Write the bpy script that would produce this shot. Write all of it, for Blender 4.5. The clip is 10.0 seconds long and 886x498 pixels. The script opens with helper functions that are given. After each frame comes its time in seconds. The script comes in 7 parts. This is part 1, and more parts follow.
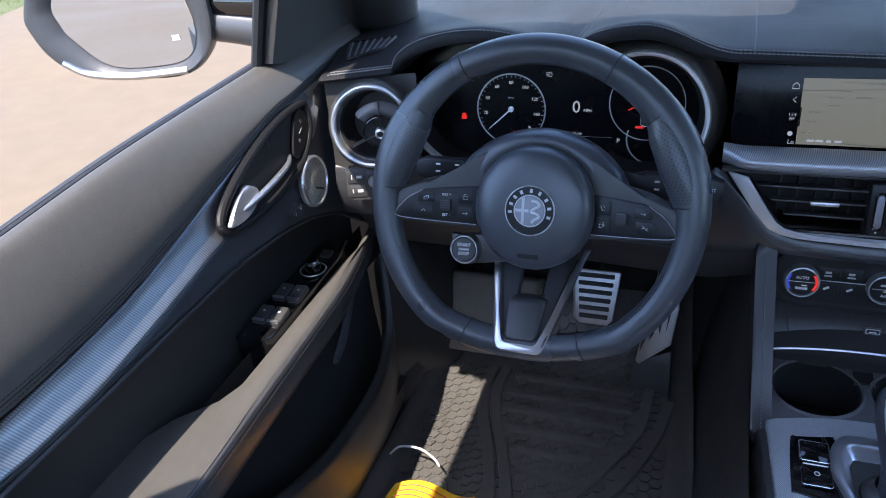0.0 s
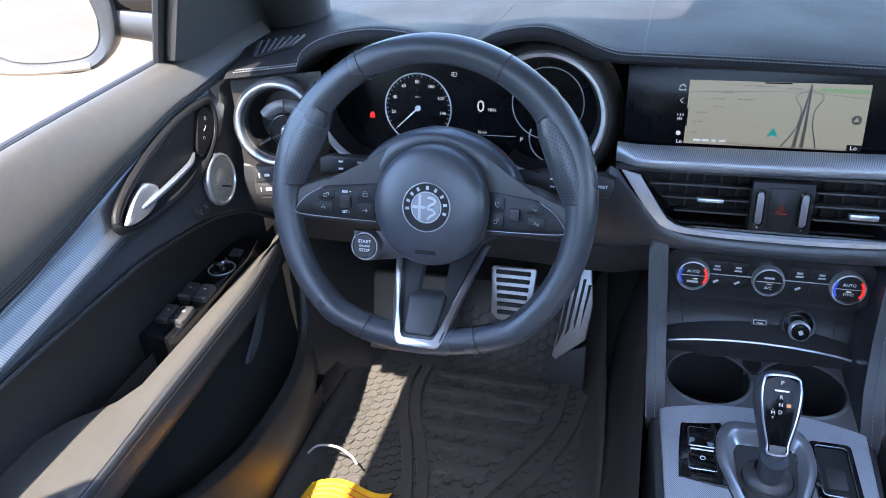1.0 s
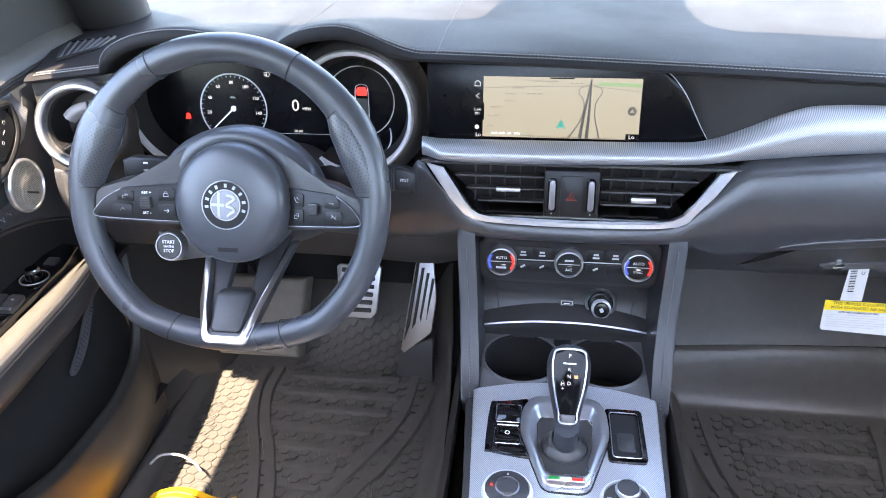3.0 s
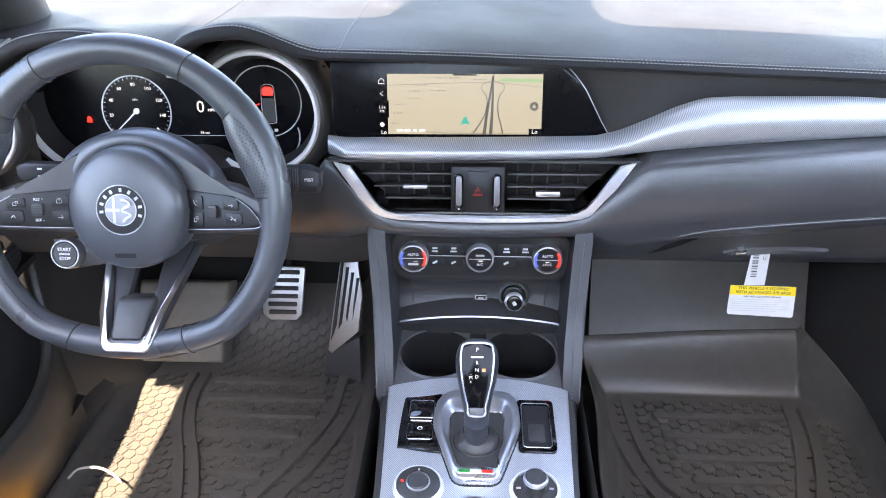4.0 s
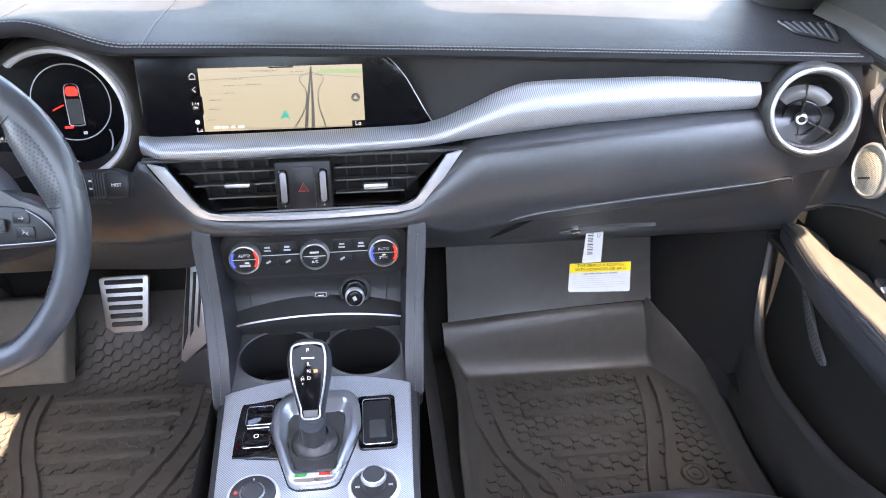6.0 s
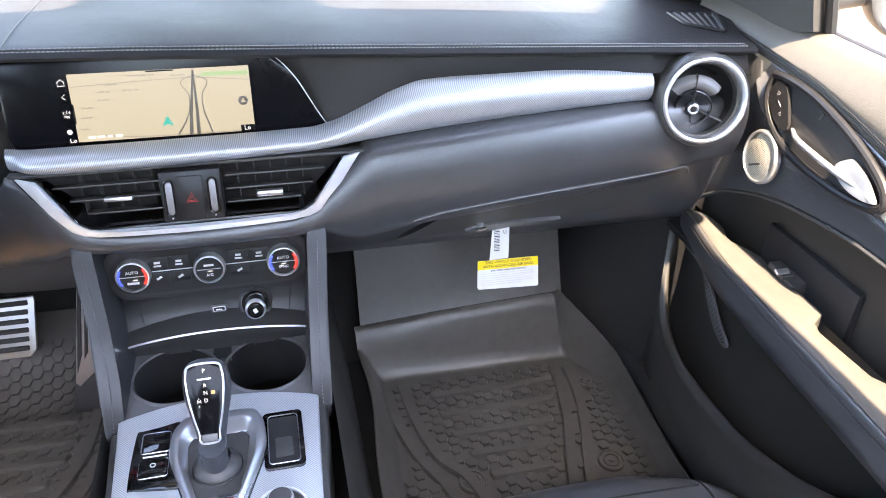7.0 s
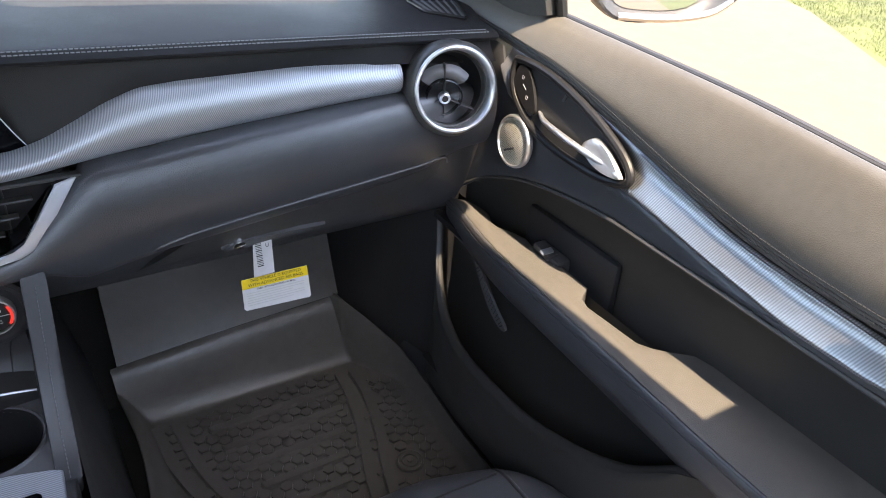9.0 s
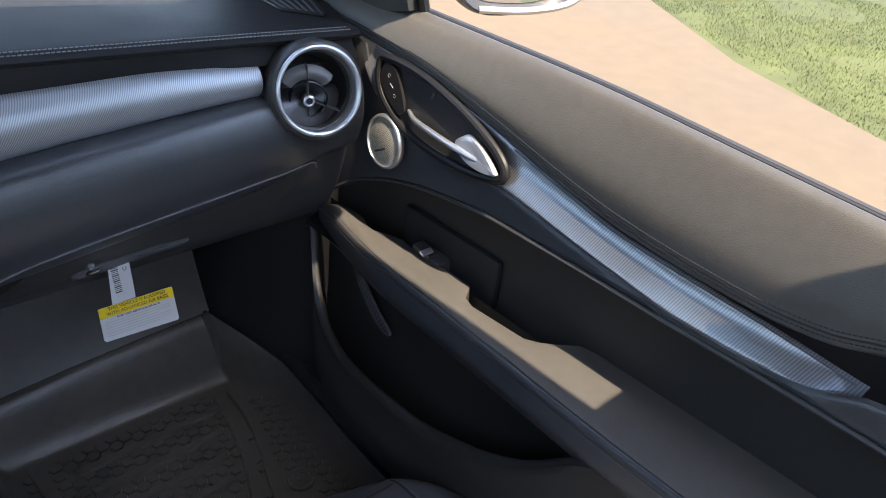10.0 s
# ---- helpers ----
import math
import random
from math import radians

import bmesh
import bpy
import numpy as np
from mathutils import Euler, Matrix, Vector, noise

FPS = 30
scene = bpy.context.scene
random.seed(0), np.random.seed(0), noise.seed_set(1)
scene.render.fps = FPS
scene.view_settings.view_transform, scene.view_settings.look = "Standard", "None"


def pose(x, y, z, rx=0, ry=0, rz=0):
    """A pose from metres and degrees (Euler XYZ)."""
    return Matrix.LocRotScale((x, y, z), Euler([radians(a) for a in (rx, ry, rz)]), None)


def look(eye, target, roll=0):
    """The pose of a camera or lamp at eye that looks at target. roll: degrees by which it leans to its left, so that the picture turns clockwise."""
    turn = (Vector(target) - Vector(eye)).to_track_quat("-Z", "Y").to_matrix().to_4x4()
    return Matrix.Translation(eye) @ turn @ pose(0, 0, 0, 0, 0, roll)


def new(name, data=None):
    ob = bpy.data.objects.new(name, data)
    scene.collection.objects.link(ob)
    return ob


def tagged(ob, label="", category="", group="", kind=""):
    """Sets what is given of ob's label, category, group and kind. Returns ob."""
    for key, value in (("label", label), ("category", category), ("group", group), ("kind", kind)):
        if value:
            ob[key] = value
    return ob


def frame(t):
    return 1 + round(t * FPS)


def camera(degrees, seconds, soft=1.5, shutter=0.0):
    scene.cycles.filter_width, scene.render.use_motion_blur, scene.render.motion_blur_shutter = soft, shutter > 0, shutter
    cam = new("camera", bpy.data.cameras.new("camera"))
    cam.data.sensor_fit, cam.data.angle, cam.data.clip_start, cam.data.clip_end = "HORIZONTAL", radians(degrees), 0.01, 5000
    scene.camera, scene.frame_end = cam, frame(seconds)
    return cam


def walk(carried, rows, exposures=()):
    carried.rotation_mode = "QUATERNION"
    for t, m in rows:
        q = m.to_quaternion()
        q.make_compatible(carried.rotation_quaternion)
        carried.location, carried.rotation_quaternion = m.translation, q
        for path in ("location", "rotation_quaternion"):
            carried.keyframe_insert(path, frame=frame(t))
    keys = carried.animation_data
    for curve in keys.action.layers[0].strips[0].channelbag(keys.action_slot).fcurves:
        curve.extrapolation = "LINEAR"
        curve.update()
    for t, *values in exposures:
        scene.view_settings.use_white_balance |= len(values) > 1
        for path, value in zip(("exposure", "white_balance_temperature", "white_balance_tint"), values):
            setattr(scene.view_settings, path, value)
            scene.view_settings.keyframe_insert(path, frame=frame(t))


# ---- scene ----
cam = camera(61.7, 10.0, soft=1.0)
PATH = [
    (0, (-0.219, -0.876, 1.471), (-0.863, 0.723, 0.457), -5.7),
    (0.5, (-0.194, -0.874, 1.468), (-0.769, 0.748, 0.449), -4.6),
    (1, (-0.165, -0.873, 1.468), (-0.668, 0.772, 0.447), -3.6),
    (1.5, (-0.137, -0.874, 1.467), (-0.57, 0.79, 0.447), -2.8),
    (2, (-0.109, -0.877, 1.467), (-0.474, 0.803, 0.446), -2.3),
    (2.5, (-0.08, -0.88, 1.466), (-0.379, 0.815, 0.447), -1.8),
    (4, (-0.001, -0.878, 1.465), (-0.097, 0.834, 0.436), -0.9),
    (4.5, (0.023, -0.874, 1.463), (0.001, 0.838, 0.428), -0.6),
    (5, (0.044, -0.869, 1.465), (0.095, 0.836, 0.42), -0.2),
    (6.5, (0.088, -0.854, 1.458), (0.376, 0.818, 0.399), 0.8),
    (7, (0.1, -0.838, 1.456), (0.509, 0.806, 0.392), 1.4),
    (7.5, (0.118, -0.819, 1.449), (0.66, 0.783, 0.381), 2.1),
    (8, (0.13, -0.805, 1.444), (0.809, 0.744, 0.375), 3.0),
    (8.5, (0.135, -0.79, 1.441), (0.95, 0.695, 0.377), 3.9),
    (9, (0.14, -0.778, 1.439), (1.092, 0.629, 0.384), 4.8),
    (9.5, (0.146, -0.765, 1.432), (1.24, 0.544, 0.387), 5.8),
    (10, (0.156, -0.747, 1.433), (1.374, 0.451, 0.393), 6.4),
]
EXPOSURES = [(0.0, 2.5, 5750, 11), (1.0, 3.3, 5850, 10), (2.5, 4.15, 6800, 12), (4.5, 4.3, 7500, 14), (6.5, 4.42, 7600, 14), (7.5, 4.47, 7500, 12), (8.3, 3.85, 7600, 11), (9.0, 3.3, 7500, 12), (10.0, 2.53, 6800, 10)]
walk(cam, [(t, look(eye, target, roll)) for t, eye, target, roll in PATH], EXPOSURES)

# ---- light: high midday sun from behind and a little to the left, clear sky ----
SUN_ELEV, SUN_AZ = 63.0, 186.0          # degrees; azimuth clockwise from the car's nose
world = bpy.data.worlds.new("sky")
scene.world = world
world.use_nodes = True
wn = world.node_tree.nodes
sky = wn.new("ShaderNodeTexSky")
sky.sky_type = "NISHITA"
sky.sun_disc = False
sky.sun_elevation = radians(SUN_ELEV)
sky.sun_rotation = radians(SUN_AZ)
world.node_tree.links.new(sky.outputs[0], wn["Background"].inputs[0])
wn["Background"].inputs[1].default_value = 0.15

sun_data = bpy.data.lights.new("sun", "SUN")
sun_data.energy, sun_data.angle, sun_data.color = 2.45, radians(0.53), (1.0, 0.85, 0.68)
sun = new("sun", sun_data)
az, el = radians(SUN_AZ), radians(SUN_ELEV)
sun.matrix_world = look((0, 0, 30), (-math.sin(az) * math.cos(el), -math.cos(az) * math.cos(el), 30 - math.sin(el)))

# ---- materials ----
def material(name, base, rough=0.5, metal=0.0, vary=0.12, scale=60.0, bump=0.0, bump_scale=400.0, stain=0.0, coat=0.0, spec=0.5, rand=0.0, kind="noise"):
    """A principled surface with fine grain, broad variation, relief and, on request, variation from piece to piece."""
    m = bpy.data.materials.new(name)
    m.use_nodes = True
    nt = m.node_tree
    n, l = nt.nodes, nt.links
    p = n["Principled BSDF"]
    p.inputs["Roughness"].default_value = rough
    p.inputs["Metallic"].default_value = metal
    p.inputs["Specular IOR Level"].default_value = spec
    p.inputs["Coat Weight"].default_value = coat
    co = n.new("ShaderNodeTexCoord")
    fine = n.new("ShaderNodeTexNoise")
    fine.inputs["Scale"].default_value = scale
    fine.inputs["Detail"].default_value = 5
    wide = n.new("ShaderNodeTexNoise")
    wide.inputs["Scale"].default_value = scale * 0.08
    wide.inputs["Detail"].default_value = 3
    l.new(co.outputs["Object"], fine.inputs["Vector"])
    l.new(co.outputs["Object"], wide.inputs["Vector"])
    add = n.new("ShaderNodeMath")
    add.operation = "ADD"
    l.new(fine.outputs["Fac"], add.inputs[0])
    l.new(wide.outputs["Fac"], add.inputs[1])
    ramp = n.new("ShaderNodeMapRange")
    ramp.inputs["From Min"].default_value = 0.6
    ramp.inputs["From Max"].default_value = 1.4
    ramp.inputs["To Min"].default_value = 1.0 - vary
    ramp.inputs["To Max"].default_value = 1.0 + vary
    l.new(add.outputs[0], ramp.inputs["Value"])
    tone = ramp.outputs[0]
    if rand:
        info = n.new("ShaderNodeObjectInfo")
        rr = n.new("ShaderNodeMapRange")
        rr.inputs["To Min"].default_value = 1.0 - rand
        rr.inputs["To Max"].default_value = 1.0 + rand
        l.new(info.outputs["Random"], rr.inputs["Value"])
        mul = n.new("ShaderNodeMath")
        mul.operation = "MULTIPLY"
        l.new(tone, mul.inputs[0])
        l.new(rr.outputs[0], mul.inputs[1])
        tone = mul.outputs[0]
    sc = n.new("ShaderNodeVectorMath")
    sc.operation = "SCALE"
    sc.inputs[0].default_value = base
    l.new(tone, sc.inputs["Scale"])
    l.new(sc.outputs[0], p.inputs["Base Color"])
    rmap = n.new("ShaderNodeMapRange")
    rmap.inputs["From Min"].default_value = 0.3
    rmap.inputs["From Max"].default_value = 0.7
    rmap.inputs["To Min"].default_value = max(0.02, rough - 0.06 - stain)
    rmap.inputs["To Max"].default_value = min(1.0, rough + 0.06 + stain)
    l.new(wide.outputs["Fac"], rmap.inputs["Value"])
    l.new(rmap.outputs[0], p.inputs["Roughness"])
    if bump:
        if kind == "leather":
            tex = n.new("ShaderNodeTexVoronoi")
            tex.feature = "DISTANCE_TO_EDGE"
            tex.inputs["Scale"].default_value = bump_scale
            height = tex.outputs["Distance"]
        else:
            tex = n.new("ShaderNodeTexNoise")
            tex.inputs["Scale"].default_value = bump_scale
            tex.inputs["Detail"].default_value = 2
            height = tex.outputs["Fac"]
        l.new(co.outputs["Object"], tex.inputs["Vector"])
        b = n.new("ShaderNodeBump")
        b.inputs["Strength"].default_value = bump
        b.inputs["Distance"].default_value = 0.0008
        l.new(height, b.inputs["Height"])
        l.new(b.outputs[0], p.inputs["Normal"])
    return m


def glow(name, colour, strength):
    """Lit display graphics: they give off their own light."""
    m = bpy.data.materials.new(name)
    m.use_nodes = True
    p = m.node_tree.nodes["Principled BSDF"]
    p.inputs["Base Color"].default_value = (0.01, 0.01, 0.01, 1)
    p.inputs["Roughness"].default_value = 0.3
    p.inputs["Emission Color"].default_value = (*colour, 1)
    p.inputs["Emission Strength"].default_value = strength * 0.44
    return m


def weave(name, base, rough, metal, pitch, way):
    """Brushed technical film with fine slanting ribs."""
    m = material(name, base, rough, metal, vary=0.06, scale=30)
    n, l = m.node_tree.nodes, m.node_tree.links
    co = n.new("ShaderNodeTexCoord")
    dot = n.new("ShaderNodeVectorMath")
    dot.operation = "DOT_PRODUCT"
    dot.inputs[1].default_value = Vector(way).normalized()
    l.new(co.outputs["Object"], dot.inputs[0])
    mp = n.new("ShaderNodeCombineXYZ")
    l.new(dot.outputs["Value"], mp.inputs[0])
    wv = n.new("ShaderNodeTexWave")
    wv.inputs["Scale"].default_value = pitch
    wv.inputs["Distortion"].default_value = 0.0
    l.new(mp.outputs[0], wv.inputs["Vector"])
    b = n.new("ShaderNodeBump")
    b.inputs["Strength"].default_value = 0.18
    b.inputs["Distance"].default_value = 0.0005
    l.new(wv.outputs["Fac"], b.inputs["Height"])
    l.new(b.outputs[0], n["Principled BSDF"].inputs["Normal"])
    rib = n.new("ShaderNodeMapRange")
    rib.inputs["To Min"].default_value = 0.64
    rib.inputs["To Max"].default_value = 1.18
    l.new(wv.outputs["Fac"], rib.inputs["Value"])
    old = n["Principled BSDF"].inputs["Base Color"].links[0].from_socket
    mul = n.new("ShaderNodeVectorMath")
    mul.operation = "SCALE"
    l.new(old, mul.inputs[0])
    l.new(rib.outputs[0], mul.inputs["Scale"])
    l.new(mul.outputs[0], n["Principled BSDF"].inputs["Base Color"])
    return m


M = {
    "leather": material("black_leather", (0.041, 0.042, 0.046), 0.34, vary=0.12, scale=90, bump=0.4, bump_scale=420, kind="leather", spec=0.8),
    "wheel_leather": material("smooth_black_leather", (0.046, 0.050, 0.058), 0.30, vary=0.1, scale=80, bump=0.2, bump_scale=900, kind="leather", spec=0.6),
    "plastic": material("black_grained_plastic", (0.04, 0.04, 0.041), 0.42, vary=0.12, scale=120, bump=0.35, bump_scale=900),
    "soft_plastic": material("soft_dark_plastic", (0.043, 0.042, 0.041), 0.4, vary=0.12, scale=70, bump=0.3, bump_scale=480, kind="leather"),
    "door_plastic": material("dark_door_plastic", (0.022, 0.021, 0.019), 0.46, vary=0.14, scale=70, bump=0.3, bump_scale=700, kind="leather"),
    "wing_leather": material("black_console_leather", (0.027, 0.028, 0.031), 0.38, vary=0.1, scale=90, bump=0.12, bump_scale=500, kind="leather"),
    "stack_plastic": material("black_stack_plastic", (0.02, 0.02, 0.021), 0.36, vary=0.12, scale=100, bump=0.35, bump_scale=800),
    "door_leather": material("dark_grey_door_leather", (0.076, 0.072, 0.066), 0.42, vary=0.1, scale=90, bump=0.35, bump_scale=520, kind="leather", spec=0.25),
    "hub_plastic": material("smooth_hub_plastic", (0.050, 0.054, 0.063), 0.30, vary=0.08, scale=60, bump=0.15, bump_scale=900, spec=0.6),
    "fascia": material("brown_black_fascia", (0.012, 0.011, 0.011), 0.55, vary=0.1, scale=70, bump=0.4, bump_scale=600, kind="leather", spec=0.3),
    "dark_chrome": material("dark_chrome", (0.26, 0.26, 0.28), 0.4, 1.0, vary=0.04, scale=40),
    # lighter beige stands in for sunlight that never reaches the foot rest
    "foot_sun_beige": material("sun_tinted_foot_rest", (0.17, 0.155, 0.13), 0.6, vary=0.15, scale=60, bump=0.3, bump_scale=500),
    "emblem": material("emblem_silver", (0.5, 0.51, 0.53), 0.35, 0.5, vary=0.05, scale=80),
    "bezel_metal": material("satin_bezel_metal", (0.56, 0.57, 0.60), 0.3, 0.85, vary=0.02, scale=12),
    "toe_rubber": material("toe_board_rubber", (0.085, 0.079, 0.071), 0.42, vary=0.16, scale=50, bump=0.35, bump_scale=500, spec=0.5),
    # near-black for seams and seals; in hollows the shade is put into this colour
    "dark": material("dark_plastic_and_recess_shade", (0.01, 0.01, 0.011), 0.6, vary=0.15, scale=60),
    "switch": material("black_switch_plastic", (0.012, 0.012, 0.013), 0.4, vary=0.1, scale=80, bump=0.1, bump_scale=900, spec=0.3),
    "bezel": material("silver_bezel_paint", (0.72, 0.73, 0.75), 0.35, 0.15, vary=0.04, scale=40),
    "gloss": material("piano_black", (0.006, 0.006, 0.007), 0.08, vary=0.1, scale=30, coat=0.5),
    "glass_black": material("black_display_glass", (0.004, 0.004, 0.005), 0.2, vary=0.05, scale=20, spec=0.16),
    "top_leather": material("matte_dash_leather", (0.0220, 0.0217, 0.0235), 0.55, vary=0.1, scale=90, bump=0.35, bump_scale=700, kind="leather", spec=0.1),
    "spoke_metal": material("satin_spoke_metal", (0.5, 0.51, 0.53), 0.3, 1.0, vary=0.04, scale=40),
    "rubber": material("mat_rubber", (0.088, 0.082, 0.074), 0.40, vary=0.16, scale=50, bump=0.35, bump_scale=500, stain=0.02, spec=0.6),
    "tray_plastic": material("grey_tray_plastic", (0.10, 0.10, 0.104), 0.38, vary=0.1, scale=90, bump=0.2, bump_scale=800),
    "tinted": material("opaque_dark_pane", (0.02, 0.021, 0.022), 0.08, vary=0.03, scale=20),
    "vent_silver": material("vent_frame_silver", (0.62, 0.63, 0.66), 0.3, 0.5, vary=0.04, scale=60),
    "carpet": material("black_carpet", (0.026, 0.025, 0.024), 0.95, vary=0.35, scale=400, bump=0.9, bump_scale=900),
    "satin": material("satin_silver", (0.6, 0.61, 0.63), 0.33, 0.88, vary=0.04, scale=40),
    "chrome": material("bright_chrome", (0.8, 0.81, 0.83), 0.1, 1.0, vary=0.03, scale=40),
    "weave": weave("ribbed_dash_film", (0.40, 0.415, 0.44), 0.42, 0.65, 150.0, (0.86, 0.05, -0.5)),
    "weave_door": weave("ribbed_door_film", (0.36, 0.37, 0.39), 0.34, 0.9, 110.0, (0.0, 0.94, 0.34)),
    "weave_plate": weave("ribbed_console_film", (0.50, 0.525, 0.56), 0.36, 0.45, 150.0, (0.72, 0.69, 0.0)),
    "steel": material("brushed_steel", (0.6, 0.6, 0.6), 0.42, 1.0, vary=0.08, scale=150, bump=0.1, bump_scale=600),
    "thread": material("grey_thread", (0.2, 0.2, 0.205), 0.8, vary=0.15, scale=600),
    "pale_thread": material("pale_thread", (0.13, 0.13, 0.135), 0.8, vary=0.15, scale=600),
    "dark_thread": material("dark_thread", (0.018, 0.018, 0.019), 0.8, vary=0.15, scale=600),
    "print": material("grey_print", (0.5, 0.5, 0.5), 0.5, vary=0.05, scale=60),
    "white_print": material("white_print", (0.75, 0.75, 0.75), 0.4, vary=0.03, scale=60),
    "paper": material("white_paper", (0.62, 0.62, 0.61), 0.6, vary=0.05, scale=60),
    "yellow": material("yellow_paper", (0.85, 0.62, 0.02), 0.5, vary=0.05, scale=60),
    "amber": material("amber_plastic", (0.9, 0.5, 0.02), 0.35, vary=0.1, scale=40),
    "ink": material("black_ink", (0.03, 0.03, 0.03), 0.6, vary=0.05, scale=60),
    "mirror_grey": material("grey_mirror_plastic", (0.065, 0.065, 0.067), 0.4, vary=0.08, scale=30, bump=0.1, bump_scale=700),
    "rear_trim": material("dark_rear_trim", (0.10, 0.095, 0.09), 0.8, vary=0.06, scale=60),
    # unseen lining kept pale so that it bounces light into the cabin
    "headliner": material("grey_headliner", (0.32, 0.31, 0.29), 0.9, vary=0.06, scale=200, bump=0.3, bump_scale=800),
    "concrete": material("pale_concrete", (0.136, 0.097, 0.056), 0.85, vary=0.12, scale=6, bump=0.3, bump_scale=60, stain=0.05),
    "soil": material("dry_lawn_soil", (0.076, 0.084, 0.021), 0.9, vary=0.4, scale=3, bump=0.5, bump_scale=80),
    "grass": material("lawn_blades", (0.068, 0.092, 0.018), 0.7, vary=0.4, scale=3),
    "mesh_metal": material("speaker_mesh", (0.42, 0.40, 0.34), 0.4, 0.15, vary=0.1, scale=200),
    # pale grey-green: the haze of distance is mixed into the tree colour
    "far": material("haze_tinted_trees", (0.16, 0.2, 0.14), 0.9, vary=0.4, scale=0.6),
    "red_print": material("red_print", (0.6, 0.03, 0.02), 0.4),
    "green_print": material("green_print", (0.02, 0.3, 0.06), 0.4),
    "red_light": glow("red_lamp", (1.0, 0.03, 0.02), 0.304),
    "blue_light": glow("blue_ring", (0.06, 0.12, 0.9), 0.209),
    "white_light": glow("white_symbols", (0.9, 0.93, 1.0), 0.171),
    "amber_light": glow("amber_lamp", (1.0, 0.4, 0.05), 0.171),
    "map_ground": glow("map_ground", (0.66, 0.60, 0.44), 0.105),
    "map_road": glow("map_road", (0.10, 0.09, 0.07), 0.095),
    "map_line": glow("map_line", (0.32, 0.29, 0.22), 0.114),
    "map_park": glow("map_park", (0.36, 0.55, 0.24), 0.114),
    "map_arrow": glow("map_arrow", (0.0, 0.45, 0.38), 0.133),
}
mirror_mat = bpy.data.materials.new("mirror_glass")
mirror_mat.use_nodes = True
mirror_mat.node_tree.nodes["Principled BSDF"].inputs["Metallic"].default_value = 1.0
mirror_mat.node_tree.nodes["Principled BSDF"].inputs["Roughness"].default_value = 0.02
mirror_mat.node_tree.nodes["Principled BSDF"].inputs["Base Color"].default_value = (0.55, 0.58, 0.62, 1)
M["mirror"] = mirror_mat
clear = bpy.data.materials.new("clear_glass")
clear.use_nodes = True
cp = clear.node_tree.nodes["Principled BSDF"]
cp.inputs["Transmission Weight"].default_value = 1.0
cp.inputs["Roughness"].default_value = 0.0
cp.inputs["IOR"].default_value = 1.02
M["clear"] = clear

# ---- building helpers ----
def interp(x, table):
    xs, ys = zip(*table)
    return float(np.interp(x, xs, ys))


def smooth(x, table):
    """A monotone cubic through the table's rows."""
    n = len(table)
    if x <= table[0][0]:
        return table[0][1]
    if x >= table[-1][0]:
        return table[-1][1]
    i = 0
    while x > table[i + 1][0]:
        i += 1

    def slope(j):
        if j <= 0 or j >= n - 1:
            return 0.0 if n == 2 else (table[1][1] - table[0][1]) / (table[1][0] - table[0][0]) * 0.7 if j <= 0 else (table[-1][1] - table[-2][1]) / (table[-1][0] - table[-2][0]) * 0.7
        (x0, y0), (x1, y1), (x2, y2) = table[j - 1], table[j], table[j + 1]
        d0, d1 = (y1 - y0) / (x1 - x0), (y2 - y1) / (x2 - x1)
        if d0 * d1 <= 0:
            return 0.0
        w0, w1 = 2 * (x2 - x1) + (x1 - x0), (x2 - x1) + 2 * (x1 - x0)
        return (w0 + w1) / (w0 / d0 + w1 / d1)
    (x0, y0), (x1, y1) = table[i], table[i + 1]
    h = x1 - x0
    t = (x - x0) / h
    return (2 * t ** 3 - 3 * t * t + 1) * y0 + (t ** 3 - 2 * t * t + t) * h * slope(i) + (3 * t * t - 2 * t ** 3) * y1 + (t ** 3 - t * t) * h * slope(i + 1)


def spline(points, steps=6, closed=False):
    """A Catmull-Rom curve through the points, in any number of dimensions."""
    p = [np.array(q, float) for q in points]
    n = len(p)
    out = []
    for i in range(n if closed else n - 1):
        a, b = p[i], p[(i + 1) % n]
        z = p[(i - 1) % n] if closed or i > 0 else 2 * a - b
        c = p[(i + 2) % n] if closed or i + 2 < n else 2 * b - a
        for k in range(steps):
            t = k / steps
            out.append(0.5 * (2 * a + (b - z) * t + (2 * z - 5 * a + 4 * b - c) * t * t + (3 * a - z - 3 * b + c) * t ** 3))
    if not closed:
        out.append(p[-1])
    return [tuple(q) for q in out]


def finish(name, bm, mat, sharp=35):
    me = bpy.data.meshes.new(name)
    bmesh.ops.recalc_face_normals(bm, faces=bm.faces)
    bm.to_mesh(me)
    bm.free()
    me.shade_smooth()
    me.set_sharp_from_angle(angle=radians(sharp))
    me.materials.append(M[mat] if isinstance(mat, str) else mat)
    return me


def part(name, bm, mat, parent=None, label="", sharp=35):
    ob = new(name, finish(name, bm, mat, sharp))
    attach(ob, parent)
    if label:
        tagged(ob, label)
    return ob


def attach(ob, parent):
    """Parents a mesh whose points are in the world's own metres."""
    ob.parent = parent
    if parent is not None and parent.type == "EMPTY":
        ob.matrix_parent_inverse = Matrix.Translation(parent.location).inverted()


def thing(name, label, category, group="", kind="", at=(0, 0, 0)):
    ob = new(name)
    ob.empty_display_size = 0.05
    ob.location = at
    return tagged(ob, label, category, group, kind)


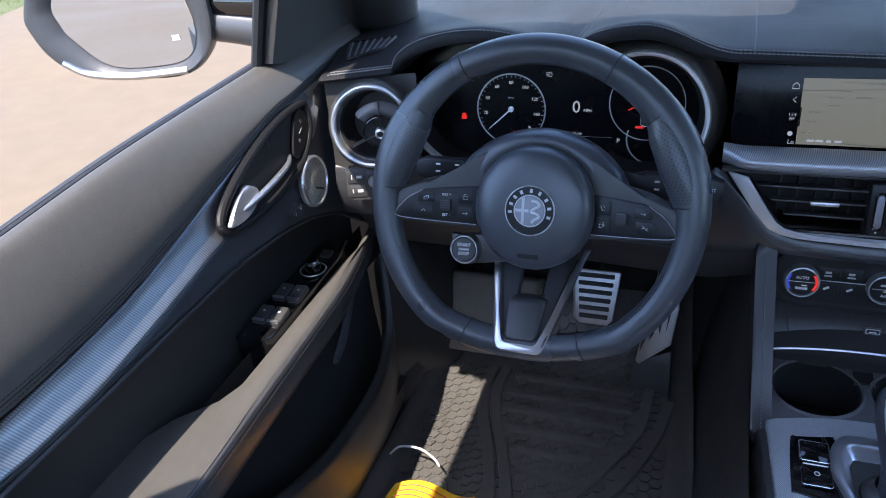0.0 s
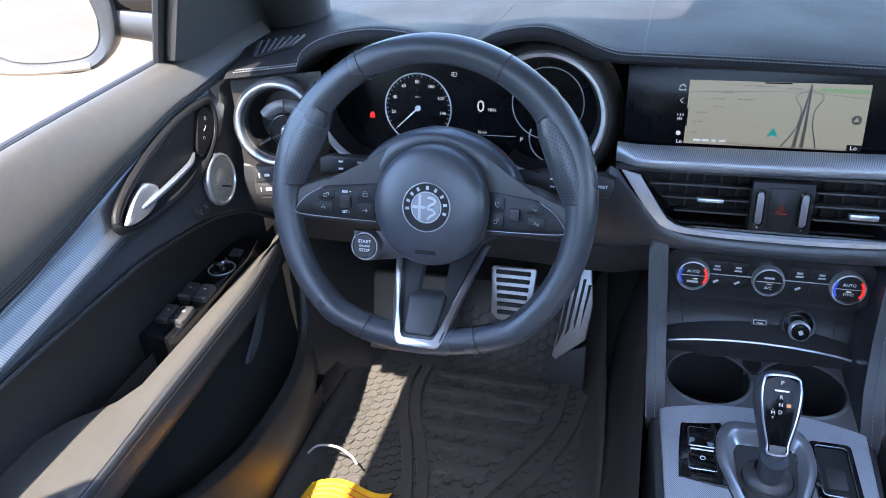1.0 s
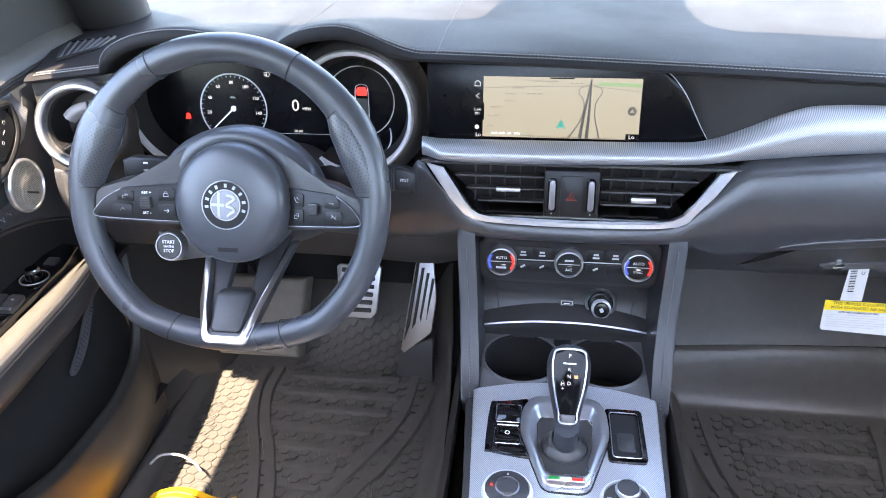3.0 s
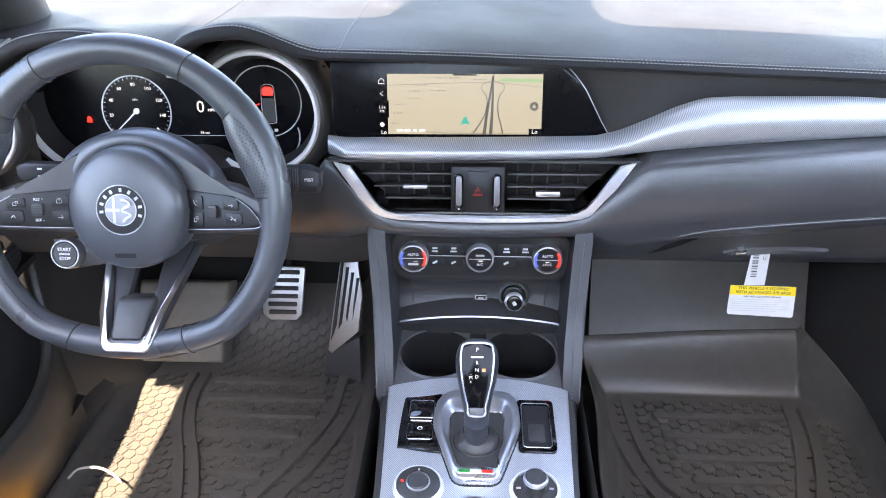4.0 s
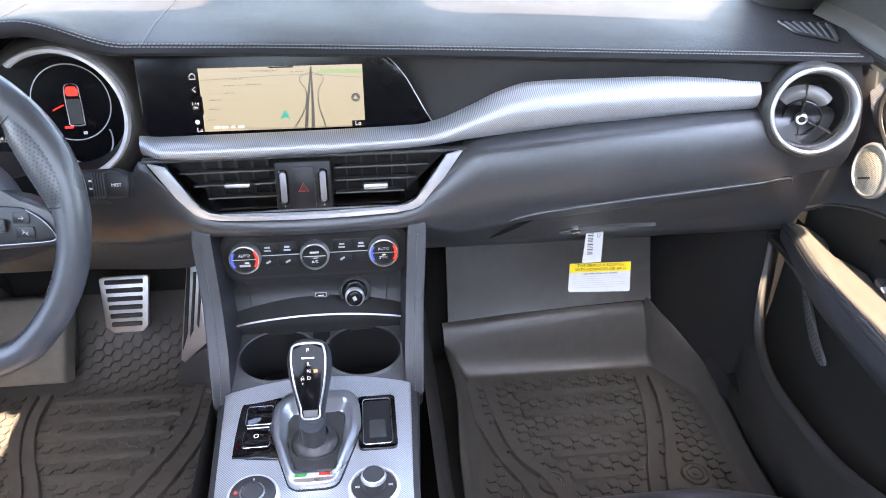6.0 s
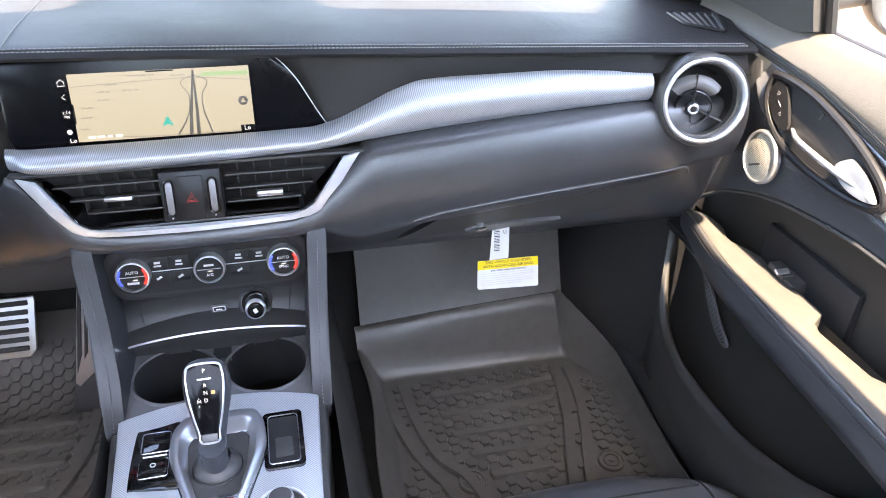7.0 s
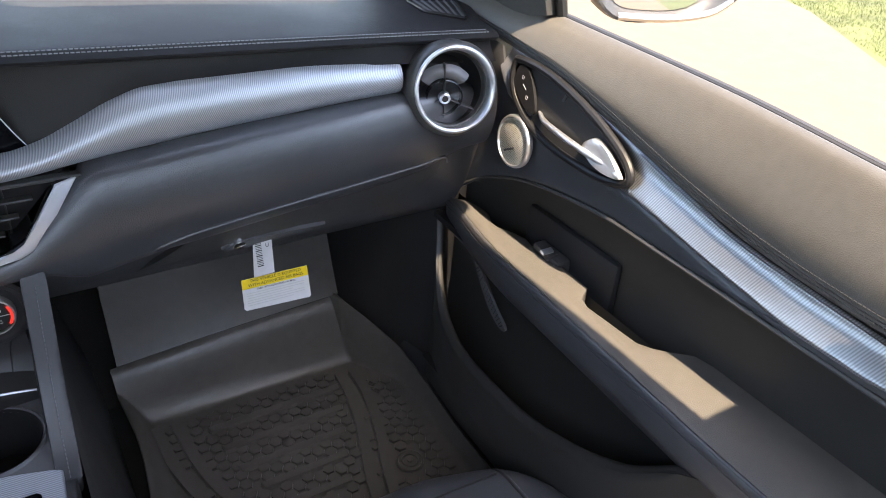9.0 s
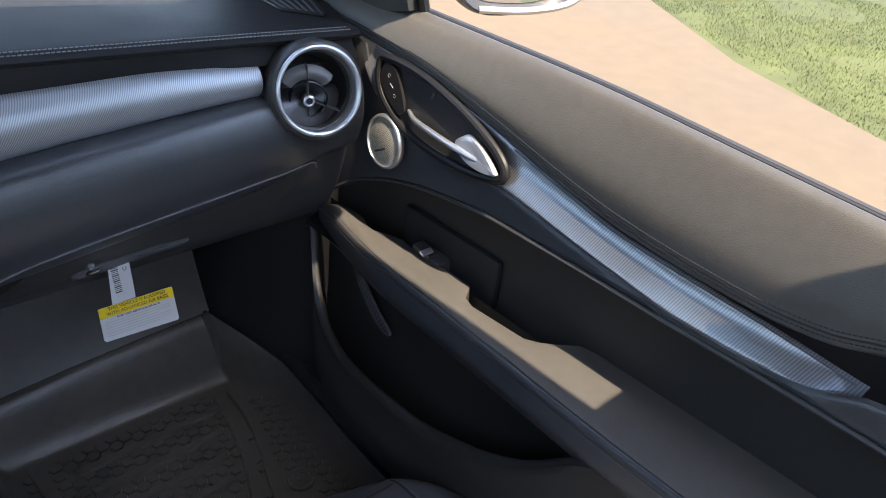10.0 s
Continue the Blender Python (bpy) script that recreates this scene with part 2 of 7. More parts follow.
def grid(rows, closed=False, bm=None):
    """A skin through rows of points, all of one length."""
    bm = bm or bmesh.new()
    vs = [[bm.verts.new(p) for p in r] for r in rows]
    for a, b in zip(vs, vs[1:]):
        n = len(a)
        for i in range(n if closed else n - 1):
            try:
                bm.faces.new((a[i], a[(i + 1) % n], b[(i + 1) % n], b[i]))
            except ValueError:
                pass
    return bm


def thicken(bm, depth):
    """Gives a skin a thickness, away from its normals."""
    bmesh.ops.recalc_face_normals(bm, faces=bm.faces)
    bmesh.ops.solidify(bm, geom=list(bm.faces), thickness=depth)
    return bm


def box(sx, sy, sz, m=None, bevel=0.0, seg=2, bm=None):
    own = bmesh.new()
    bmesh.ops.create_cube(own, size=1.0, matrix=Matrix.Diagonal((sx, sy, sz, 1)))
    if bevel:
        bmesh.ops.bevel(own, geom=list(own.edges), offset=bevel, segments=seg, affect="EDGES", profile=0.5)
    if m is not None:
        bmesh.ops.transform(own, matrix=m, verts=own.verts)
    return merge(bm, own)


def merge(bm, other):
    if bm is None:
        return other
    me = bpy.data.meshes.new("tmp")
    other.to_mesh(me)
    other.free()
    bm.from_mesh(me)
    bpy.data.meshes.remove(me)
    return bm


def slab(outline, depth, m=None, bevel=0.0, seg=2, bm=None):
    """A plate: the outline in local x, y; local z runs from 0 to depth."""
    own = bmesh.new()
    bottom = [own.verts.new((x, y, 0)) for x, y in outline]
    top = [own.verts.new((x, y, depth)) for x, y in outline]
    n = len(outline)
    own.faces.new(bottom[::-1])
    cap = own.faces.new(top)
    for i in range(n):
        own.faces.new((bottom[i], bottom[(i + 1) % n], top[(i + 1) % n], top[i]))
    if bevel:
        bmesh.ops.bevel(own, geom=list(cap.edges), offset=bevel, segments=seg, affect="EDGES", profile=0.5)
    if m is not None:
        bmesh.ops.transform(own, matrix=m, verts=own.verts)
    return merge(bm, own)


def lathe(profile, m=None, n=40, bm=None, a0=0.0, a1=360.0):
    """Turns a profile of (radius, height) round local z."""
    full = abs(a1 - a0) >= 360
    steps = n if full else n + 1
    rows = []
    for i in range(steps):
        a = radians(a0 + (a1 - a0) * i / n)
        rows.append([(r * math.cos(a), r * math.sin(a), h) for r, h in profile])
    if full:
        rows.append(rows[0])
    own = grid(rows)
    bmesh.ops.remove_doubles(own, verts=own.verts, dist=1e-6)
    if m is not None:
        bmesh.ops.transform(own, matrix=m, verts=own.verts)
    return merge(bm, own)


def tube(path, r, n=8, closed=False, bm=None, caps=True, flat=1.0):
    """A round bar along a path; r may be one radius or one for each point; flat squeezes it upright."""
    pts = [Vector(p) for p in path]
    k = len(pts)
    rows = []
    up = Vector((0.013, 0.021, 1.0)).normalized()
    for i, p in enumerate(pts):
        a = pts[(i - 1) % k] if closed or i > 0 else p
        b = pts[(i + 1) % k] if closed or i < k - 1 else p
        d = (b - a).normalized()
        if abs(d.dot(up)) > 0.97:
            up = Vector((1.0, 0.03, 0.02)).normalized()
        s = d.cross(up).normalized()
        u = s.cross(d).normalized()
        rad = r[i] if isinstance(r, (list, tuple)) else r
        rows.append([p + s * rad * math.cos(2 * math.pi * j / n) + u * rad * flat * math.sin(2 * math.pi * j / n) for j in range(n)])
    if closed:
        rows.append(rows[0])
    own = grid(rows, closed=True)
    if closed:
        bmesh.ops.remove_doubles(own, verts=own.verts, dist=1e-6)
    elif caps:
        bmesh.ops.holes_fill(own, edges=[e for e in own.edges if e.is_boundary], sides=0)
    return merge(bm, own)


def stitches(path, bm, length=0.0042, gap=0.0022, r=0.00055, lift=(0, 0, 0)):
    """A row of short stitches along a path."""
    pts = [Vector(p) + Vector(lift) for p in path]
    dist, run = 0.0, []
    for a, b in zip(pts, pts[1:]):
        run.append((dist, a, b))
        dist += (b - a).length
    s = 0.0

    def at(d):
        for s0, a, b in run:
            if d <= s0 + (b - a).length + 1e-9:
                return a.lerp(b, (d - s0) / max(1e-9, (b - a).length))
        return pts[-1]
    while s + length < dist:
        a, b = at(s), at(s + length)
        d = (b - a).normalized()
        u = Vector((0, 0, 1)) if abs(d.z) < 0.9 else Vector((0, 1, 0))
        x = d.cross(u).normalized() * r
        y = x.cross(d).normalized() * r
        q0 = [bm.verts.new(a + w) for w in (x, y, -x, -y)]
        q1 = [bm.verts.new(b + w) for w in (x, y, -x, -y)]
        for i in range(4):
            bm.faces.new((q0[i], q0[(i + 1) % 4], q1[(i + 1) % 4], q1[i]))
        s += length + gap
    return bm


def rounded(w, h, r, n=5):
    """The outline of a rounded rectangle about the origin."""
    out = []
    for cx, cy, a in ((w / 2 - r, h / 2 - r, 0), (-w / 2 + r, h / 2 - r, 90), (-w / 2 + r, -h / 2 + r, 180), (w / 2 - r, -h / 2 + r, 270)):
        for i in range(n + 1):
            t = radians(a + 90 * i / n)
            out.append((cx + r * math.cos(t), cy + r * math.sin(t)))
    return out


def facing(p, normal, up=(0, 0, 1)):
    """A frame at p whose z is the normal and whose y is as near up as can be."""
    z = Vector(normal).normalized()
    x = Vector(up).cross(z).normalized()
    y = z.cross(x)
    return Matrix(((x.x, y.x, z.x, p[0]), (x.y, y.y, z.y, p[1]), (x.z, y.z, z.z, p[2]), (0, 0, 0, 1)))


def lettering(name, text, size, m, mat, parent, align="CENTER", depth=0.0002, label=""):
    """Raised writing as a mesh part."""
    cu = bpy.data.curves.new(name, "FONT")
    cu.body, cu.size, cu.align_x, cu.align_y, cu.extrude, cu.resolution_u = text, size, align, "CENTER", depth, 2
    tmp = bpy.data.objects.new(name, cu)
    scene.collection.objects.link(tmp)
    dg = bpy.context.evaluated_depsgraph_get()
    me = bpy.data.meshes.new_from_object(tmp.evaluated_get(dg))
    bpy.data.objects.remove(tmp)
    bpy.data.curves.remove(cu)
    me.materials.clear()
    me.materials.append(M[mat])
    ob = new(name, me)
    attach(ob, parent)
    me.transform(m)
    if label:
        tagged(ob, label)
    return ob

# ---- the setting: ground, lawn, distance, body shell ----
def plane_rows(x0, x1, y0, y1, z, n=2):
    return [[(x0 + (x1 - x0) * i / n, y0 + (y1 - y0) * j / n, z) for i in range(n + 1)] for j in range(n + 1)]


tagged(part("ground", grid(plane_rows(-400, 400, -400, 400, -0.03, 8)), "soil"), "dry yellow-green lawn soil reaching to the horizon", "ground", kind="structure")
drive = bmesh.new()
edge = [(-30, -60), (-14, -4), (-7.2, 1.0), (-6.9, 3.0), (-7.9, 7.0), (-9.0, 40), (30.0, 60), (6.43, 3.1), (5.35, 1.64), (4.75, 0.37), (2.6, -5.0), (-2.0, -60)]
slab(edge, 0.04, pose(0, 0, -0.04), bm=drive)
tagged(part("pavement", drive, "concrete"), "pale sunlit concrete driveway beside the lawn", "pavement", kind="structure")
lawn = bmesh.new()
rng = random.Random(5)
for i in range(70000):
    k = rng.random()
    if rng.random() < 0.85:
        x = 4.6 + 4.6 * rng.random()
        y = -0.6 + 4.6 * rng.random()
        border = 4.75 + (y - 0.37) * 0.615
        if x < border + 0.02:
            continue
    else:
        x, y = -7.3 - 1.6 * rng.random(), 3.6 + 4.0 * rng.random()
        if x > -6.9 - (y - 3.0) * 0.25 - 0.03:
            continue
    h, a, w = 0.010 + 0.022 * rng.random() ** 2, rng.random() * 6.28, 0.0018 + 0.002 * rng.random()
    dx, dy = math.cos(a), math.sin(a)
    if noise.noise(Vector((x * 1.1, y * 1.1, 0.3))) < -0.22 and rng.random() < 0.75:
        continue
    v = [lawn.verts.new((x - dy * w, y + dx * w, -0.03)), lawn.verts.new((x + dy * w, y - dx * w, -0.03)), lawn.verts.new((x + dx * h * 0.6, y + dy * h * 0.6, -0.03 + h))]
    lawn.faces.new(v)
tagged(part("grass", lawn, "grass"), "patchy mown grass along the driveway edge", "grass", kind="stuff")
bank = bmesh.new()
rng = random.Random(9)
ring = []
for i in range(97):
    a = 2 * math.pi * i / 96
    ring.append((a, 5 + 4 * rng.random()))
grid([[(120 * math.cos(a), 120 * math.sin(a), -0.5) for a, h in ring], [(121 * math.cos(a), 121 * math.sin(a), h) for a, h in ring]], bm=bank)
tagged(part("backdrop", bank, "far"), "distant line of trees round the site, haze put into its colour", "backdrop", kind="structure")


def structure(name, bm, mat, label, category):
    return tagged(part(name, bm, mat), label, category, kind="structure")


# floor pan with toe board and a closing bulkhead
fl = grid([[(-0.76 + 1.52 * i / 12, y, z) for i in range(13)] for y, z in ((-2.3, 0.40), (-0.6, 0.40), (0.30, 0.40), (0.38, 0.408), (0.52, 0.53), (0.60, 0.72), (0.66, 1.12))])
structure("floor", thicken(fl, 0.02), "carpet", "black carpeted car floor and toe board", "floor")
# headliner and roof, out of view; the lining also serves as a reflector
ROOF_EDGE = [(-0.68, -0.02), (-0.5, -0.02), (-0.39, -0.012), (-0.2, -0.001), (0.0, 0.006), (0.2, 0.003), (0.32, 0.0), (0.4, -0.006), (0.52, -0.018), (0.62, -0.034), (0.68, -0.045)]
under, over = [], []
for x in np.linspace(-0.625, 0.625, 31):
    z = 1.555 + 0.03 * (1 - (x / 0.62) ** 2)
    yf = smooth(x, ROOF_EDGE) - 0.507 * (z - 1.55)
    under.append([(x, yf, z)] + [(x, y, z) for y in (-0.25, -0.6, -0.88)])
    over.append([(x, -0.88, z + 0.05), (x, -0.6, z + 0.05), (x, -0.25, z + 0.05), (x, yf - 0.06, z + 0.05)])
roof = grid([u + o + u[:1] for u, o in zip(under, over)])
structure("ceiling", roof, "headliner", "plain unseen headliner, kept pale grey to bounce light inside", "ceiling")
for s, nm in ((-1, "left"), (1, "right")):
    b = bmesh.new()
    a_path = [(s * 0.785, 0.36, 1.13), (s * 0.715, 0.2, 1.31), (s * 0.655, 0.06, 1.465), (s * 0.61, -0.04, 1.55)]
    tube(spline(a_path, 4), 0.06, 14, bm=b)
    structure("pillar_front_" + nm, b, "soft_plastic", "dark front windscreen pillar trim", "pillar")
    b = bmesh.new()
    tube([(s * 0.64, -0.03, 1.55), (s * 0.645, -0.8, 1.565), (s * 0.62, -1.6, 1.53), (s * 0.6, -2.05, 1.45)], 0.03, 8, bm=b)
    structure("roof_rail_" + nm, b, "headliner", "grey side roof rail", "rail")
    b = slab([(-0.80, 0.4), (-0.80, 1.17), (-0.745, 1.19), (-0.80, 1.57), (-1.02, 1.57), (-1.06, 0.4)], 0.10, Matrix(((0, 0, s, s * 0.73), (1, 0, 0, 0), (0, 1, 0, 0), (0, 0, 0, 1))))
    for v in b.verts:
        if v.co.z > 1.2:
            v.co.x -= s * 0.1
    structure("pillar_middle_" + nm, b, "plastic", "plain dark middle pillar", "pillar")
    b = box(0.06, 1.25, 0.62, pose(s * 0.83, -1.7, 0.66))
    structure("wall_rear_" + nm, b, "rear_trim", "plain dark rear side wall", "wall")
    # sill between the floor and the door
    b = grid([[(s * x, y, z + smooth(y, [(-0.5, 0), (0.05, 0.0), (0.3, 0.1), (0.45, 0.3)])) for x, z in ((0.735, 0.405), (0.742, 0.44), (0.755, 0.462), (0.79, 0.468), (0.80, 0.40))] for y in np.linspace(-1.0, 0.5, 24)])
    structure("sill_" + nm, b, "plastic", "black plastic door sill trim", "sill")
    b = grid([[(s * (smooth(z, [(0.4, 0.765), (0.6, 0.765), (0.9, 0.763), (1.15, 0.762)]) - smooth(y, [(0.17, 0.0), (0.26, 0.03), (0.36, 0.075), (0.64, 0.09)]) * (1 - smooth(z, [(0.45, 0.0), (0.8, 1.0)]))), y, z) for z in np.linspace(0.4, 1.16, 10)] for y in (0.145, 0.17, 0.22, 0.27, 0.32, 0.37, 0.5, 0.64)])
    structure("hinge_pillar_" + nm, box(0.17, 0.03, 0.56, pose(s * 0.850, 0.172, 0.84), 0.004, 1), "door_plastic", "black hinge pillar trim behind the door edge", "pillar")
    structure("kick_panel_" + nm, thicken(b, 0.008), "soft_plastic", "black kick panel at the side of the footwell", "panel")
# unseen opaque panes, added to cut skylight from the rear sides
for s, nm in ((-1, "left"), (1, "right")):
    b = slab([(-1.03, 0.965), (-1.06, 1.55), (-1.6, 1.53), (-2.05, 1.42), (-2.3, 1.15), (-2.3, 0.965)], 0.006, Matrix(((0, 0, s, s * 0.83), (1, 0, 0, 0), (0, 1, 0, 0), (0, 0, 0, 1))))
    for v in b.verts:
        v.co.x -= s * max(0.0, v.co.z - 0.97) * 0.36
    structure("window_rear_" + nm, b, "tinted", "unseen opaque rear side pane added to block skylight", "window")
structure("floor_rear", box(1.5, 1.3, 0.04, pose(0, -1.63, 0.44)), "rear_trim", "plain dark rear load floor", "floor")
structure("wall_back", box(1.6, 0.06, 0.75, pose(0, -2.3, 0.77)), "rear_trim", "plain dark rear wall", "wall")
# windscreen and the mirror housing behind it that shades the dash
ws = grid([[(x, 0.045 + 0.03 * (1 - (x / 0.6) ** 2) + (0.86 - 0.12 * (x / 0.75) ** 2) * k, 1.555 - 0.41 * k) for x in np.linspace(-0.64 - 0.1 * k, 0.64 + 0.1 * k, 9)] for k in np.linspace(0, 1, 6)])
wso = structure("window_front", ws, "clear", "clear raked windscreen glass", "window")
wso.visible_shadow = False
inner = thing("interior_mirror", "dark interior mirror with its sensor housing on the windscreen", "mirror", at=(0.01, 0.12, 1.5))
# its plan flares where it meets the header
plan = [(-0.24, -0.03), (-0.2, 0.0), (-0.17, 0.006), (-0.154, 0.018), (-0.146, 0.05), (-0.138, 0.10), (-0.127, 0.15), (-0.113, 0.195), (-0.10, 0.30), (0.13, 0.30), (0.153, 0.19), (0.150, 0.13), (0.151, 0.07), (0.156, 0.036), (0.17, 0.014), (0.2, -0.003), (0.24, -0.03)]
hb = slab(plan[::-1], 0.03)
for v in hb.verts:
    v.co.z += 1.515 - 0.4 * v.co.y
    v.co.x -= 0.0533 * (v.co.z - 1.55)
    v.co.y -= 0.507 * (v.co.z - 1.55)
part("housing", hb, "plastic", inner)
# an unseen glass rear roof added to let skylight in, with the bonnet and the side glass that close the car
gr = grid([[(x, y, z + 0.02 * (1 - (x / 0.6) ** 2)) for x in np.linspace(-0.61, 0.61, 9)] for y, z in ((-0.88, 1.58), (-1.3, 1.575), (-1.75, 1.53))])
gro = structure("window_roof", gr, "clear", "unseen clear glass rear roof added to let skylight into the cabin", "window")
gro.visible_shadow = False
rr = grid([[(x, y, z + 0.02 * (1 - (x / 0.6) ** 2)) for x in np.linspace(-0.64, 0.64, 9)] for y, z in ((-1.75, 1.53), (-2.0, 1.44), (-2.27, 1.16))])
structure("ceiling_rear", thicken(rr, 0.03), "headliner", "plain grey headliner over the rear of the car", "ceiling")
bon = grid([[(x * (1 - 0.1 * k), 0.86 + 0.95 * k, 1.06 - 0.02 * (x / 0.8) ** 2 - 0.16 * k * k) for x in np.linspace(-0.85, 0.85, 13)] for k in np.linspace(0, 1, 7)])
structure("bonnet", thicken(bon, 0.01), "mirror_grey", "plain dark bonnet in front of the windscreen", "bonnet")

# ---- dashboard ----
dash = thing("dashboard", "black leather dashboard with grey stitching and a silver trim band", "dashboard", at=(0, 0.1, 0.8))
EDGE = [(-0.74, 1.165), (-0.624, 1.180), (-0.5, 1.19), (-0.35, 1.200), (-0.188, 1.204), (-0.044, 1.200), (0.163, 1.192), (0.37, 1.183), (0.551, 1.175), (0.74, 1.166)]


def hood(x):
    """The two cowls over the round instruments."""
    a = max(0.0, 1 - ((x + 0.520) / 0.108) ** 2) ** 0.55
    u = x + 0.302
    b = max(0.0, 1 - (u / 0.088) ** 2) ** 0.55 if u < 0 else 0.5 + 0.5 * math.cos(math.pi * min(1.0, u / 0.112))
    return a, b


def top_z(x, y):
    a, b = hood(x)
    h = max(a, b)
    fade = 1 - smooth(y, [(0.02, 0.0), (0.10, 0.58), (0.22, 1.0)])
    back = smooth(y, [(0.02, 0.0), (0.12, 0.006), (0.5, 0.0), (0.85, -0.07)])
    return interp(x, EDGE) + back + h * (0.042 if b >= a else 0.048) * fade


def front_y(x):
    return 0.02 - 0.022 * max(hood(x))


XS = sorted(set([round(v, 4) for v in np.linspace(-0.742, 0.742, 120)] + [round(v, 4) for v in np.linspace(-0.63, -0.17, 93)]))
rows = []
for x in XS:
    y0, z0 = front_y(x), top_z(x, 0.02)
    h = max(hood(x))
    r = 0.007
    lip = 0.62 + 0.38 * min(1.0, 2.5 * h)
    col = [(x, 0.105 if h > 0 else 0.06, z0 - (0.026 + 0.004 * h) * lip), (x, y0 + 0.012, z0 - 0.02 * lip), (x, y0 + 0.003, z0 - 0.016 * lip), (x, y0, z0 - 0.009 * lip), (x, y0 + 0.004, z0 - 0.002)]
    for y in (0.012, 0.03, 0.055, 0.085, 0.12, 0.17, 0.22, 0.28, 0.34, 0.45, 0.6, 0.75, 0.86):
        yy = y0 + y
        flare = 1 + 0.055 * smooth(yy, [(0.04, 0.0), (0.2, 1.0)]) * smooth(abs(x), [(0.55, 0.0), (0.742, 1.0)])
        col.append((x * flare, yy, top_z(x, yy)))
    rows.append(col)
top_pad = part("top_pad", grid(rows), "top_leather", dash, "black leather dash top with double stitched edge", sharp=60)
SEAM_X = [x for x in XS if abs(x) < 0.738]
for off, dz in ((0.0138, 0.0005), (0.0052, 0.0)):
    line = [(x, front_y(x) + off, top_z(x, 0.02 + off) + dz) for x in SEAM_X]
    part("stitching", stitches(line, bmesh.new(), 0.0036, 0.0014, 0.0007), "thread", top_pad, "grey stitching")
part("seam", tube([(x, front_y(x) + 0.0095, top_z(x, 0.0295) - 0.0001) for x in SEAM_X], 0.0009, 5), "dark", top_pad, "dark folded seam")
for x0, y1 in ((-0.178, 0.32), (-0.385, 0.32)):
    part("seam", tube([(x0 + 0.006 * k, front_y(x0) + 0.006 + (y1 - 0.02) * k, top_z(x0 + 0.006 * k, front_y(x0) + 0.006 + (y1 - 0.02) * k) + 0.0001) for k in np.linspace(0, 1, 24)], 0.0008, 5), "dark", top_pad)

# upper fascia, a shallow hollow under the stitched edge
BAND_TOP = [(-0.2, 1.094), (0.14, 1.098), (0.17, 1.104), (0.207, 1.119), (0.247, 1.137), (0.285, 1.147), (0.44, 1.150), (0.6, 1.141), (0.74, 1.13)]
BAND_LOW = [(-0.205, 1.068), (-0.12, 1.064), (0.14, 1.070), (0.21, 1.076), (0.38, 1.088), (0.60, 1.099), (0.74, 1.10)]
rows = []
for x in np.linspace(0.085, 0.742, 60):
    zt = interp(x, EDGE) - 0.012
    zb = smooth(x, BAND_TOP) - 0.003
    yo = 0.024 * (1 - smooth(x, [(0.10, 0.0), (0.20, 1.0)]))
    rows.append([(x, 0.032 + yo, zt), (x, 0.040 + yo, zt - 0.004)] + [(x, 0.040 + yo - 0.018 * k ** 1.5, zt - 0.004 + (zb - zt + 0.004) * k) for k in (0.25, 0.5, 0.75, 1.0)])
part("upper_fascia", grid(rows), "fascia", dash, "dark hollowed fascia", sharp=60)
rows = []
for x in np.linspace(-0.742, -0.60, 12):
    zt = interp(x, EDGE) - 0.012
    rows.append([(x, 0.034 - 0.01 * k, zt + (0.98 - zt) * k) for k in np.linspace(0, 1, 6)])
part("side_fascia", grid(rows), "soft_plastic", dash, sharp=60)

# silver ribbed trim band
rows = []
for x in np.linspace(-0.2, 0.592, 120):
    zb, zt = smooth(x, BAND_LOW), smooth(x, BAND_TOP)
    k0 = smooth(x, [(-0.2, 0.4), (-0.17, 1.0), (0.2, 1.0), (0.6, 0.75)])
    col = []
    for a in np.linspace(-1.15, 1.25, 13):
        col.append((x, 0.03 - (0.036 * math.cos(a)) * k0 + 0.008 * smooth(x, [(0.1, 0.0), (0.4, 1.0)]), (zb + zt) / 2 + (zt - zb) / 2 * math.sin(a) / math.sin(1.2)))
    rows.append(col)
part("trim_band", grid(rows), "weave", dash, "silver-grey ribbed trim band", sharp=60)

# lower pad: from the band, or the lower edge of the middle vents, down and under
UPPER = [(-0.742, 1.03), (-0.6, 1.02), (-0.225, 1.035), (-0.206, 1.064), (-0.192, 1.058), (-0.135, 1.004), (-0.11, 0.997), (0.115, 0.997), (0.14, 1.004), (0.2, 1.068), (0.215, 1.078), (0.38, 1.0915), (0.60, 1.1025), (0.742, 1.10)]
BULGE = [(-0.742, 0.02), (-0.55, 0.06), (-0.3, 0.045), (-0.2, 0.004), (-0.14, -0.026), (0, -0.034), (0.14, -0.028), (0.21, -0.024), (0.4, -0.020), (0.62, -0.012), (0.742, 0.008)]
LOWZ = [(-0.742, 0.93), (-0.4, 0.9), (-0.2, 0.93), (-0.135, 0.962), (0.135, 0.962), (0.20, 0.93), (0.3, 0.936), (0.43, 0.948), (0.64, 0.972), (0.69, 0.99), (0.742, 0.995)]
LOWY = [(-0.742, 0.06), (-0.4, 0.1), (-0.2, 0.04), (-0.135, 0.01), (0.135, 0.01), (0.2, 0.028), (0.3, 0.05), (0.64, 0.05), (0.742, 0.045)]
rows = []
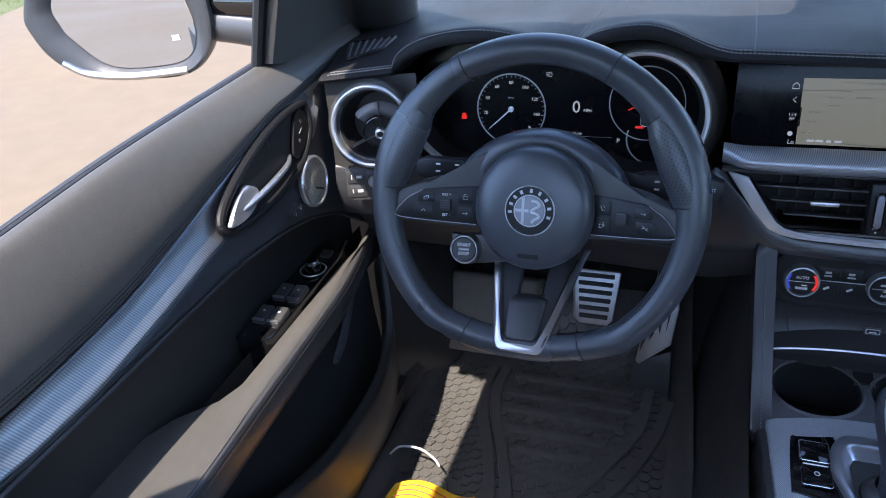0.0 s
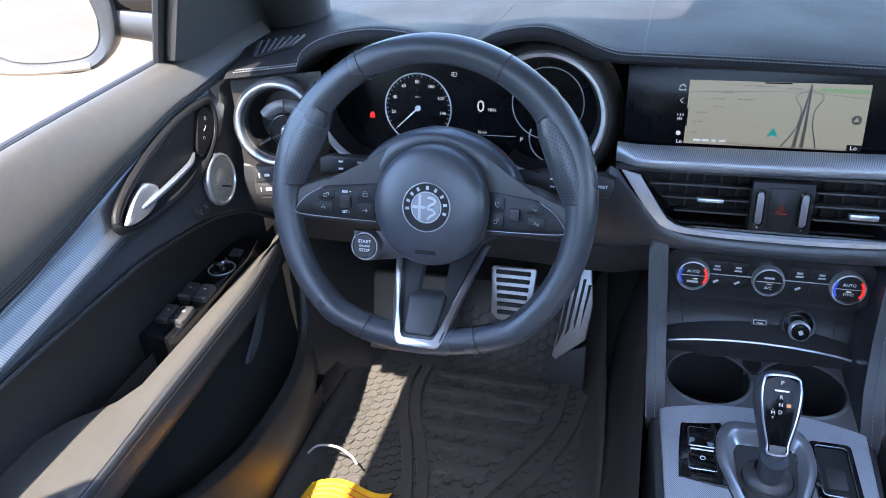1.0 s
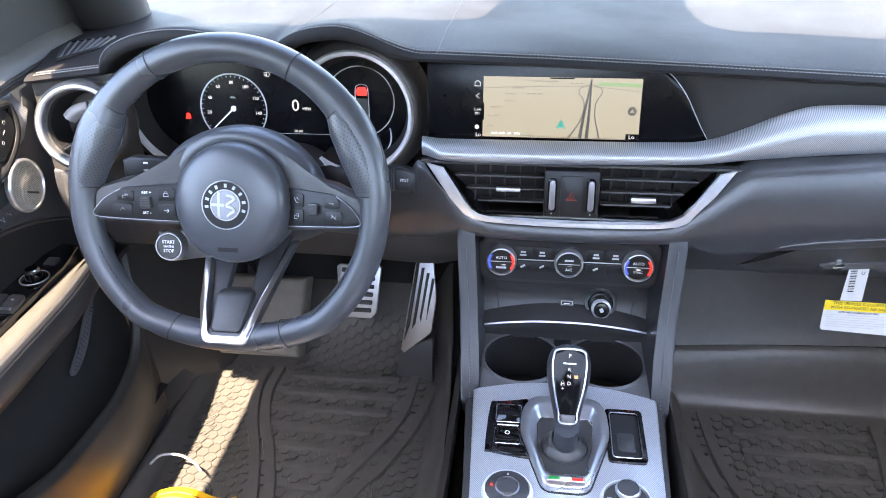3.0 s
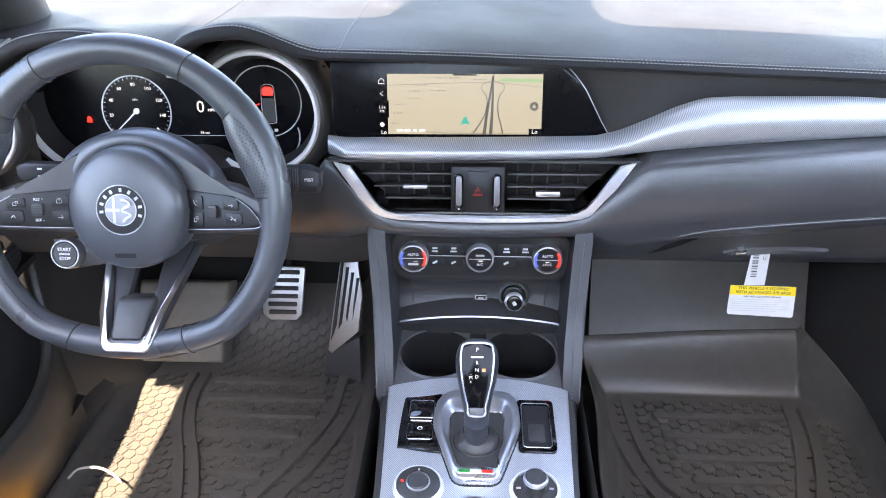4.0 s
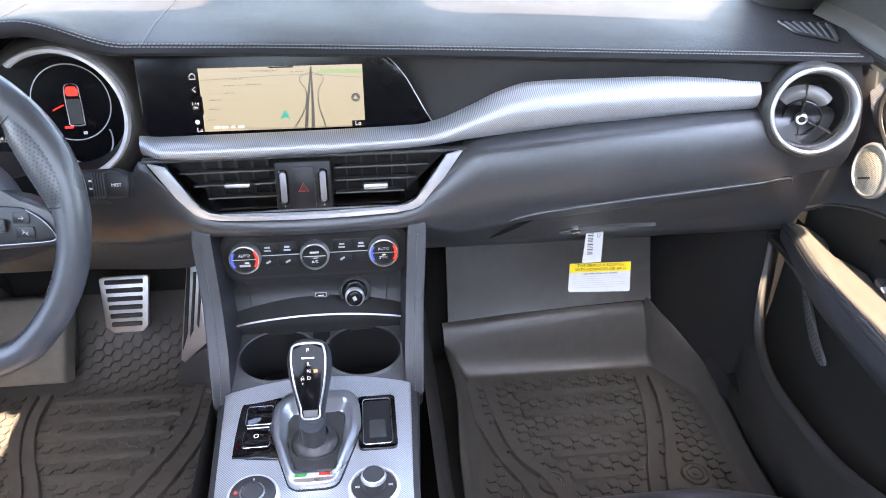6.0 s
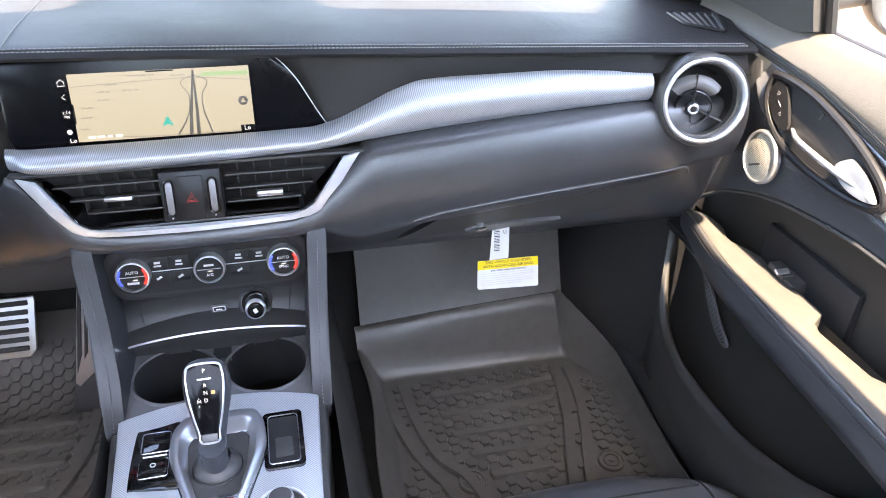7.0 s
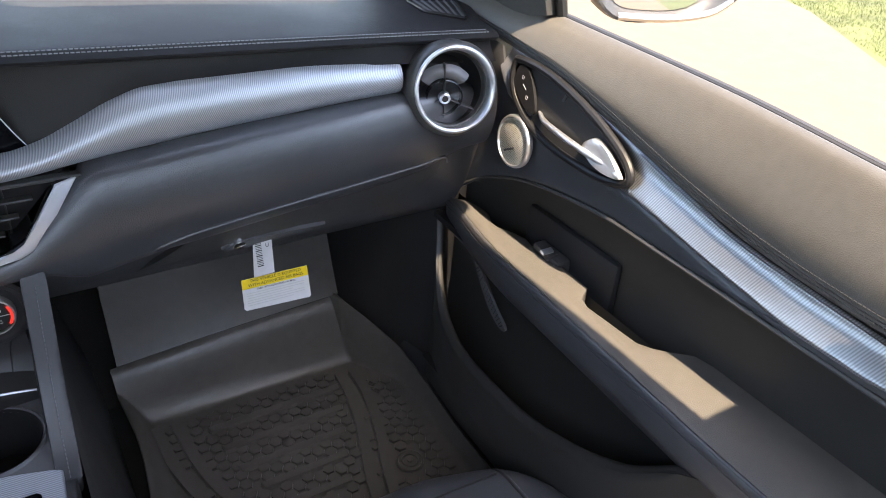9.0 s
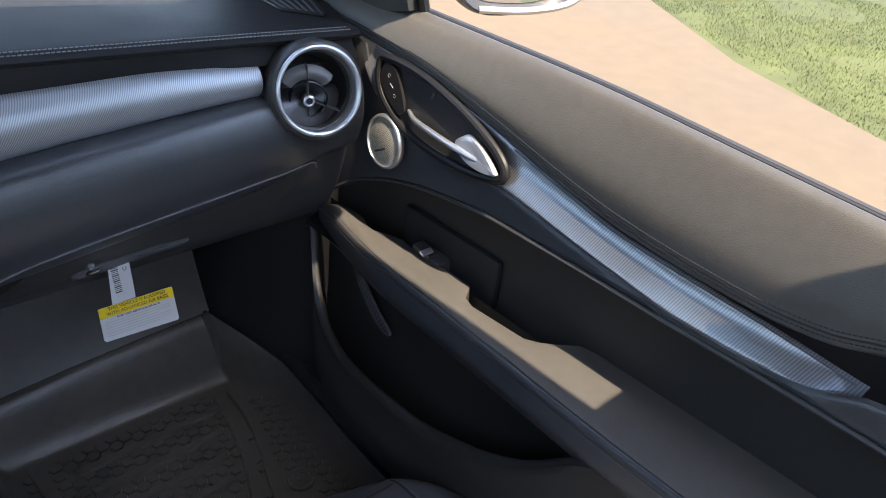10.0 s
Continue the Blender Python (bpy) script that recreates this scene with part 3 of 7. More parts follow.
for x in sorted(list(np.linspace(-0.742, 0.742, 90)) + [-0.206, -0.192, -0.135, 0.14, 0.2, 0.215]):
    zu, zl, yb, yl = interp(x, UPPER), smooth(x, LOWZ), smooth(x, BULGE), smooth(x, LOWY)
    yu = smooth(x, [(-0.742, 0.03), (-0.5, 0.05), (-0.25, 0.04), (-0.19, 0.008), (-0.13, -0.022), (0.13, -0.022), (0.2, 0.012), (0.6, 0.012), (0.742, 0.018)])
    zm = zl + (zu - zl) * 0.55
    c = [(yu, zu), (yb + 0.3 * (yu - yb), zu - 0.2 * (zu - zm)), (yb, zm), (yb + 0.35 * (yl - yb), zl + 0.3 * (zm - zl)), (yl, zl)]
    curve = ([(yu + 0.022, zu - 0.002)] if x > 0.205 else [(yu, zu)]) + spline(c, 5) + [(yl + 0.01, zl - 0.004), (yl + 0.05, zl - 0.012)]
    rows.append([(x, y, z) for y, z in curve])
part("lower_pad", grid(rows), "leather", dash, "black leather lower pad over the glovebox", sharp=50)

# knee panel under the driver's side and the underside that closes the dash
rows = []
for x in np.linspace(-0.742, -0.14, 24):
    zl, yl = smooth(x, LOWZ), smooth(x, LOWY)
    rows.append([(x, yl + 0.008, zl), (x, yl + 0.03, zl - 0.03), (x, yl + 0.06, zl - 0.08), (x, yl + 0.12, zl - 0.11), (x, 0.55, zl - 0.1)])
part("knee_panel", grid(rows), "plastic", dash, "dark knee panel below the wheel", sharp=60)
rows = []
for x in np.linspace(0.14, 0.742, 16):
    rows.append([(x, 0.148, 0.836), (x, 0.2, 0.832), (x, 0.3, 0.83), (x, 0.6, 0.82)])
part("underside", grid(rows), "plastic", dash, sharp=60)

rows = []
for x in np.linspace(0.14, 0.752, 34):
    zl, yl = smooth(x, LOWZ), smooth(x, LOWY)
    rows.append([(x, yl + 0.006, zl + 0.004)] + [(x, y, z) for y, z in ((0.078, 0.92), (0.104, 0.872), (0.132, 0.843), (0.15, 0.836))])
part("lower_closing_panel", grid(rows), "leather", dash, sharp=60)

# glovebox lid, handle and lock
rows = []
for x in np.linspace(0.243, 0.688, 44):
    zmax = smooth(x, LOWZ) - 0.006
    zb = 0.850 + 0.1 * max(0, (x - 0.6) / 0.088) ** 2
    zt = min(zmax, 0.856 + (x - 0.243) / 0.082 * 0.088) - 0.01 * max(0, (x - 0.66) / 0.028) ** 2
    col = []
    for k in (0.0, 0.06, 0.2, 0.4, 0.6, 0.8, 0.95, 1.0):
        z = zt + (zb - zt) * k
        q = max(0.0, min(1.0, (zmax - z) / (zmax - 0.85)))
        col.append((x, 0.052 + 0.05 * q + 0.03 * q * q, z))
    rows.append([(x, col[0][1] + 0.012, col[0][2])] + col + [(x, col[-1][1] + 0.012, col[-1][2])])
glove = part("glovebox_lid", grid(rows), "soft_plastic", dash, "closed black glovebox lid", sharp=40)
SEAM = [(0.258, 0.012, 0.952), (0.264, 0.002, 0.960), (0.275, -0.005, 0.967), (0.307, -0.0068, 0.975), (0.361, -0.0078, 0.982), (0.441, -0.0058, 0.989), (0.505, -0.0048, 0.994), (0.564, -0.002, 0.998), (0.619, 0.002, 1.001), (0.648, 0.0048, 1.004), (0.664, 0.008, 1.002), (0.670, 0.013, 0.992)]
bead = spline(SEAM, 4)
part("lid_joint", tube([(x, y, z + 0.0022) for x, y, z in bead], 0.0012, 6), "dark", glove, "dark joint above the lid")
# lighter grey bead paints the highlight along the lid's upper edge
part("lid_edge_highlight", tube(bead, 0.0014, 6), "tray_plastic", glove)
gm = facing((0.44, 0.0905, 0.889), (0, -0.86, -0.5))
part("handle", slab(spline([(-0.076, -0.002), (-0.05, 0.010), (0.0, 0.011), (0.075, 0.006), (0.0, -0.001), (-0.05, -0.008)], 5, True), 0.006, gm, 0.002), "tray_plastic", glove, "dark grey glovebox pull handle")
part("lock", lathe([(0, 0.006), (0.007, 0.006), (0.0085, 0.005), (0.009, 0.0)], gm @ pose(-0.052, 0.002, 0.002), 20), "chrome", glove, "round chrome lock")

# ---- steering wheel ----
WC = Vector((-0.398, -0.163, 1.083))
wm = facing(WC, (0, -0.934, 0.356))
wheel = thing("steering_wheel", "black leather steering wheel with silver lower spoke, facing the driver", "steering wheel", at=tuple(WC))


def rim_point(a, r=0.1725):
    """The rim's middle line: round above, slightly flattened below."""
    x, y = r * math.cos(a), r * math.sin(a) * 1.0
    if y < -0.135:
        y = -0.135 - (-(y) - 0.135) * 0.62
    return x, y


n = 120
rows = []
for i in range(n):
    a = 2 * math.pi * i / n
    x, y = rim_point(a)
    deg = math.degrees(a) % 360
    grip = max(math.exp(-((deg - 25) / 22) ** 2), math.exp(-((deg - 155) / 22) ** 2))
    wide = 0.0165 + 0.004 * grip
    deep = 0.0175
    d = Vector((math.cos(a), math.sin(a)))
    row = []
    for j in range(16):
        b = 2 * math.pi * j / 16
        u, w = wide * math.cos(b), deep * math.sin(b)
        row.append(wm @ Vector((x + d.x * u, y + d.y * u, w)))
    rows.append(row)
rows.append(rows[0])
b = grid(rows, closed=True)
bmesh.ops.remove_doubles(b, verts=b.verts, dist=1e-6)
rim = part("rim", b, "wheel_leather", wheel, "black leather rim with stitched seams", sharp=60)
for deg in (62, 118, 247, 293):
    a = radians(deg)
    x, y = rim_point(a)
    ring = []
    for j in range(24):
        c = 2 * math.pi * j / 24
        u, w = 0.0169 * math.cos(c), 0.0179 * math.sin(c)
        ring.append(wm @ Vector((x + math.cos(a) * u, y + math.sin(a) * u, w)))
    part("seam", tube(ring, 0.0007, 5, True), "dark", rim)
for a0, a1 in ((200, 246), (294, 340)):
    b = stitches([tuple(wm @ Vector((rim_point(radians(d), 0.1725 - 0.0125)[0], rim_point(radians(d), 0.1725 - 0.0125)[1], 0.0125))) for d in np.linspace(a0, a1, 30)], bmesh.new(), 0.0035, 0.002)
    part("rim_stitching", b, "dark_thread", rim)
# thumb grips of perforated leather, swelling from the rim
for s in (-1, 1):
    OFF = [(4, 0.003), (12, 0.006), (22, 0.0085), (32, 0.0075), (40, 0.002)]
    RAD = [(4, 0.0172), (12, 0.0200), (22, 0.0212), (32, 0.0202), (40, 0.0172)]

    def grip_ring(d, k=1.0, n=24):
        rr, q = 0.1725 - smooth(d, OFF), smooth(d, RAD) * k
        ca, sa = math.cos(radians(d)), math.sin(radians(d))
        return [tuple(wm @ Vector((s * ca * (rr + q * math.cos(b)), sa * (rr + q * math.cos(b)), q * 0.93 * math.sin(b)))) for b in np.linspace(0, 2 * math.pi, n, endpoint=False)]
    grip = part("thumb_grip", grid([grip_ring(d) for d in np.linspace(4, 40, 22)], closed=True), "wheel_leather", wheel, "perforated leather thumb grip", sharp=60)
    for d in (5, 39):
        part("seam", tube(grip_ring(d, 1.005, 32), 0.0008, 5, True), "dark", grip)
    b = bmesh.new()
    for i in range(26):
        d = 7 + 1.2 * i
        for j in range(9):
            c = radians(48 + 13 * j + (6.5 if i % 2 else 0))
            rr, q = 0.1725 - smooth(d, OFF), smooth(d, RAD) * 1.004
            u, w = q * math.cos(c), q * 0.93 * math.sin(c)
            ca, sa = math.cos(radians(d)), math.sin(radians(d))
            nrm = wm.to_3x3() @ Vector((s * ca * math.cos(c), sa * math.cos(c), math.sin(c)))
            lathe([(0, 0.0003), (0.0008, 0.0001)], facing(wm @ Vector((s * ca * (rr + u), sa * (rr + u), w)), nrm), 5, b)
    part("perforation", b, "dark", grip)
# spokes
wheel_plane = wm
ICONS = [[[(-1, -0.6), (-0.8, 0.5), (0.8, 0.5), (1, -0.6), (-1, -0.6)], [(-0.6, 1), (0.6, 1)]], [[(-1, 0), (1, 0)], [(0.4, 0.6), (1, 0), (0.4, -0.6)]],
         [[(-1, 1), (1, -1)], [(-1, -0.4), (-0.2, 0.4)], [(0.2, -0.6), (1, 0.4)]], [[(-0.8, 0.8), (-0.5, -0.2), (0.2, -0.9), (0.9, -0.8)], [(0.2, 0.9), (0.9, 0.2)]],
         [[(-0.9, -0.9), (0.3, -0.9), (0.3, 0.3), (-0.9, 0.3), (-0.9, -0.9)], [(0.0, 0.8), (0.9, 0.8), (0.9, -0.3)]], [[(-0.7, -0.5), (0, 0.6), (0.7, -0.5)]]]
for s in (-1, 1):
    # the spokes slope from the rim down to the hub
    wm = wheel_plane @ Matrix(((1, 0, 0, 0), (0, 1, 0, 0), (0.27 * s, 0, 1, -0.054), (0, 0, 0, 1)))
    b = slab([(s * 0.03, 0.083), (s * 0.05, 0.068), (s * 0.068, 0.046), (s * 0.09, 0.032), (s * 0.125, 0.026), (s * 0.155, 0.014), (s * 0.168, -0.008), (s * 0.166, -0.019), (s * 0.152, -0.0255), (s * 0.05, -0.033)][::s], 0.024, wm @ pose(0, 0, -0.006), 0.006, 3)
    sp = part("spoke", b, "plastic", wheel, "black side spoke with switches", sharp=50)
    frame_pts = [(s * 0.062, 0.0195), (s * 0.124, 0.0145), (s * 0.146, 0.002), (s * 0.1585, -0.014), (s * 0.153, -0.0205), (s * 0.062, -0.0265)][::s]
    part("switch_frame", slab(frame_pts, 0.004, wm @ pose(0, 0, 0.017), 0.0015), "switch", sp, "black switch surround")
    part("bright_edge", tube([tuple(wm @ Vector((x, y, 0.0205))) for x, y in spline([(s * 0.066, -0.0255), (s * 0.11, -0.0232), (s * 0.151, -0.0198), (s * 0.1575, -0.014), (s * 0.145, 0.0018), (s * 0.128, 0.0125)], 4)], 0.0006, 6), "dark_chrome", sp)
    cells = [(0.0785, 0.0058, 0.0185, 0.0165), (0.0785, -0.0128, 0.0185, 0.0165), (0.1, 0.0055, 0.0195, 0.017), (0.1, -0.0125, 0.0195, 0.0165), (0.1225, 0.0042, 0.0195, 0.0125), (0.1255, -0.0108, 0.0215, 0.0135)]
    for i, (cx, cy, w, h) in enumerate(cells):
        if i in (2, 3):
            continue
        part("switch", slab(rounded(w * 0.94, h * 0.92, 0.002), 0.003, wm @ pose(s * cx, cy, 0.0195), 0.0008), "switch", sp)
        for stroke in ICONS[(i + (0 if s < 0 else 3)) % len(ICONS)]:
            part("symbol", tube([tuple(wm @ Vector((s * cx + x * w * 0.15, cy + y * h * 0.2, 0.0227))) for x, y in stroke], 0.0003, 4), "print", sp)
    part("rocker", box(0.012, 0.014, 0.008, wm @ pose(s * 0.1, -0.0035, 0.022), 0.002, 2), "plastic", sp)
    for k in range(5):
        part("rocker_rib", box(0.011, 0.001, 0.001, wm @ pose(s * 0.1, -0.0075 + 0.002 * k, 0.0262)), "dark", sp)
    if s < 0:
        lettering("marking", "RES +", 0.0042, wm @ pose(-0.1, 0.0082, 0.0215), "white_print", sp)
        lettering("marking", "SET -", 0.0042, wm @ pose(-0.1, -0.0155, 0.0215), "white_print", sp)
# hub with its round emblem, set back from the rim
wm = wheel_plane @ pose(0.002, -0.001, -0.031)
b = bmesh.new()
prof = [(0.0, 0.040), (0.03, 0.0396), (0.055, 0.037), (0.068, 0.031), (0.0735, 0.020), (0.0745, 0.0), (0.072, -0.02)]
lathe(spline(prof, 4), wm @ Matrix.Diagonal((0.925, 0.95, 1, 1)), 64, b)
hub = part("hub", b, "hub_plastic", wheel, "smooth black airbag hub", sharp=60)
rows = []
for deg in np.linspace(8, 172, 42):
    c, q = math.cos(radians(deg)), math.sin(radians(deg))
    R = 0.0885 + 0.016 * abs(c) ** 2.5
    rows.append([tuple(wm @ Vector((r * c, r * q, z))) for r, z in ((0.062, -0.012), (0.0675, 0.006), (0.0715, 0.0115), (0.078, 0.0125), (R - 0.005, 0.008), (R, -0.002), (R + 0.001, -0.018), (R - 0.006, -0.04))])
b = grid(rows)
part("upper_shroud", b, "hub_plastic", wheel, sharp=50)
em = wm @ pose(0, 0.0, 0.0395) @ Matrix.Scale(0.9, 4)
part("emblem_ring", lathe([(0.0312, 0), (0.0312, 0.0014), (0.0305, 0.0019), (0.0298, 0.0012)], em, 48), "emblem", hub)
part("emblem_disc", lathe([(0.0, 0.001), (0.0292, 0.001), (0.0292, 0)], em, 48), "switch", hub, "dark round emblem disc with silver shapes")
part("emblem_field", lathe([(0.0, 0.0014), (0.0182, 0.0014), (0.0182, 0.0008)], em, 40), "dark_chrome", hub, "grey inner field of the emblem")
part("emblem_ring", lathe([(0.0200, 0.001), (0.0198, 0.0018), (0.0186, 0.0018), (0.0184, 0.001)], em, 40), "emblem", hub)
b = slab([(-0.0100, -0.0150), (-0.0066, -0.0165), (-0.0066, 0.0165), (-0.0100, 0.0150)], 0.0006, em @ pose(0, 0, 0.0014))
slab([(-0.0178, -0.0018), (-0.0010, -0.0018), (-0.0010, 0.0018), (-0.0178, 0.0018)], 0.0006, em @ pose(0, 0, 0.0015), bm=b)
part("emblem_cross", b, "emblem", hub)
part("emblem_curl", tube([tuple(em @ Vector((x, y, 0.0019))) for x, y in spline([(0.002, 0.0125), (0.009, 0.0115), (0.0125, 0.0065), (0.006, 0.003), (0.0025, -0.001), (0.010, -0.0032), (0.0125, -0.007), (0.007, -0.0105), (0.003, -0.0145)], 5)], 0.0018, 6), "emblem", hub)
b = bmesh.new()
for deg in (186, 163, 140, 117, 88, 62, 36, 10, -16):
    a = radians(deg)
    box(0.0034, 0.0048, 0.0004, em @ pose(0.0246 * math.cos(a), 0.0246 * math.sin(a), 0.0012, 0, 0, deg - 90), bm=b)
part("emblem_bars", b, "emblem", hub)
part("mark", box(0.024, 0.0055, 0.0006, wm @ pose(0.0, -0.052, 0.0368, 14), 0.0002, 1), "dark", hub)
# lower spoke in satin silver round a dark boss, running deep under the hub
SINK = [(-0.17, -0.001), (-0.150, -0.0025), (-0.140, -0.006), (-0.12, -0.022), (-0.08, -0.064), (-0.05, -0.09)]


def dished(bm):
    """Bends a flat piece of the lower spoke back towards the hub."""
    for v in bm.verts:
        v.co.z += smooth(v.co.y, SINK)
    bmesh.ops.transform(bm, matrix=wheel_plane, verts=bm.verts)
    return bm


b = bmesh.new()
outer = [(-0.056, -0.055), (-0.049, -0.078), (-0.037, -0.12), (-0.0295, -0.152), (-0.0265, -0.159), (-0.021, -0.162), (0.021, -0.162), (0.0265, -0.159), (0.0295, -0.152), (0.039, -0.12), (0.052, -0.078), (0.06, -0.055)]
inner_ = [(0.052, -0.055), (0.044, -0.078), (0.0315, -0.12), (0.023, -0.147), (0.0205, -0.1515), (0.0165, -0.1535), (-0.0165, -0.1535), (-0.0205, -0.1515), (-0.023, -0.147), (-0.0295, -0.12), (-0.041, -0.078), (-0.048, -0.055)]
slab(outer + inner_, 0.018, pose(0, 0, 0.003), 0.002, 2, b)
part("lower_spoke", dished(b), "spoke_metal", wheel, "satin silver lower spoke frame", sharp=50)
part("lower_boss", dished(slab([(-0.0185, -0.107), (0.0195, -0.107), (0.0225, -0.111), (0.0185, -0.144), (0.015, -0.149), (-0.015, -0.149), (-0.0185, -0.144), (-0.0215, -0.111)], 0.026, pose(0, 0, -0.006), 0.004, 3)), "plastic", wheel, sharp=50)
for s in (-1, 1):
    part("inner_spoke", dished(slab([(s * 0.049, -0.05), (s * 0.0225, -0.15), (s * 0.014, -0.15), (s * 0.016, -0.05)][::-s], 0.013, pose(0, 0, -0.002), 0.003)), "leather", wheel)
wm = wheel_plane
# engine start button
sm = wm @ pose(-0.079, -0.056, -0.027)
st = part("start_button", lathe([(0.0, 0.014), (0.0135, 0.0138), (0.0144, 0.012), (0.0144, 0.0)], sm, 40), "plastic", wheel, "round engine start button with silver ring")
part("ring", lathe([(0.0146, 0.010), (0.0152, 0.0142), (0.0165, 0.0142), (0.0182, 0.009), (0.019, 0.0)], sm, 40), "spoke_metal", st)
part("housing", slab([(-0.02, 0.016), (0.04, 0.02), (0.05, -0.012), (0.0, -0.02), (-0.02, -0.012)][::-1], 0.010, sm @ pose(0, 0, -0.008), 0.004), "plastic", wheel)
for k, (txt, size) in enumerate((("START", 0.0056), ("ENGINE", 0.0036), ("STOP", 0.0056))):
    lettering("marking", txt, size, sm @ pose(0, 0.0055 - 0.0053 * k, 0.0141), "white_print", st)
# column shroud
b = lathe([(0.045, -0.02), (0.058, 0.03), (0.07, 0.13), (0.075, 0.26)], wm @ pose(0, -0.01, -0.075, 180), 32)
col = tagged(part("steering_column", b, "plastic", None), "black plastic steering column shroud behind the wheel", "steering column")


def stalk(sx, tip, root, nm, label, k=1.0):
    ob = thing("control_stalk", label, "control stalk", "stalks behind the wheel", at=tuple(root))
    v = Vector(tip) - Vector(root)
    m = facing(root, (0, -0.95, 0.3))
    length = v.length
    out = [(0, -0.008), (sx * length * 0.35, -0.009), (sx * length * 0.45, -0.013), (sx * length * 0.98, -0.014), (sx * length, -0.006), (sx * length, 0.008), (sx * length * 0.9, 0.013), (sx * length * 0.45, 0.012), (sx * length * 0.35, 0.008), (0, 0.008)]
    out = [(x, y * k) for x, y in out]
    part("lever", slab(out[::-1] if sx < 0 else out, 0.018, m @ pose(0, 0, -0.009), 0.005, 3), "switch", ob)
    for k in range(4):
        part("symbol", box(0.006, 0.0022, 0.0004, m @ pose(sx * length * (0.55 + 0.2 * (k % 2)), 0.005 - 0.009 * (k // 2), 0.0093), 0.0001, 1), "white_print", ob)
    if sx > 0:
        part("ring_knob", box(0.016, 0.030, 0.022, m @ pose(length * 0.80, 0, 0.001), 0.004, 2), "switch", ob)
        for q in range(5):
            part("knob_rib", box(0.0012, 0.028, 0.0012, m @ pose(length * 0.80 - 0.006 + 0.003 * q, 0, 0.0122)), "plastic", ob)
        lettering("marking", "MIST", 0.0055, m @ pose(length * 0.915, -0.001, 0.0094), "white_print", ob)
    return ob


stalk(-1, (-0.565, -0.075, 1.085), (-0.44, -0.075, 1.085), "left", "black light-switch stalk with white symbols")
stalk(1, (-0.196, -0.055, 1.066), (-0.36, -0.055, 1.070), "right", "black wiper stalk with white symbols", 1.25)

# ---- centre console ----
console = thing("centre_console", "black centre console with silver ribbed top plate and cup holders", "console", at=(0, -0.3, 0.42))
for s in (-1, 1):
    # leather-wrapped side wings that run from the dash down to the console
    side = [(0.02, 0.995), (-0.022, 0.985), (-0.03, 0.965), (-0.058, 0.89), (-0.09, 0.832), (-0.137, 0.786), (-0.137, 0.765), (-0.05, 0.73), (0.12, 0.74), (0.12, 0.98)]
    m = Matrix(((0, 0, s, s * 0.116), (1, 0, 0, 0), (0, 1, 0, 0), (0, 0, 0, 1)))
    wb = slab(side, 0.024, m, 0.006, 3)
    for v in wb.verts:
        v.co.x += s * ((v.co.z - 0.79) * 0.075 - 0.004)
    wing = part("side_wing", wb, "wing_leather", console, "stitched leather side wing", sharp=50)
    edge_line = spline([(s * 0.1375, -0.031, 0.967), (s * 0.1315, -0.0595, 0.89), (s * 0.127, -0.0915, 0.833), (s * 0.124, -0.1385, 0.787)], 10)
    part("stitching", stitches(edge_line, bmesh.new(), 0.0032, 0.0016, lift=(0, -0.0008, 0.0008)), "pale_thread", wing)
    lower = grid([[(s * x, y, z) for x, z in ((0.138, 0.98 if y > -0.02 else 0.79), (0.14, 0.76), (0.15, 0.65), (0.185, 0.5), (0.2, 0.405))] for y in np.linspace(0.45, -0.9, 20)])
    part("side_panel", lower, "soft_plastic", console, sharp=60)
# stack between the wings: climate pod back wall, lower panel, ledge
rows = []
for x in np.linspace(-0.117, 0.117, 25):
    b2 = 1 - (x / 0.117) ** 2
    rows.append([(x, y, z) for y, z in ((0.03, 0.985), (0.022, 0.96), (0.017, 0.93), (0.014, 0.885), (0.018, 0.87), (0.012, 0.85), (0.003, 0.832 + 0.006 * b2))])
part("stack_panel", grid(rows), "stack_plastic", console, "black middle stack panel", sharp=60)
for sx in (-1, 1):
    part("crease", tube([(sx * x, y, z) for x, y, z in ((0.104, 0.0142, 0.884), (0.0985, 0.0165, 0.868), (0.096, 0.0115, 0.852), (0.0935, 0.003, 0.834))], 0.0007, 5), "dark", console)
rows = []
for x in np.linspace(-0.115, 0.115, 40):
    z = 0.830 + 0.015 * max(0, math.cos(x / 0.115 * math.pi / 2)) ** 0.8
    y = -0.026 - 0.004 * math.cos(x / 0.115 * math.pi / 2)
    rows.append([(x, 0.012, z + 0.004), (x, y + 0.004, z + 0.002), (x, y, z), (x, y + 0.002, z - 0.006), (x, y + 0.014, z - 0.012), (x, y + 0.022, 0.81), (x, y + 0.026, 0.794)])
part("ledge", grid(rows), "plastic", console, sharp=60)
part("ledge_strip", tube([(x, -0.0268 - 0.004 * math.cos(x / 0.115 * math.pi / 2), 0.8305 + 0.015 * max(0, math.cos(x / 0.115 * math.pi / 2)) ** 0.8) for x in np.linspace(-0.112, 0.113, 30)], 0.0015, 6), "satin", console, "thin silver strip on the ledge")
# phone slot behind the ledge, then the cup holder tray with two round wells
cup = bmesh.new()
N = 40
for cx in (-0.058, 0.058):
    rr = 0.0515
    wall = [[(cx + rr * math.cos(2 * math.pi * i / N), -0.052 + rr * math.sin(2 * math.pi * i / N), z) for i in range(N)] for z in (0.797, 0.795, 0.72)]
    grid(wall, closed=True, bm=cup)
    f = [cup.verts.new((cx + rr * math.cos(2 * math.pi * i / N), -0.052 + rr * math.sin(2 * math.pi * i / N), 0.721)) for i in range(N)]
    cup.faces.new(f)
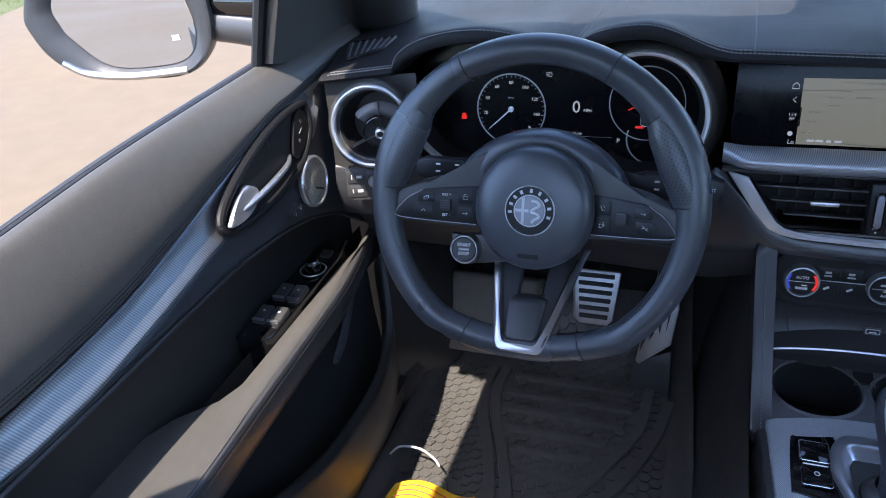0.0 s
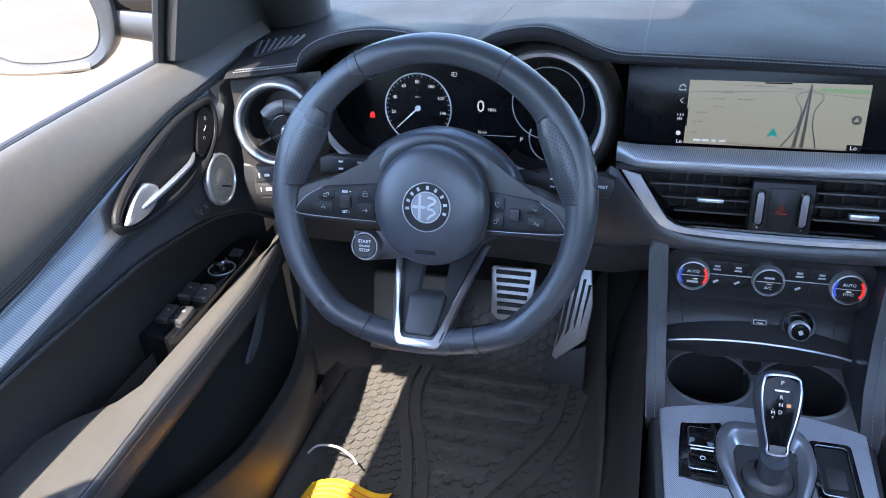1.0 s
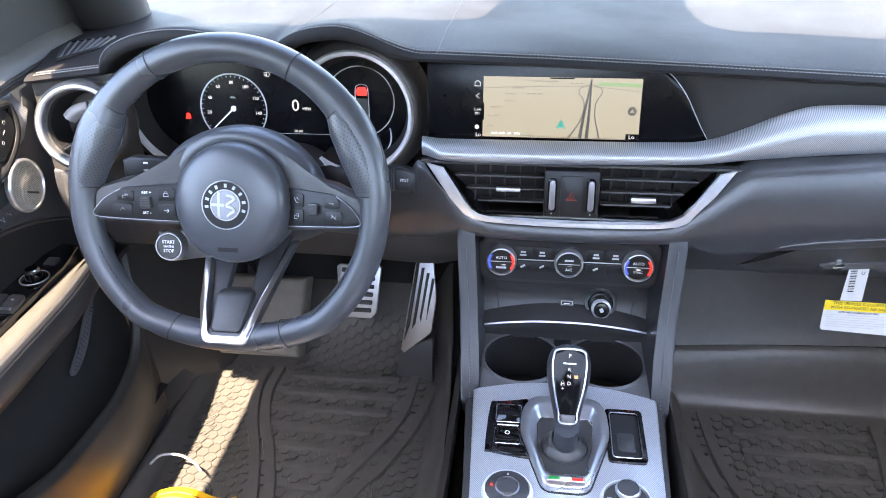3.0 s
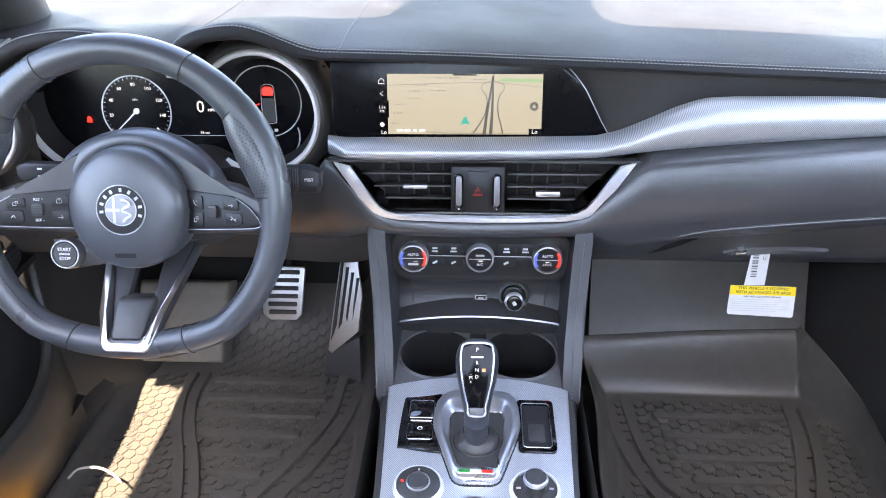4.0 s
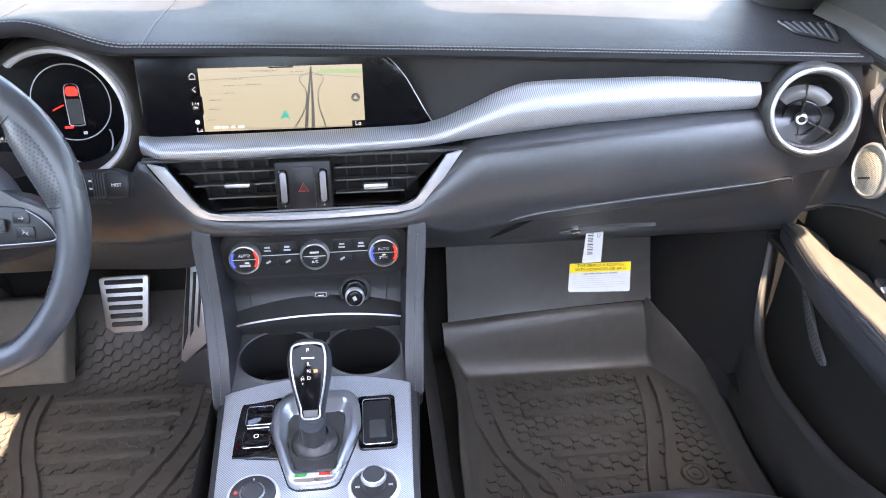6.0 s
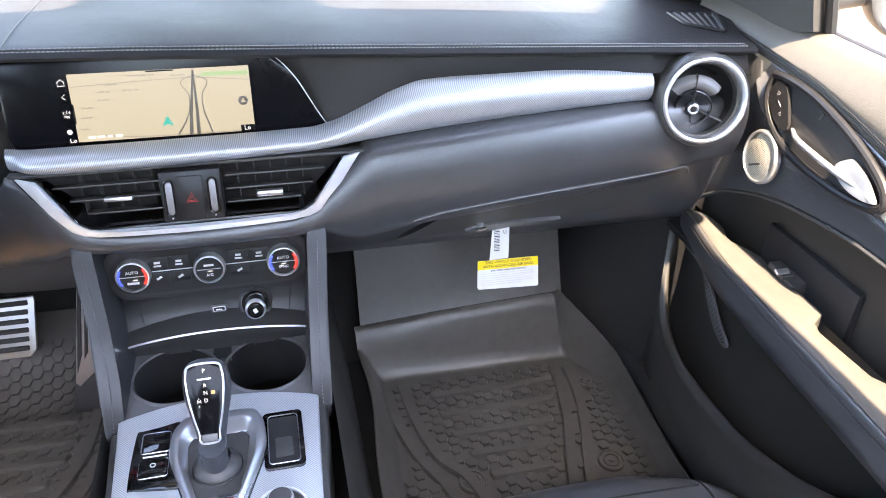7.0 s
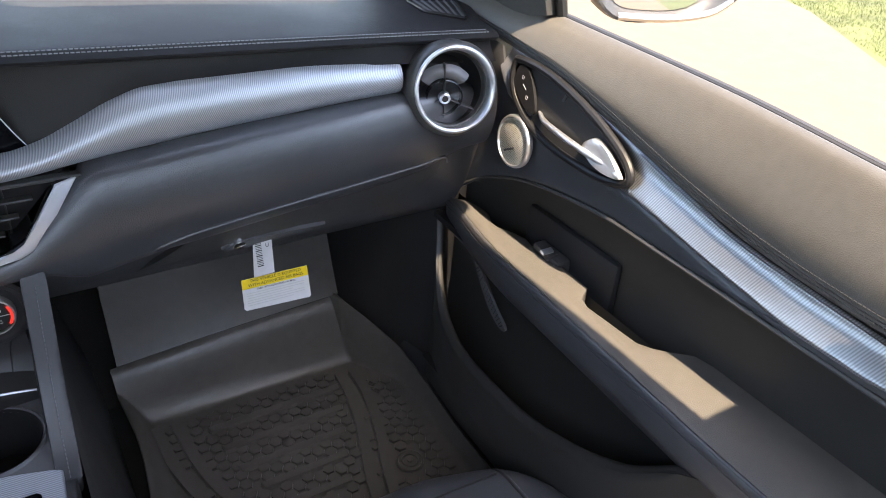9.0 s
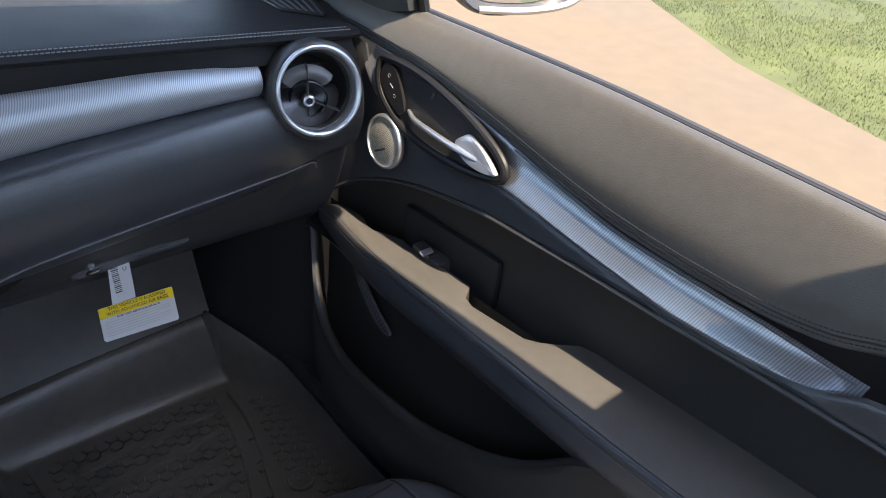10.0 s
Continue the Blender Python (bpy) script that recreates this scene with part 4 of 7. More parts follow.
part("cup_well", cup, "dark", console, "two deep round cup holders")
tray = bmesh.new()
nx, ny = 118, 66
x0, x1, y0, y1 = -0.117, 0.117, -0.125, 0.008
vs = {}


def tray_open(x, y):
    return any((x - cx) ** 2 + (y + 0.052) ** 2 < 0.052 ** 2 for cx in (-0.058, 0.058)) or (abs(x) < 0.0125 and -0.03 < y < 0.0)


for i in range(nx + 1):
    for j in range(ny + 1):
        x, y = x0 + (x1 - x0) * i / nx, y0 + (y1 - y0) * j / ny
        for cx in (-0.058, 0.058):
            d = math.hypot(x - cx, y + 0.052)
            if 0.048 < d < 0.055:
                k = 0.052 / d if d < 0.0538 else 1
                x, y = cx + (x - cx) * k, -0.052 + (y + 0.052) * k
        vs[i, j] = tray.verts.new((x, y, 0.796))
for i in range(nx):
    for j in range(ny):
        q = [vs[i, j], vs[i + 1, j], vs[i + 1, j + 1], vs[i, j + 1]]
        c = sum((v.co for v in q), Vector()) / 4
        if not tray_open(c.x, c.y):
            tray.faces.new(q)
part("tray", tray, "tray_plastic", console, "black cup holder tray", sharp=60)
for cx in (-0.058, 0.058):
    part("cup_rim", lathe([(0.0515, -0.004), (0.0522, 0.001), (0.0535, 0.0022), (0.0555, 0.0016), (0.057, 0)], pose(cx, -0.052, 0.796), 48), "tray_plastic", console)
# solid near-black block just under the tray paints the slot's shade
part("slot_shade", box(0.024, 0.03, 0.03, pose(0, -0.015, 0.7795)), "dark", console)
part("slot_bridge", box(0.024, 0.006, 0.004, pose(0, -0.033, 0.7955), 0.001), "plastic", console)
# top plate
plate = []
for x, y in spline([(-0.119, -0.128), (-0.06, -0.112), (0.0, -0.107), (0.06, -0.112), (0.119, -0.128)], 6):
    plate.append((x, y))
plate += [(0.1095, -0.30), (0.102, -0.62), (-0.102, -0.62), (-0.1085, -0.30)]
part("top_plate", slab(plate[::-1], 0.010, pose(0, 0, 0.790), 0.003, 2), "weave_plate", console, "silver-grey ribbed console plate", sharp=50)
part("body", slab([(-0.129, -0.135), (0.130, -0.135), (0.117, -0.3), (0.11, -0.75), (-0.11, -0.75), (-0.117, -0.3)][::-1], 0.14, pose(0, 0, 0.652), 0.008, 3), "soft_plastic", console, sharp=50)
# parking brake panel
m = pose(-0.072, -0.194, 0.8)
pb = part("brake_panel", slab(spline([(-0.022, 0.034), (-0.016, 0.040), (0.02, 0.047), (0.026, 0.043), (0.022, -0.03), (0.034, -0.046), (0.028, -0.052), (-0.018, -0.045), (-0.024, -0.038)], 3, True)[::-1], 0.003, m, 0.0012), "gloss", console, "gloss black parking brake panel")
part("button", slab(rounded(0.03, 0.03, 0.003), 0.003, m @ pose(0.002, 0.017, 0.002, 8), 0.001), "gloss", pb)
part("switch", slab(rounded(0.029, 0.024, 0.003), 0.007, m @ pose(0.002, -0.021, 0.002, -6), 0.002), "gloss", pb)
for cy_, hh in ((0.017, 0.031), (-0.022, 0.026)):
    part("bright_edge", tube([tuple(m @ Vector((0.002 + x, cy_ + y, 0.0062))) for x, y in rounded(0.031, hh, 0.003)], 0.0006, 5, True), "spoke_metal", pb)
part("bright_strip", box(0.026, 0.0022, 0.0012, m @ pose(0.002, -0.0025, 0.005), 0.0004, 1), "satin", pb)
part("bright_strip", box(0.024, 0.0022, 0.0012, m @ pose(0.002, -0.030, 0.0085), 0.0004, 1), "satin", pb)
part("symbol", lathe([(0.0022, 0), (0.0032, 0), (0.0032, 0.0004), (0.0022, 0.0004)], m @ pose(0.002, -0.02, 0.0092), 16), "white_print", pb)
# open pocket on the other side; a near-black plate paints its shaded depth
m = pose(0.073, -0.198, 0.8)
slot_outline = rounded(0.046, 0.088, 0.006)
pk = part("pocket_frame", slab(slot_outline + [slot_outline[0]] + [(x * 0.74, y * 0.84) for x, y in [slot_outline[0]] + slot_outline[::-1]], 0.004, m), "gloss", console, "gloss black frame of a small open pocket")
part("pocket", slab([(x * 0.74, y * 0.84) for x, y in slot_outline], 0.0012, m @ pose(0, 0, 0.0002)), "dark", pk)
part("pocket_wall", slab(rounded(0.02, 0.03, 0.003), 0.002, m @ pose(0, -0.012, 0.001), 0.001), "plastic", pk)
part("bright_edge", tube([tuple(m @ Vector((x * 0.76, y * 0.86, 0.0042))) for x, y in slot_outline], 0.0006, 5, True), "spoke_metal", pk)
# two rotary knobs
for sx, nm in ((-1, "drive mode knob with a silver ring"), (1, "media knob with a silver ring")):
    m = pose(sx * 0.066, -0.297, 0.8)
    kb = part("rotary_knob", lathe([(0.0, 0.008), (0.023, 0.0085), (0.0245, 0.007), (0.025, 0.0)] if sx < 0 else [(0, 0.003), (0.024, 0.003), (0.025, 0)], m, 48), "plastic", console, "black " + nm, sharp=50)
    part("ring", lathe([(0.0250, 0), (0.0254, 0.0062 if sx < 0 else 0.0045), (0.0275, 0.0058 if sx < 0 else 0.0045), (0.0295, 0)], m, 48), "bezel", kb)
    if sx < 0:
        part("cap", lathe([(0, 0.011), (0.0105, 0.011), (0.0115, 0.010), (0.0118, 0.008)], m, 32), "plastic", kb)
        part("ring", lathe([(0.0118, 0.008), (0.0125, 0.0105), (0.0135, 0.0102), (0.0138, 0.008)], m, 32), "satin", kb)
        part("lamp", box(0.003, 0.003, 0.0006, m @ pose(-0.018, 0.001, 0.0088)), "red_light", kb)
    else:
        part("cap", lathe([(0, 0.022), (0.0115, 0.0218), (0.013, 0.020), (0.0135, 0.017), (0.0125, 0.003)], m, 32), "plastic", kb)
        part("ring", lathe([(0.0118, 0.0222), (0.0132, 0.0212), (0.0142, 0.018), (0.0136, 0.0165)], m, 32), "satin", kb)
        for q in (-1, 1):
            part("symbol", box(0.005, 0.0025, 0.0003, m @ pose(q * 0.0185, 0, 0.0032)), "print", kb)
    part("symbol", box(0.002, 0.003, 0.0003, m @ pose(0.0, 0.0178 if sx < 0 else 0.0185, 0.0088 if sx < 0 else 0.0033)), "print", kb)

# a third round control between the two knobs
m = pose(-0.002, -0.336, 0.8)
kb = part("round_button", lathe([(0, 0.006), (0.020, 0.006), (0.0215, 0.004), (0.022, 0.0)], m, 40), "gloss", console, "gloss black round button with a silver ring", sharp=50)
part("ring", lathe([(0.022, 0.0), (0.0225, 0.0055), (0.0245, 0.005), (0.026, 0.0)], m, 40), "satin", kb)

# ---- gear selector ----
gear = thing("gear_selector", "black leather gear selector in a satin silver bezel", "gear selector", at=(0, -0.22, 0.8))
bez_o = [(-0.038, -0.143), (0.040, -0.143), (0.052, -0.165), (0.054, -0.205), (0.025, -0.293), (-0.026, -0.293), (-0.055, -0.205), (-0.053, -0.165)]
bez_i = [(-0.030, -0.178), (0.030, -0.178), (0.0335, -0.19), (0.031, -0.228), (0.021, -0.268), (-0.022, -0.268), (-0.033, -0.228), (-0.0345, -0.19)]


def eased(loop, r, k=4):
    """The same outline with its corners rounded off."""
    out = []
    for i, q in enumerate(loop):
        q = Vector(q)
        for j in range(k + 1):
            u = j / k
            va, vb = Vector(loop[i - 1]) - q, Vector(loop[(i + 1) % len(loop)]) - q
            pa, pb = q + va.normalized() * min(r, va.length * 0.4), q + vb.normalized() * min(r, vb.length * 0.4)
            out.append(tuple(pa * (1 - u) ** 2 + q * 2 * u * (1 - u) + pb * u ** 2))
    return out


eo, ei = eased(bez_o, 0.012), eased(bez_i, 0.007)
rows = []
for k, z in ((1.0, 0.799), (1.0, 0.8065), (0.975, 0.8090), (0.93, 0.8102), (0.75, 0.8118), (0.55, 0.8130), (0.47, 0.8127), (0.40, 0.8117), (0.22, 0.8080), (0.05, 0.8048), (0.0, 0.8030)):
    rows.append([(k * p_[0] + (1 - k) * q[0], k * p_[1] + (1 - k) * q[1], z) for p_, q in zip(eo, ei)])
bez = part("bezel", grid(rows, closed=True), "bezel_metal", gear, "satin silver gear selector bezel", sharp=50)
part("shadow_gap", tube([(x, y, 0.7995) for x, y in eo], 0.0018, 6, True), "dark", bez, "dark joint round the bezel")
part("base", slab([(x, y) for x, y in bez_i][::-1], 0.004, pose(0, 0, 0.800)), "soft_plastic", gear)
part("base_ring", lathe([(0.0265, 0.0042), (0.0275, 0.0052), (0.0285, 0.0042)], pose(-0.001, -0.226, 0.800), 36), "switch", gear)
part("flag_bar", box(0.042, 0.0062, 0.0012, pose(-0.001, -0.2835, 0.8127, -4), 0.0004, 1), "satin", bez)
part("flag_white", box(0.013, 0.0045, 0.0014, pose(-0.001, -0.2835, 0.8131, -4)), "white_print", bez)
part("flag_green", box(0.0125, 0.0045, 0.0014, pose(-0.014, -0.2835, 0.8131, -4)), "green_print", bez)
part("flag_red", box(0.0125, 0.0045, 0.0014, pose(0.012, -0.2835, 0.8131, -4)), "red_print", bez)
part("boot", lathe([(0.027, 0.0), (0.026, 0.004), (0.0215, 0.007), (0.019, 0.010), (0.016, 0.016)], pose(-0.001, -0.224, 0.803), 32), "soft_plastic", gear, sharp=60)
# grip: oval cross-sections behind a raked display face
FACE = Vector((-0.001, -0.211, 0.8925))
fm = facing(FACE, (0, -0.82, 0.57))
sect = [(-0.075, 0.0140, 0.0140, -0.026), (-0.060, 0.0140, 0.0140, -0.021), (-0.045, 0.0150, 0.0150, -0.017), (-0.02, 0.020, 0.0165, -0.0165), (0.0, 0.0245, 0.0170, -0.0165), (0.018, 0.0255, 0.0165, -0.0165), (0.031, 0.0225, 0.0145, -0.015), (0.0385, 0.0165, 0.010, -0.012), (0.0425, 0.006, 0.004, -0.010)]
rows = []
for v_, w, d_, z_ in spline(sect, 4):
    rows.append([tuple(fm @ Vector((w * math.copysign(abs(math.cos(a)) ** 0.85, math.cos(a)), v_, z_ + d_ * math.sin(a)))) for a in np.linspace(0, 2 * math.pi, 29)[:-1]])
grip = part("grip", grid(rows, closed=True), "wheel_leather", gear, "leather-wrapped selector grip", sharp=70)
part("stem", tube([(-0.001, -0.236, 0.846), (-0.001, -0.232, 0.825), (-0.001, -0.228, 0.805)], 0.0142, 16), "wheel_leather", gear)
face = [(x * 1.1, y) for x, y in [(-0.0075, -0.0445), (0.0075, -0.0445), (0.0090, -0.034), (0.0140, -0.010), (0.0165, 0.012), (0.0160, 0.027), (0.0115, 0.036), (-0.0115, 0.036), (-0.0160, 0.027), (-0.0165, 0.012), (-0.0140, -0.010), (-0.0090, -0.034)]]
facep = part("display_face", slab(spline(face, 4, True), 0.0035, fm @ pose(0, 0, -0.0005), 0.001), "glass_black", gear, "gloss black gear display")
part("bright_frame", tube([tuple(fm @ Vector((x * 1.05, y * 1.03, 0.0015))) for x, y in spline(face, 5, True)], 0.0014, 6, True), "satin", facep)
part("lower_cap", slab([(-0.0078, -0.0455), (0.0078, -0.0455), (0.0086, -0.037), (-0.0086, -0.037)], 0.002, fm @ pose(0, 0, 0.0025), 0.0006), "tray_plastic", facep)
fm = fm @ pose(0, 0, -0.0012)
part("bright_bar", box(0.014, 0.0014, 0.001, fm @ pose(0, 0.0215, 0.0045)), "satin", facep)
for txt, x, y, sz in (("P", 0, 0.030, 0.0066), ("R", 0, 0.0145, 0.0058), ("N", 0, 0.0065, 0.0058), ("D", 0, -0.0015, 0.0058), ("M", -0.0072, -0.0025, 0.0058), ("+", -0.0072, -0.0075, 0.0052), ("-", -0.0072, 0.0015, 0.0052)):
    lettering("marking", txt, sz, fm @ pose(x, y, 0.0044), "white_light", facep)
part("symbol", box(0.0042, 0.0036, 0.0004, fm @ pose(0.0078, 0.0065, 0.0044)), "amber_light", facep)

# ---- climate panel ----
clim = thing("climate_panel", "black pill-shaped climate control panel with three ringed knobs", "climate controls", at=(0, 0.01, 0.92))
cm = facing((0.001, 0.012, 0.9235), (0, -0.985, 0.17))
pill = rounded(0.258, 0.073, 0.034, 10)
part("surround", slab(pill, 0.010, cm, 0.004, 3), "switch", clim, sharp=50)
b = slab(rounded(0.24, 0.058, 0.0285, 10), 0.002, cm @ pose(0, 0, 0.0095), 0.0008)
panel = part("panel", b, "switch", clim)
part("groove", slab(pill[:], 0.003, cm @ Matrix.Diagonal((0.965, 0.9, 1, 1)) @ pose(0, 0, 0.0078), 0.0005), "dark", clim)
part("light_strip", box(0.142, 0.001, 0.0008, cm @ pose(0.001, 0.0005, 0.0118)), "print", panel)
for sx in (-1, 1):
    for k in range(2):
        for j in range(2):
            cx = sx * (0.0365 + 0.026 * k)
            part("button", slab(rounded(0.0245, 0.017 if j == 0 else 0.013, 0.0015), 0.0016, cm @ pose(cx, 0.0105 if j == 0 else -0.009, 0.0108), 0.0006), "switch", panel)
            if j == 0 or sx * k != 1:
                part("symbol", box(0.007, 0.0028, 0.0003, cm @ pose(cx, (0.012 if j == 0 else -0.009), 0.0126, 0, 0, 30 if j else 0)), "print", panel)
            if j == 0:
                part("symbol", box(0.009, 0.0022, 0.0003, cm @ pose(cx, 0.0075, 0.0126)), "print", panel)


def climate_knob(x, r, texts, colours):
    m = cm @ pose(x, 0, 0.010)
    kb = part("knob", lathe([(0, 0.013), (r * 0.80, 0.013), (r * 0.82, 0.012), (r * 0.86, 0.0)], m, 48), "switch", clim, "black knob with a bright ring", sharp=50)
    part("ring", lathe([(r * 0.86, 0.010), (r * 0.88, 0.0145), (r * 0.95, 0.0142), (r, 0.011), (r * 1.02, 0.0)], m, 48), "satin", kb)
    part("divider", box(r * 1.5, 0.0008, 0.0004, m @ pose(0, 0.0005, 0.0131)), "print", kb)
    for txt, y, sz in texts:
        lettering("marking", txt, sz, m @ pose(0, y, 0.0132), "white_print", kb)
    for a, c in colours:
        b = bmesh.new()
        lathe([(r * 0.72, 0.0131), (r * 0.86, 0.0131), (r * 0.86, 0.0135), (r * 0.72, 0.0135)], m, 12, b, a - 38, a + 38)
        part("lit_arc", b, c, kb)
    return kb


climate_knob(-0.092, 0.0208, (("AUTO", 0.006, 0.0055),), ((180, "blue_light"), (0, "red_light")))
climate_knob(0.0, 0.0195, (("A/C", -0.0075, 0.0055),), ())
climate_knob(0.0925, 0.0208, (("AUTO", 0.006, 0.0055), ("SYNC", -0.0065, 0.005)), ((180, "blue_light"), (0, "red_light")))
for x, y in ((-0.089, -0.004), (0.001, -0.002), (0.0925, -0.0025)):
    part("lamp", box(0.006, 0.0014, 0.0004, cm @ pose(x, y, 0.0235)), "white_light", clim)
part("symbol", box(0.014, 0.003, 0.0004, cm @ pose(-0.092, -0.008, 0.0234)), "print", clim)
part("symbol", box(0.012, 0.0026, 0.0004, cm @ pose(0, 0.006, 0.0234)), "print", clim)

# ---- power socket plug and usb port on the stack ----
lm = facing((0.0505, 0.008, 0.8545), (0, -0.94, 0.34))
plug = thing("power_socket", "round power socket knob with a silver ring", "socket", at=(0.05, 0.01, 0.85))
part("ring", lathe([(0.0178, 0.0), (0.0183, 0.004), (0.0198, 0.0048), (0.0215, 0.003), (0.022, -0.004)], lm, 40), "spoke_metal", plug)
part("well", lathe([(0.0, 0.0005), (0.0188, 0.0015)], lm, 32), "gloss", plug)
part("cap", lathe([(0, 0.022), (0.0095, 0.0218), (0.0108, 0.020), (0.011, 0.017)], lm @ pose(0, -0.005, 0), 32), "gloss", plug)
part("collar", lathe([(0.0122, 0.0185), (0.0145, 0.0175), (0.0152, 0.014), (0.0148, 0.008), (0.0125, 0.005), (0.0125, 0.0)], lm @ pose(0, -0.005, 0) @ Matrix.Diagonal((0.9, 0.9, 1, 1)), 32), "bezel_metal", plug)
part("symbol", box(0.005, 0.006, 0.0003, lm @ pose(0, -0.005, 0.0222, 0, 0, 25)), "print", plug)
usb = thing("usb_port", "small black usb port with a pale rim", "usb port", at=(0.003, 0.012, 0.853))
um = facing((0.003, 0.0075, 0.853), (0, -0.96, 0.28))
part("frame", slab(rounded(0.021, 0.010, 0.0015), 0.002, um, 0.0006), "plastic", usb)
part("rim", slab(rounded(0.0165, 0.0065, 0.001, 2), 0.0006, um @ pose(0, 0, 0.0019)), "print", usb)
part("port", slab(rounded(0.0145, 0.0046, 0.0008, 2), 0.0006, um @ pose(0, 0, 0.0024)), "dark", usb)
part("pin", box(0.008, 0.0012, 0.0005, um @ pose(0, -0.0008, 0.0032)), "white_print", usb)

# ---- middle air vents ----
vents = thing("centre_vents", "pair of black slatted air vents in a chrome lower frame", "air vent", at=(0, 0.0, 1.03))
vb = slab([(-0.186, 1.064), (-0.128, 1.004), (-0.11, 1.0), (0.112, 1.0), (0.134, 1.004), (0.196, 1.068)], 0.1, Matrix(((1, 0, 0, 0), (0, 0, 1, 0.035), (0, 1, 0, 0), (0, 0, 0, 1))))
# solid near-black block: its colour stands in for the shaded duct
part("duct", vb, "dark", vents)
for s in (-1, 1):
    for k in range(3):
        z = 1.016 + 0.0165 * k
        xo = 0.124 + 0.016 * k
        xa, xb = s * 0.036, s * xo
        part("slat", box(abs(xb - xa), 0.018, 0.0024, pose((xa + xb) / 2, 0.004 + 0.003 * k, z, -12), 0.0010, 2), "soft_plastic", vents)
    for k in range(5):
        part("fin", box(0.0016, 0.02, 0.055, pose(s * (0.05 + 0.02 * k), 0.03, 1.034)), "plastic", vents)
    tm = pose(s * 0.084 + (0 if s < 0 else 0.003), -0.0135, 1.040 if s < 0 else 1.031, -15)
    part("tab", box(0.031, 0.012, 0.005 if s < 0 else 0.007, tm, 0.0015, 2), "spoke_metal", vents, "silver vent tab")
# middle block with hazard switch and two thumb wheels
mb = part("middle_block", box(0.07, 0.03, 0.062, pose(-0.003, -0.001, 1.033, -12), 0.003, 2), "switch", vents)
hm = facing((-0.003, -0.0165, 1.034), (0, -0.978, 0.208))
part("hazard_switch", slab(rounded(0.028, 0.054, 0.002), 0.0025, hm, 0.0008), "switch", mb, "hazard switch with a red triangle")
tri = [(-0.0062, -0.004), (0.0062, -0.004), (0.0, 0.0068)]
part("triangle", tube([tuple(hm @ Vector((x, y, 0.0028))) for x, y in tri], 0.0006, 5, True), "red_print", mb)
part("triangle", tube([tuple(hm @ Vector((x * 0.5, y * 0.5 - 0.0004, 0.0028))) for x, y in tri], 0.0005, 5, True), "red_print", mb)
for s in (-1, 1):
    part("thumb_wheel", slab(rounded(0.0075, 0.040, 0.0037, 6), 0.004, hm @ pose(s * 0.0245, 0.002, 0.001), 0.002), "dark_chrome", mb)
    part("wheel_trim", tube([tuple(hm @ Vector((s * 0.0245 + x, y + 0.002, 0.004))) for x, y in rounded(0.0095, 0.044, 0.0047, 6)], 0.0012, 5, True), "gloss", mb)
    part("mark", box(0.0016, 0.002, 0.0003, hm @ pose(s * 0.0245, -0.0225, 0.003)), "print", mb)
# satin lower frame: a flat bar below that broadens into slanted ends
def vent_frame(shape, depth, mat, label, lift):
    fb = slab(shape, depth, Matrix(((1, 0, 0, 0), (0, 0, -1, 0), (0, 1, 0, 0), (0, 0, 0, 1))), 0.0015, 2)
    for v in fb.verts:
        v.co.y += smooth(v.co.x, [(-0.2, 0.012), (-0.166, -0.006), (-0.128, -0.0185), (0.0, -0.024), (0.133, -0.0185), (0.173, -0.006), (0.205, 0.012)]) + lift
    part("chrome_frame" if mat == "vent_silver" else "dark_frame", fb, mat, vents, label, sharp=40)


low = [(x, 0.9972 + 0.0012 * (x / 0.11) ** 2) for x in np.linspace(-0.11, 0.112, 12)]
up = [(x, z + 0.0062) for x, z in low][::-1]
vent_frame([(-0.192, 1.066), (-0.160, 1.026), (-0.142, 1.006), (-0.128, 1.0)] + low + [(0.132, 1.0), (0.148, 1.006), (0.168, 1.028), (0.201, 1.068), (0.178, 1.067), (0.150, 1.030), (0.138, 1.014), (0.127, 1.0075)] + up + [(-0.122, 1.0075), (-0.132, 1.014), (-0.143, 1.028), (-0.168, 1.065)], 0.008, "vent_silver", "satin chrome lower vent frame", 0.0)
vent_frame([(-0.199, 1.067), (-0.165, 1.024), (-0.146, 1.002), (-0.130, 0.9955), (0.0, 0.9925), (0.134, 0.9955), (0.152, 1.002), (0.173, 1.026), (0.208, 1.069), (0.176, 1.067), (0.14, 1.016), (0.12, 1.006), (-0.116, 1.006), (-0.134, 1.016), (-0.166, 1.065)], 0.008, "gloss", "", 0.0045)
part("top_strip", box(0.405, 0.012, 0.004, pose(0.003, 0.008, 1.068), 0.001, 1), "plastic", vents)

# light switch panel below the driver's vent
lp = thing("light_switch_panel", "small black switch panel with light buttons and a dimmer", "switch panel", at=(-0.684, 0.0, 1.016))
lmx = facing((-0.684, -0.001, 1.016), (0.25, -0.95, 0.15))
part("panel", slab(rounded(0.052, 0.05, 0.008), 0.012, lmx @ pose(0, 0, -0.010), 0.003, 2), "soft_plastic", lp)
for k in range(2):
    part("button", slab(rounded(0.026, 0.018, 0.002), 0.002, lmx @ pose(-0.010, 0.010 - 0.021 * k, 0.0015), 0.0006), "plastic", lp)
    part("symbol", box(0.008, 0.004, 0.0004, lmx @ pose(-0.006, 0.010 - 0.021 * k, 0.0036)), "white_print", lp)
    part("symbol", box(0.0012, 0.006, 0.0004, lmx @ pose(-0.017, 0.010 - 0.021 * k, 0.0036)), "white_print", lp)
part("dimmer", lathe([(0, 0.006), (0.008, 0.006), (0.0095, 0.003), (0.0095, 0)], lmx @ pose(0.016, 0.002, 0.001), 20), "satin", lp)

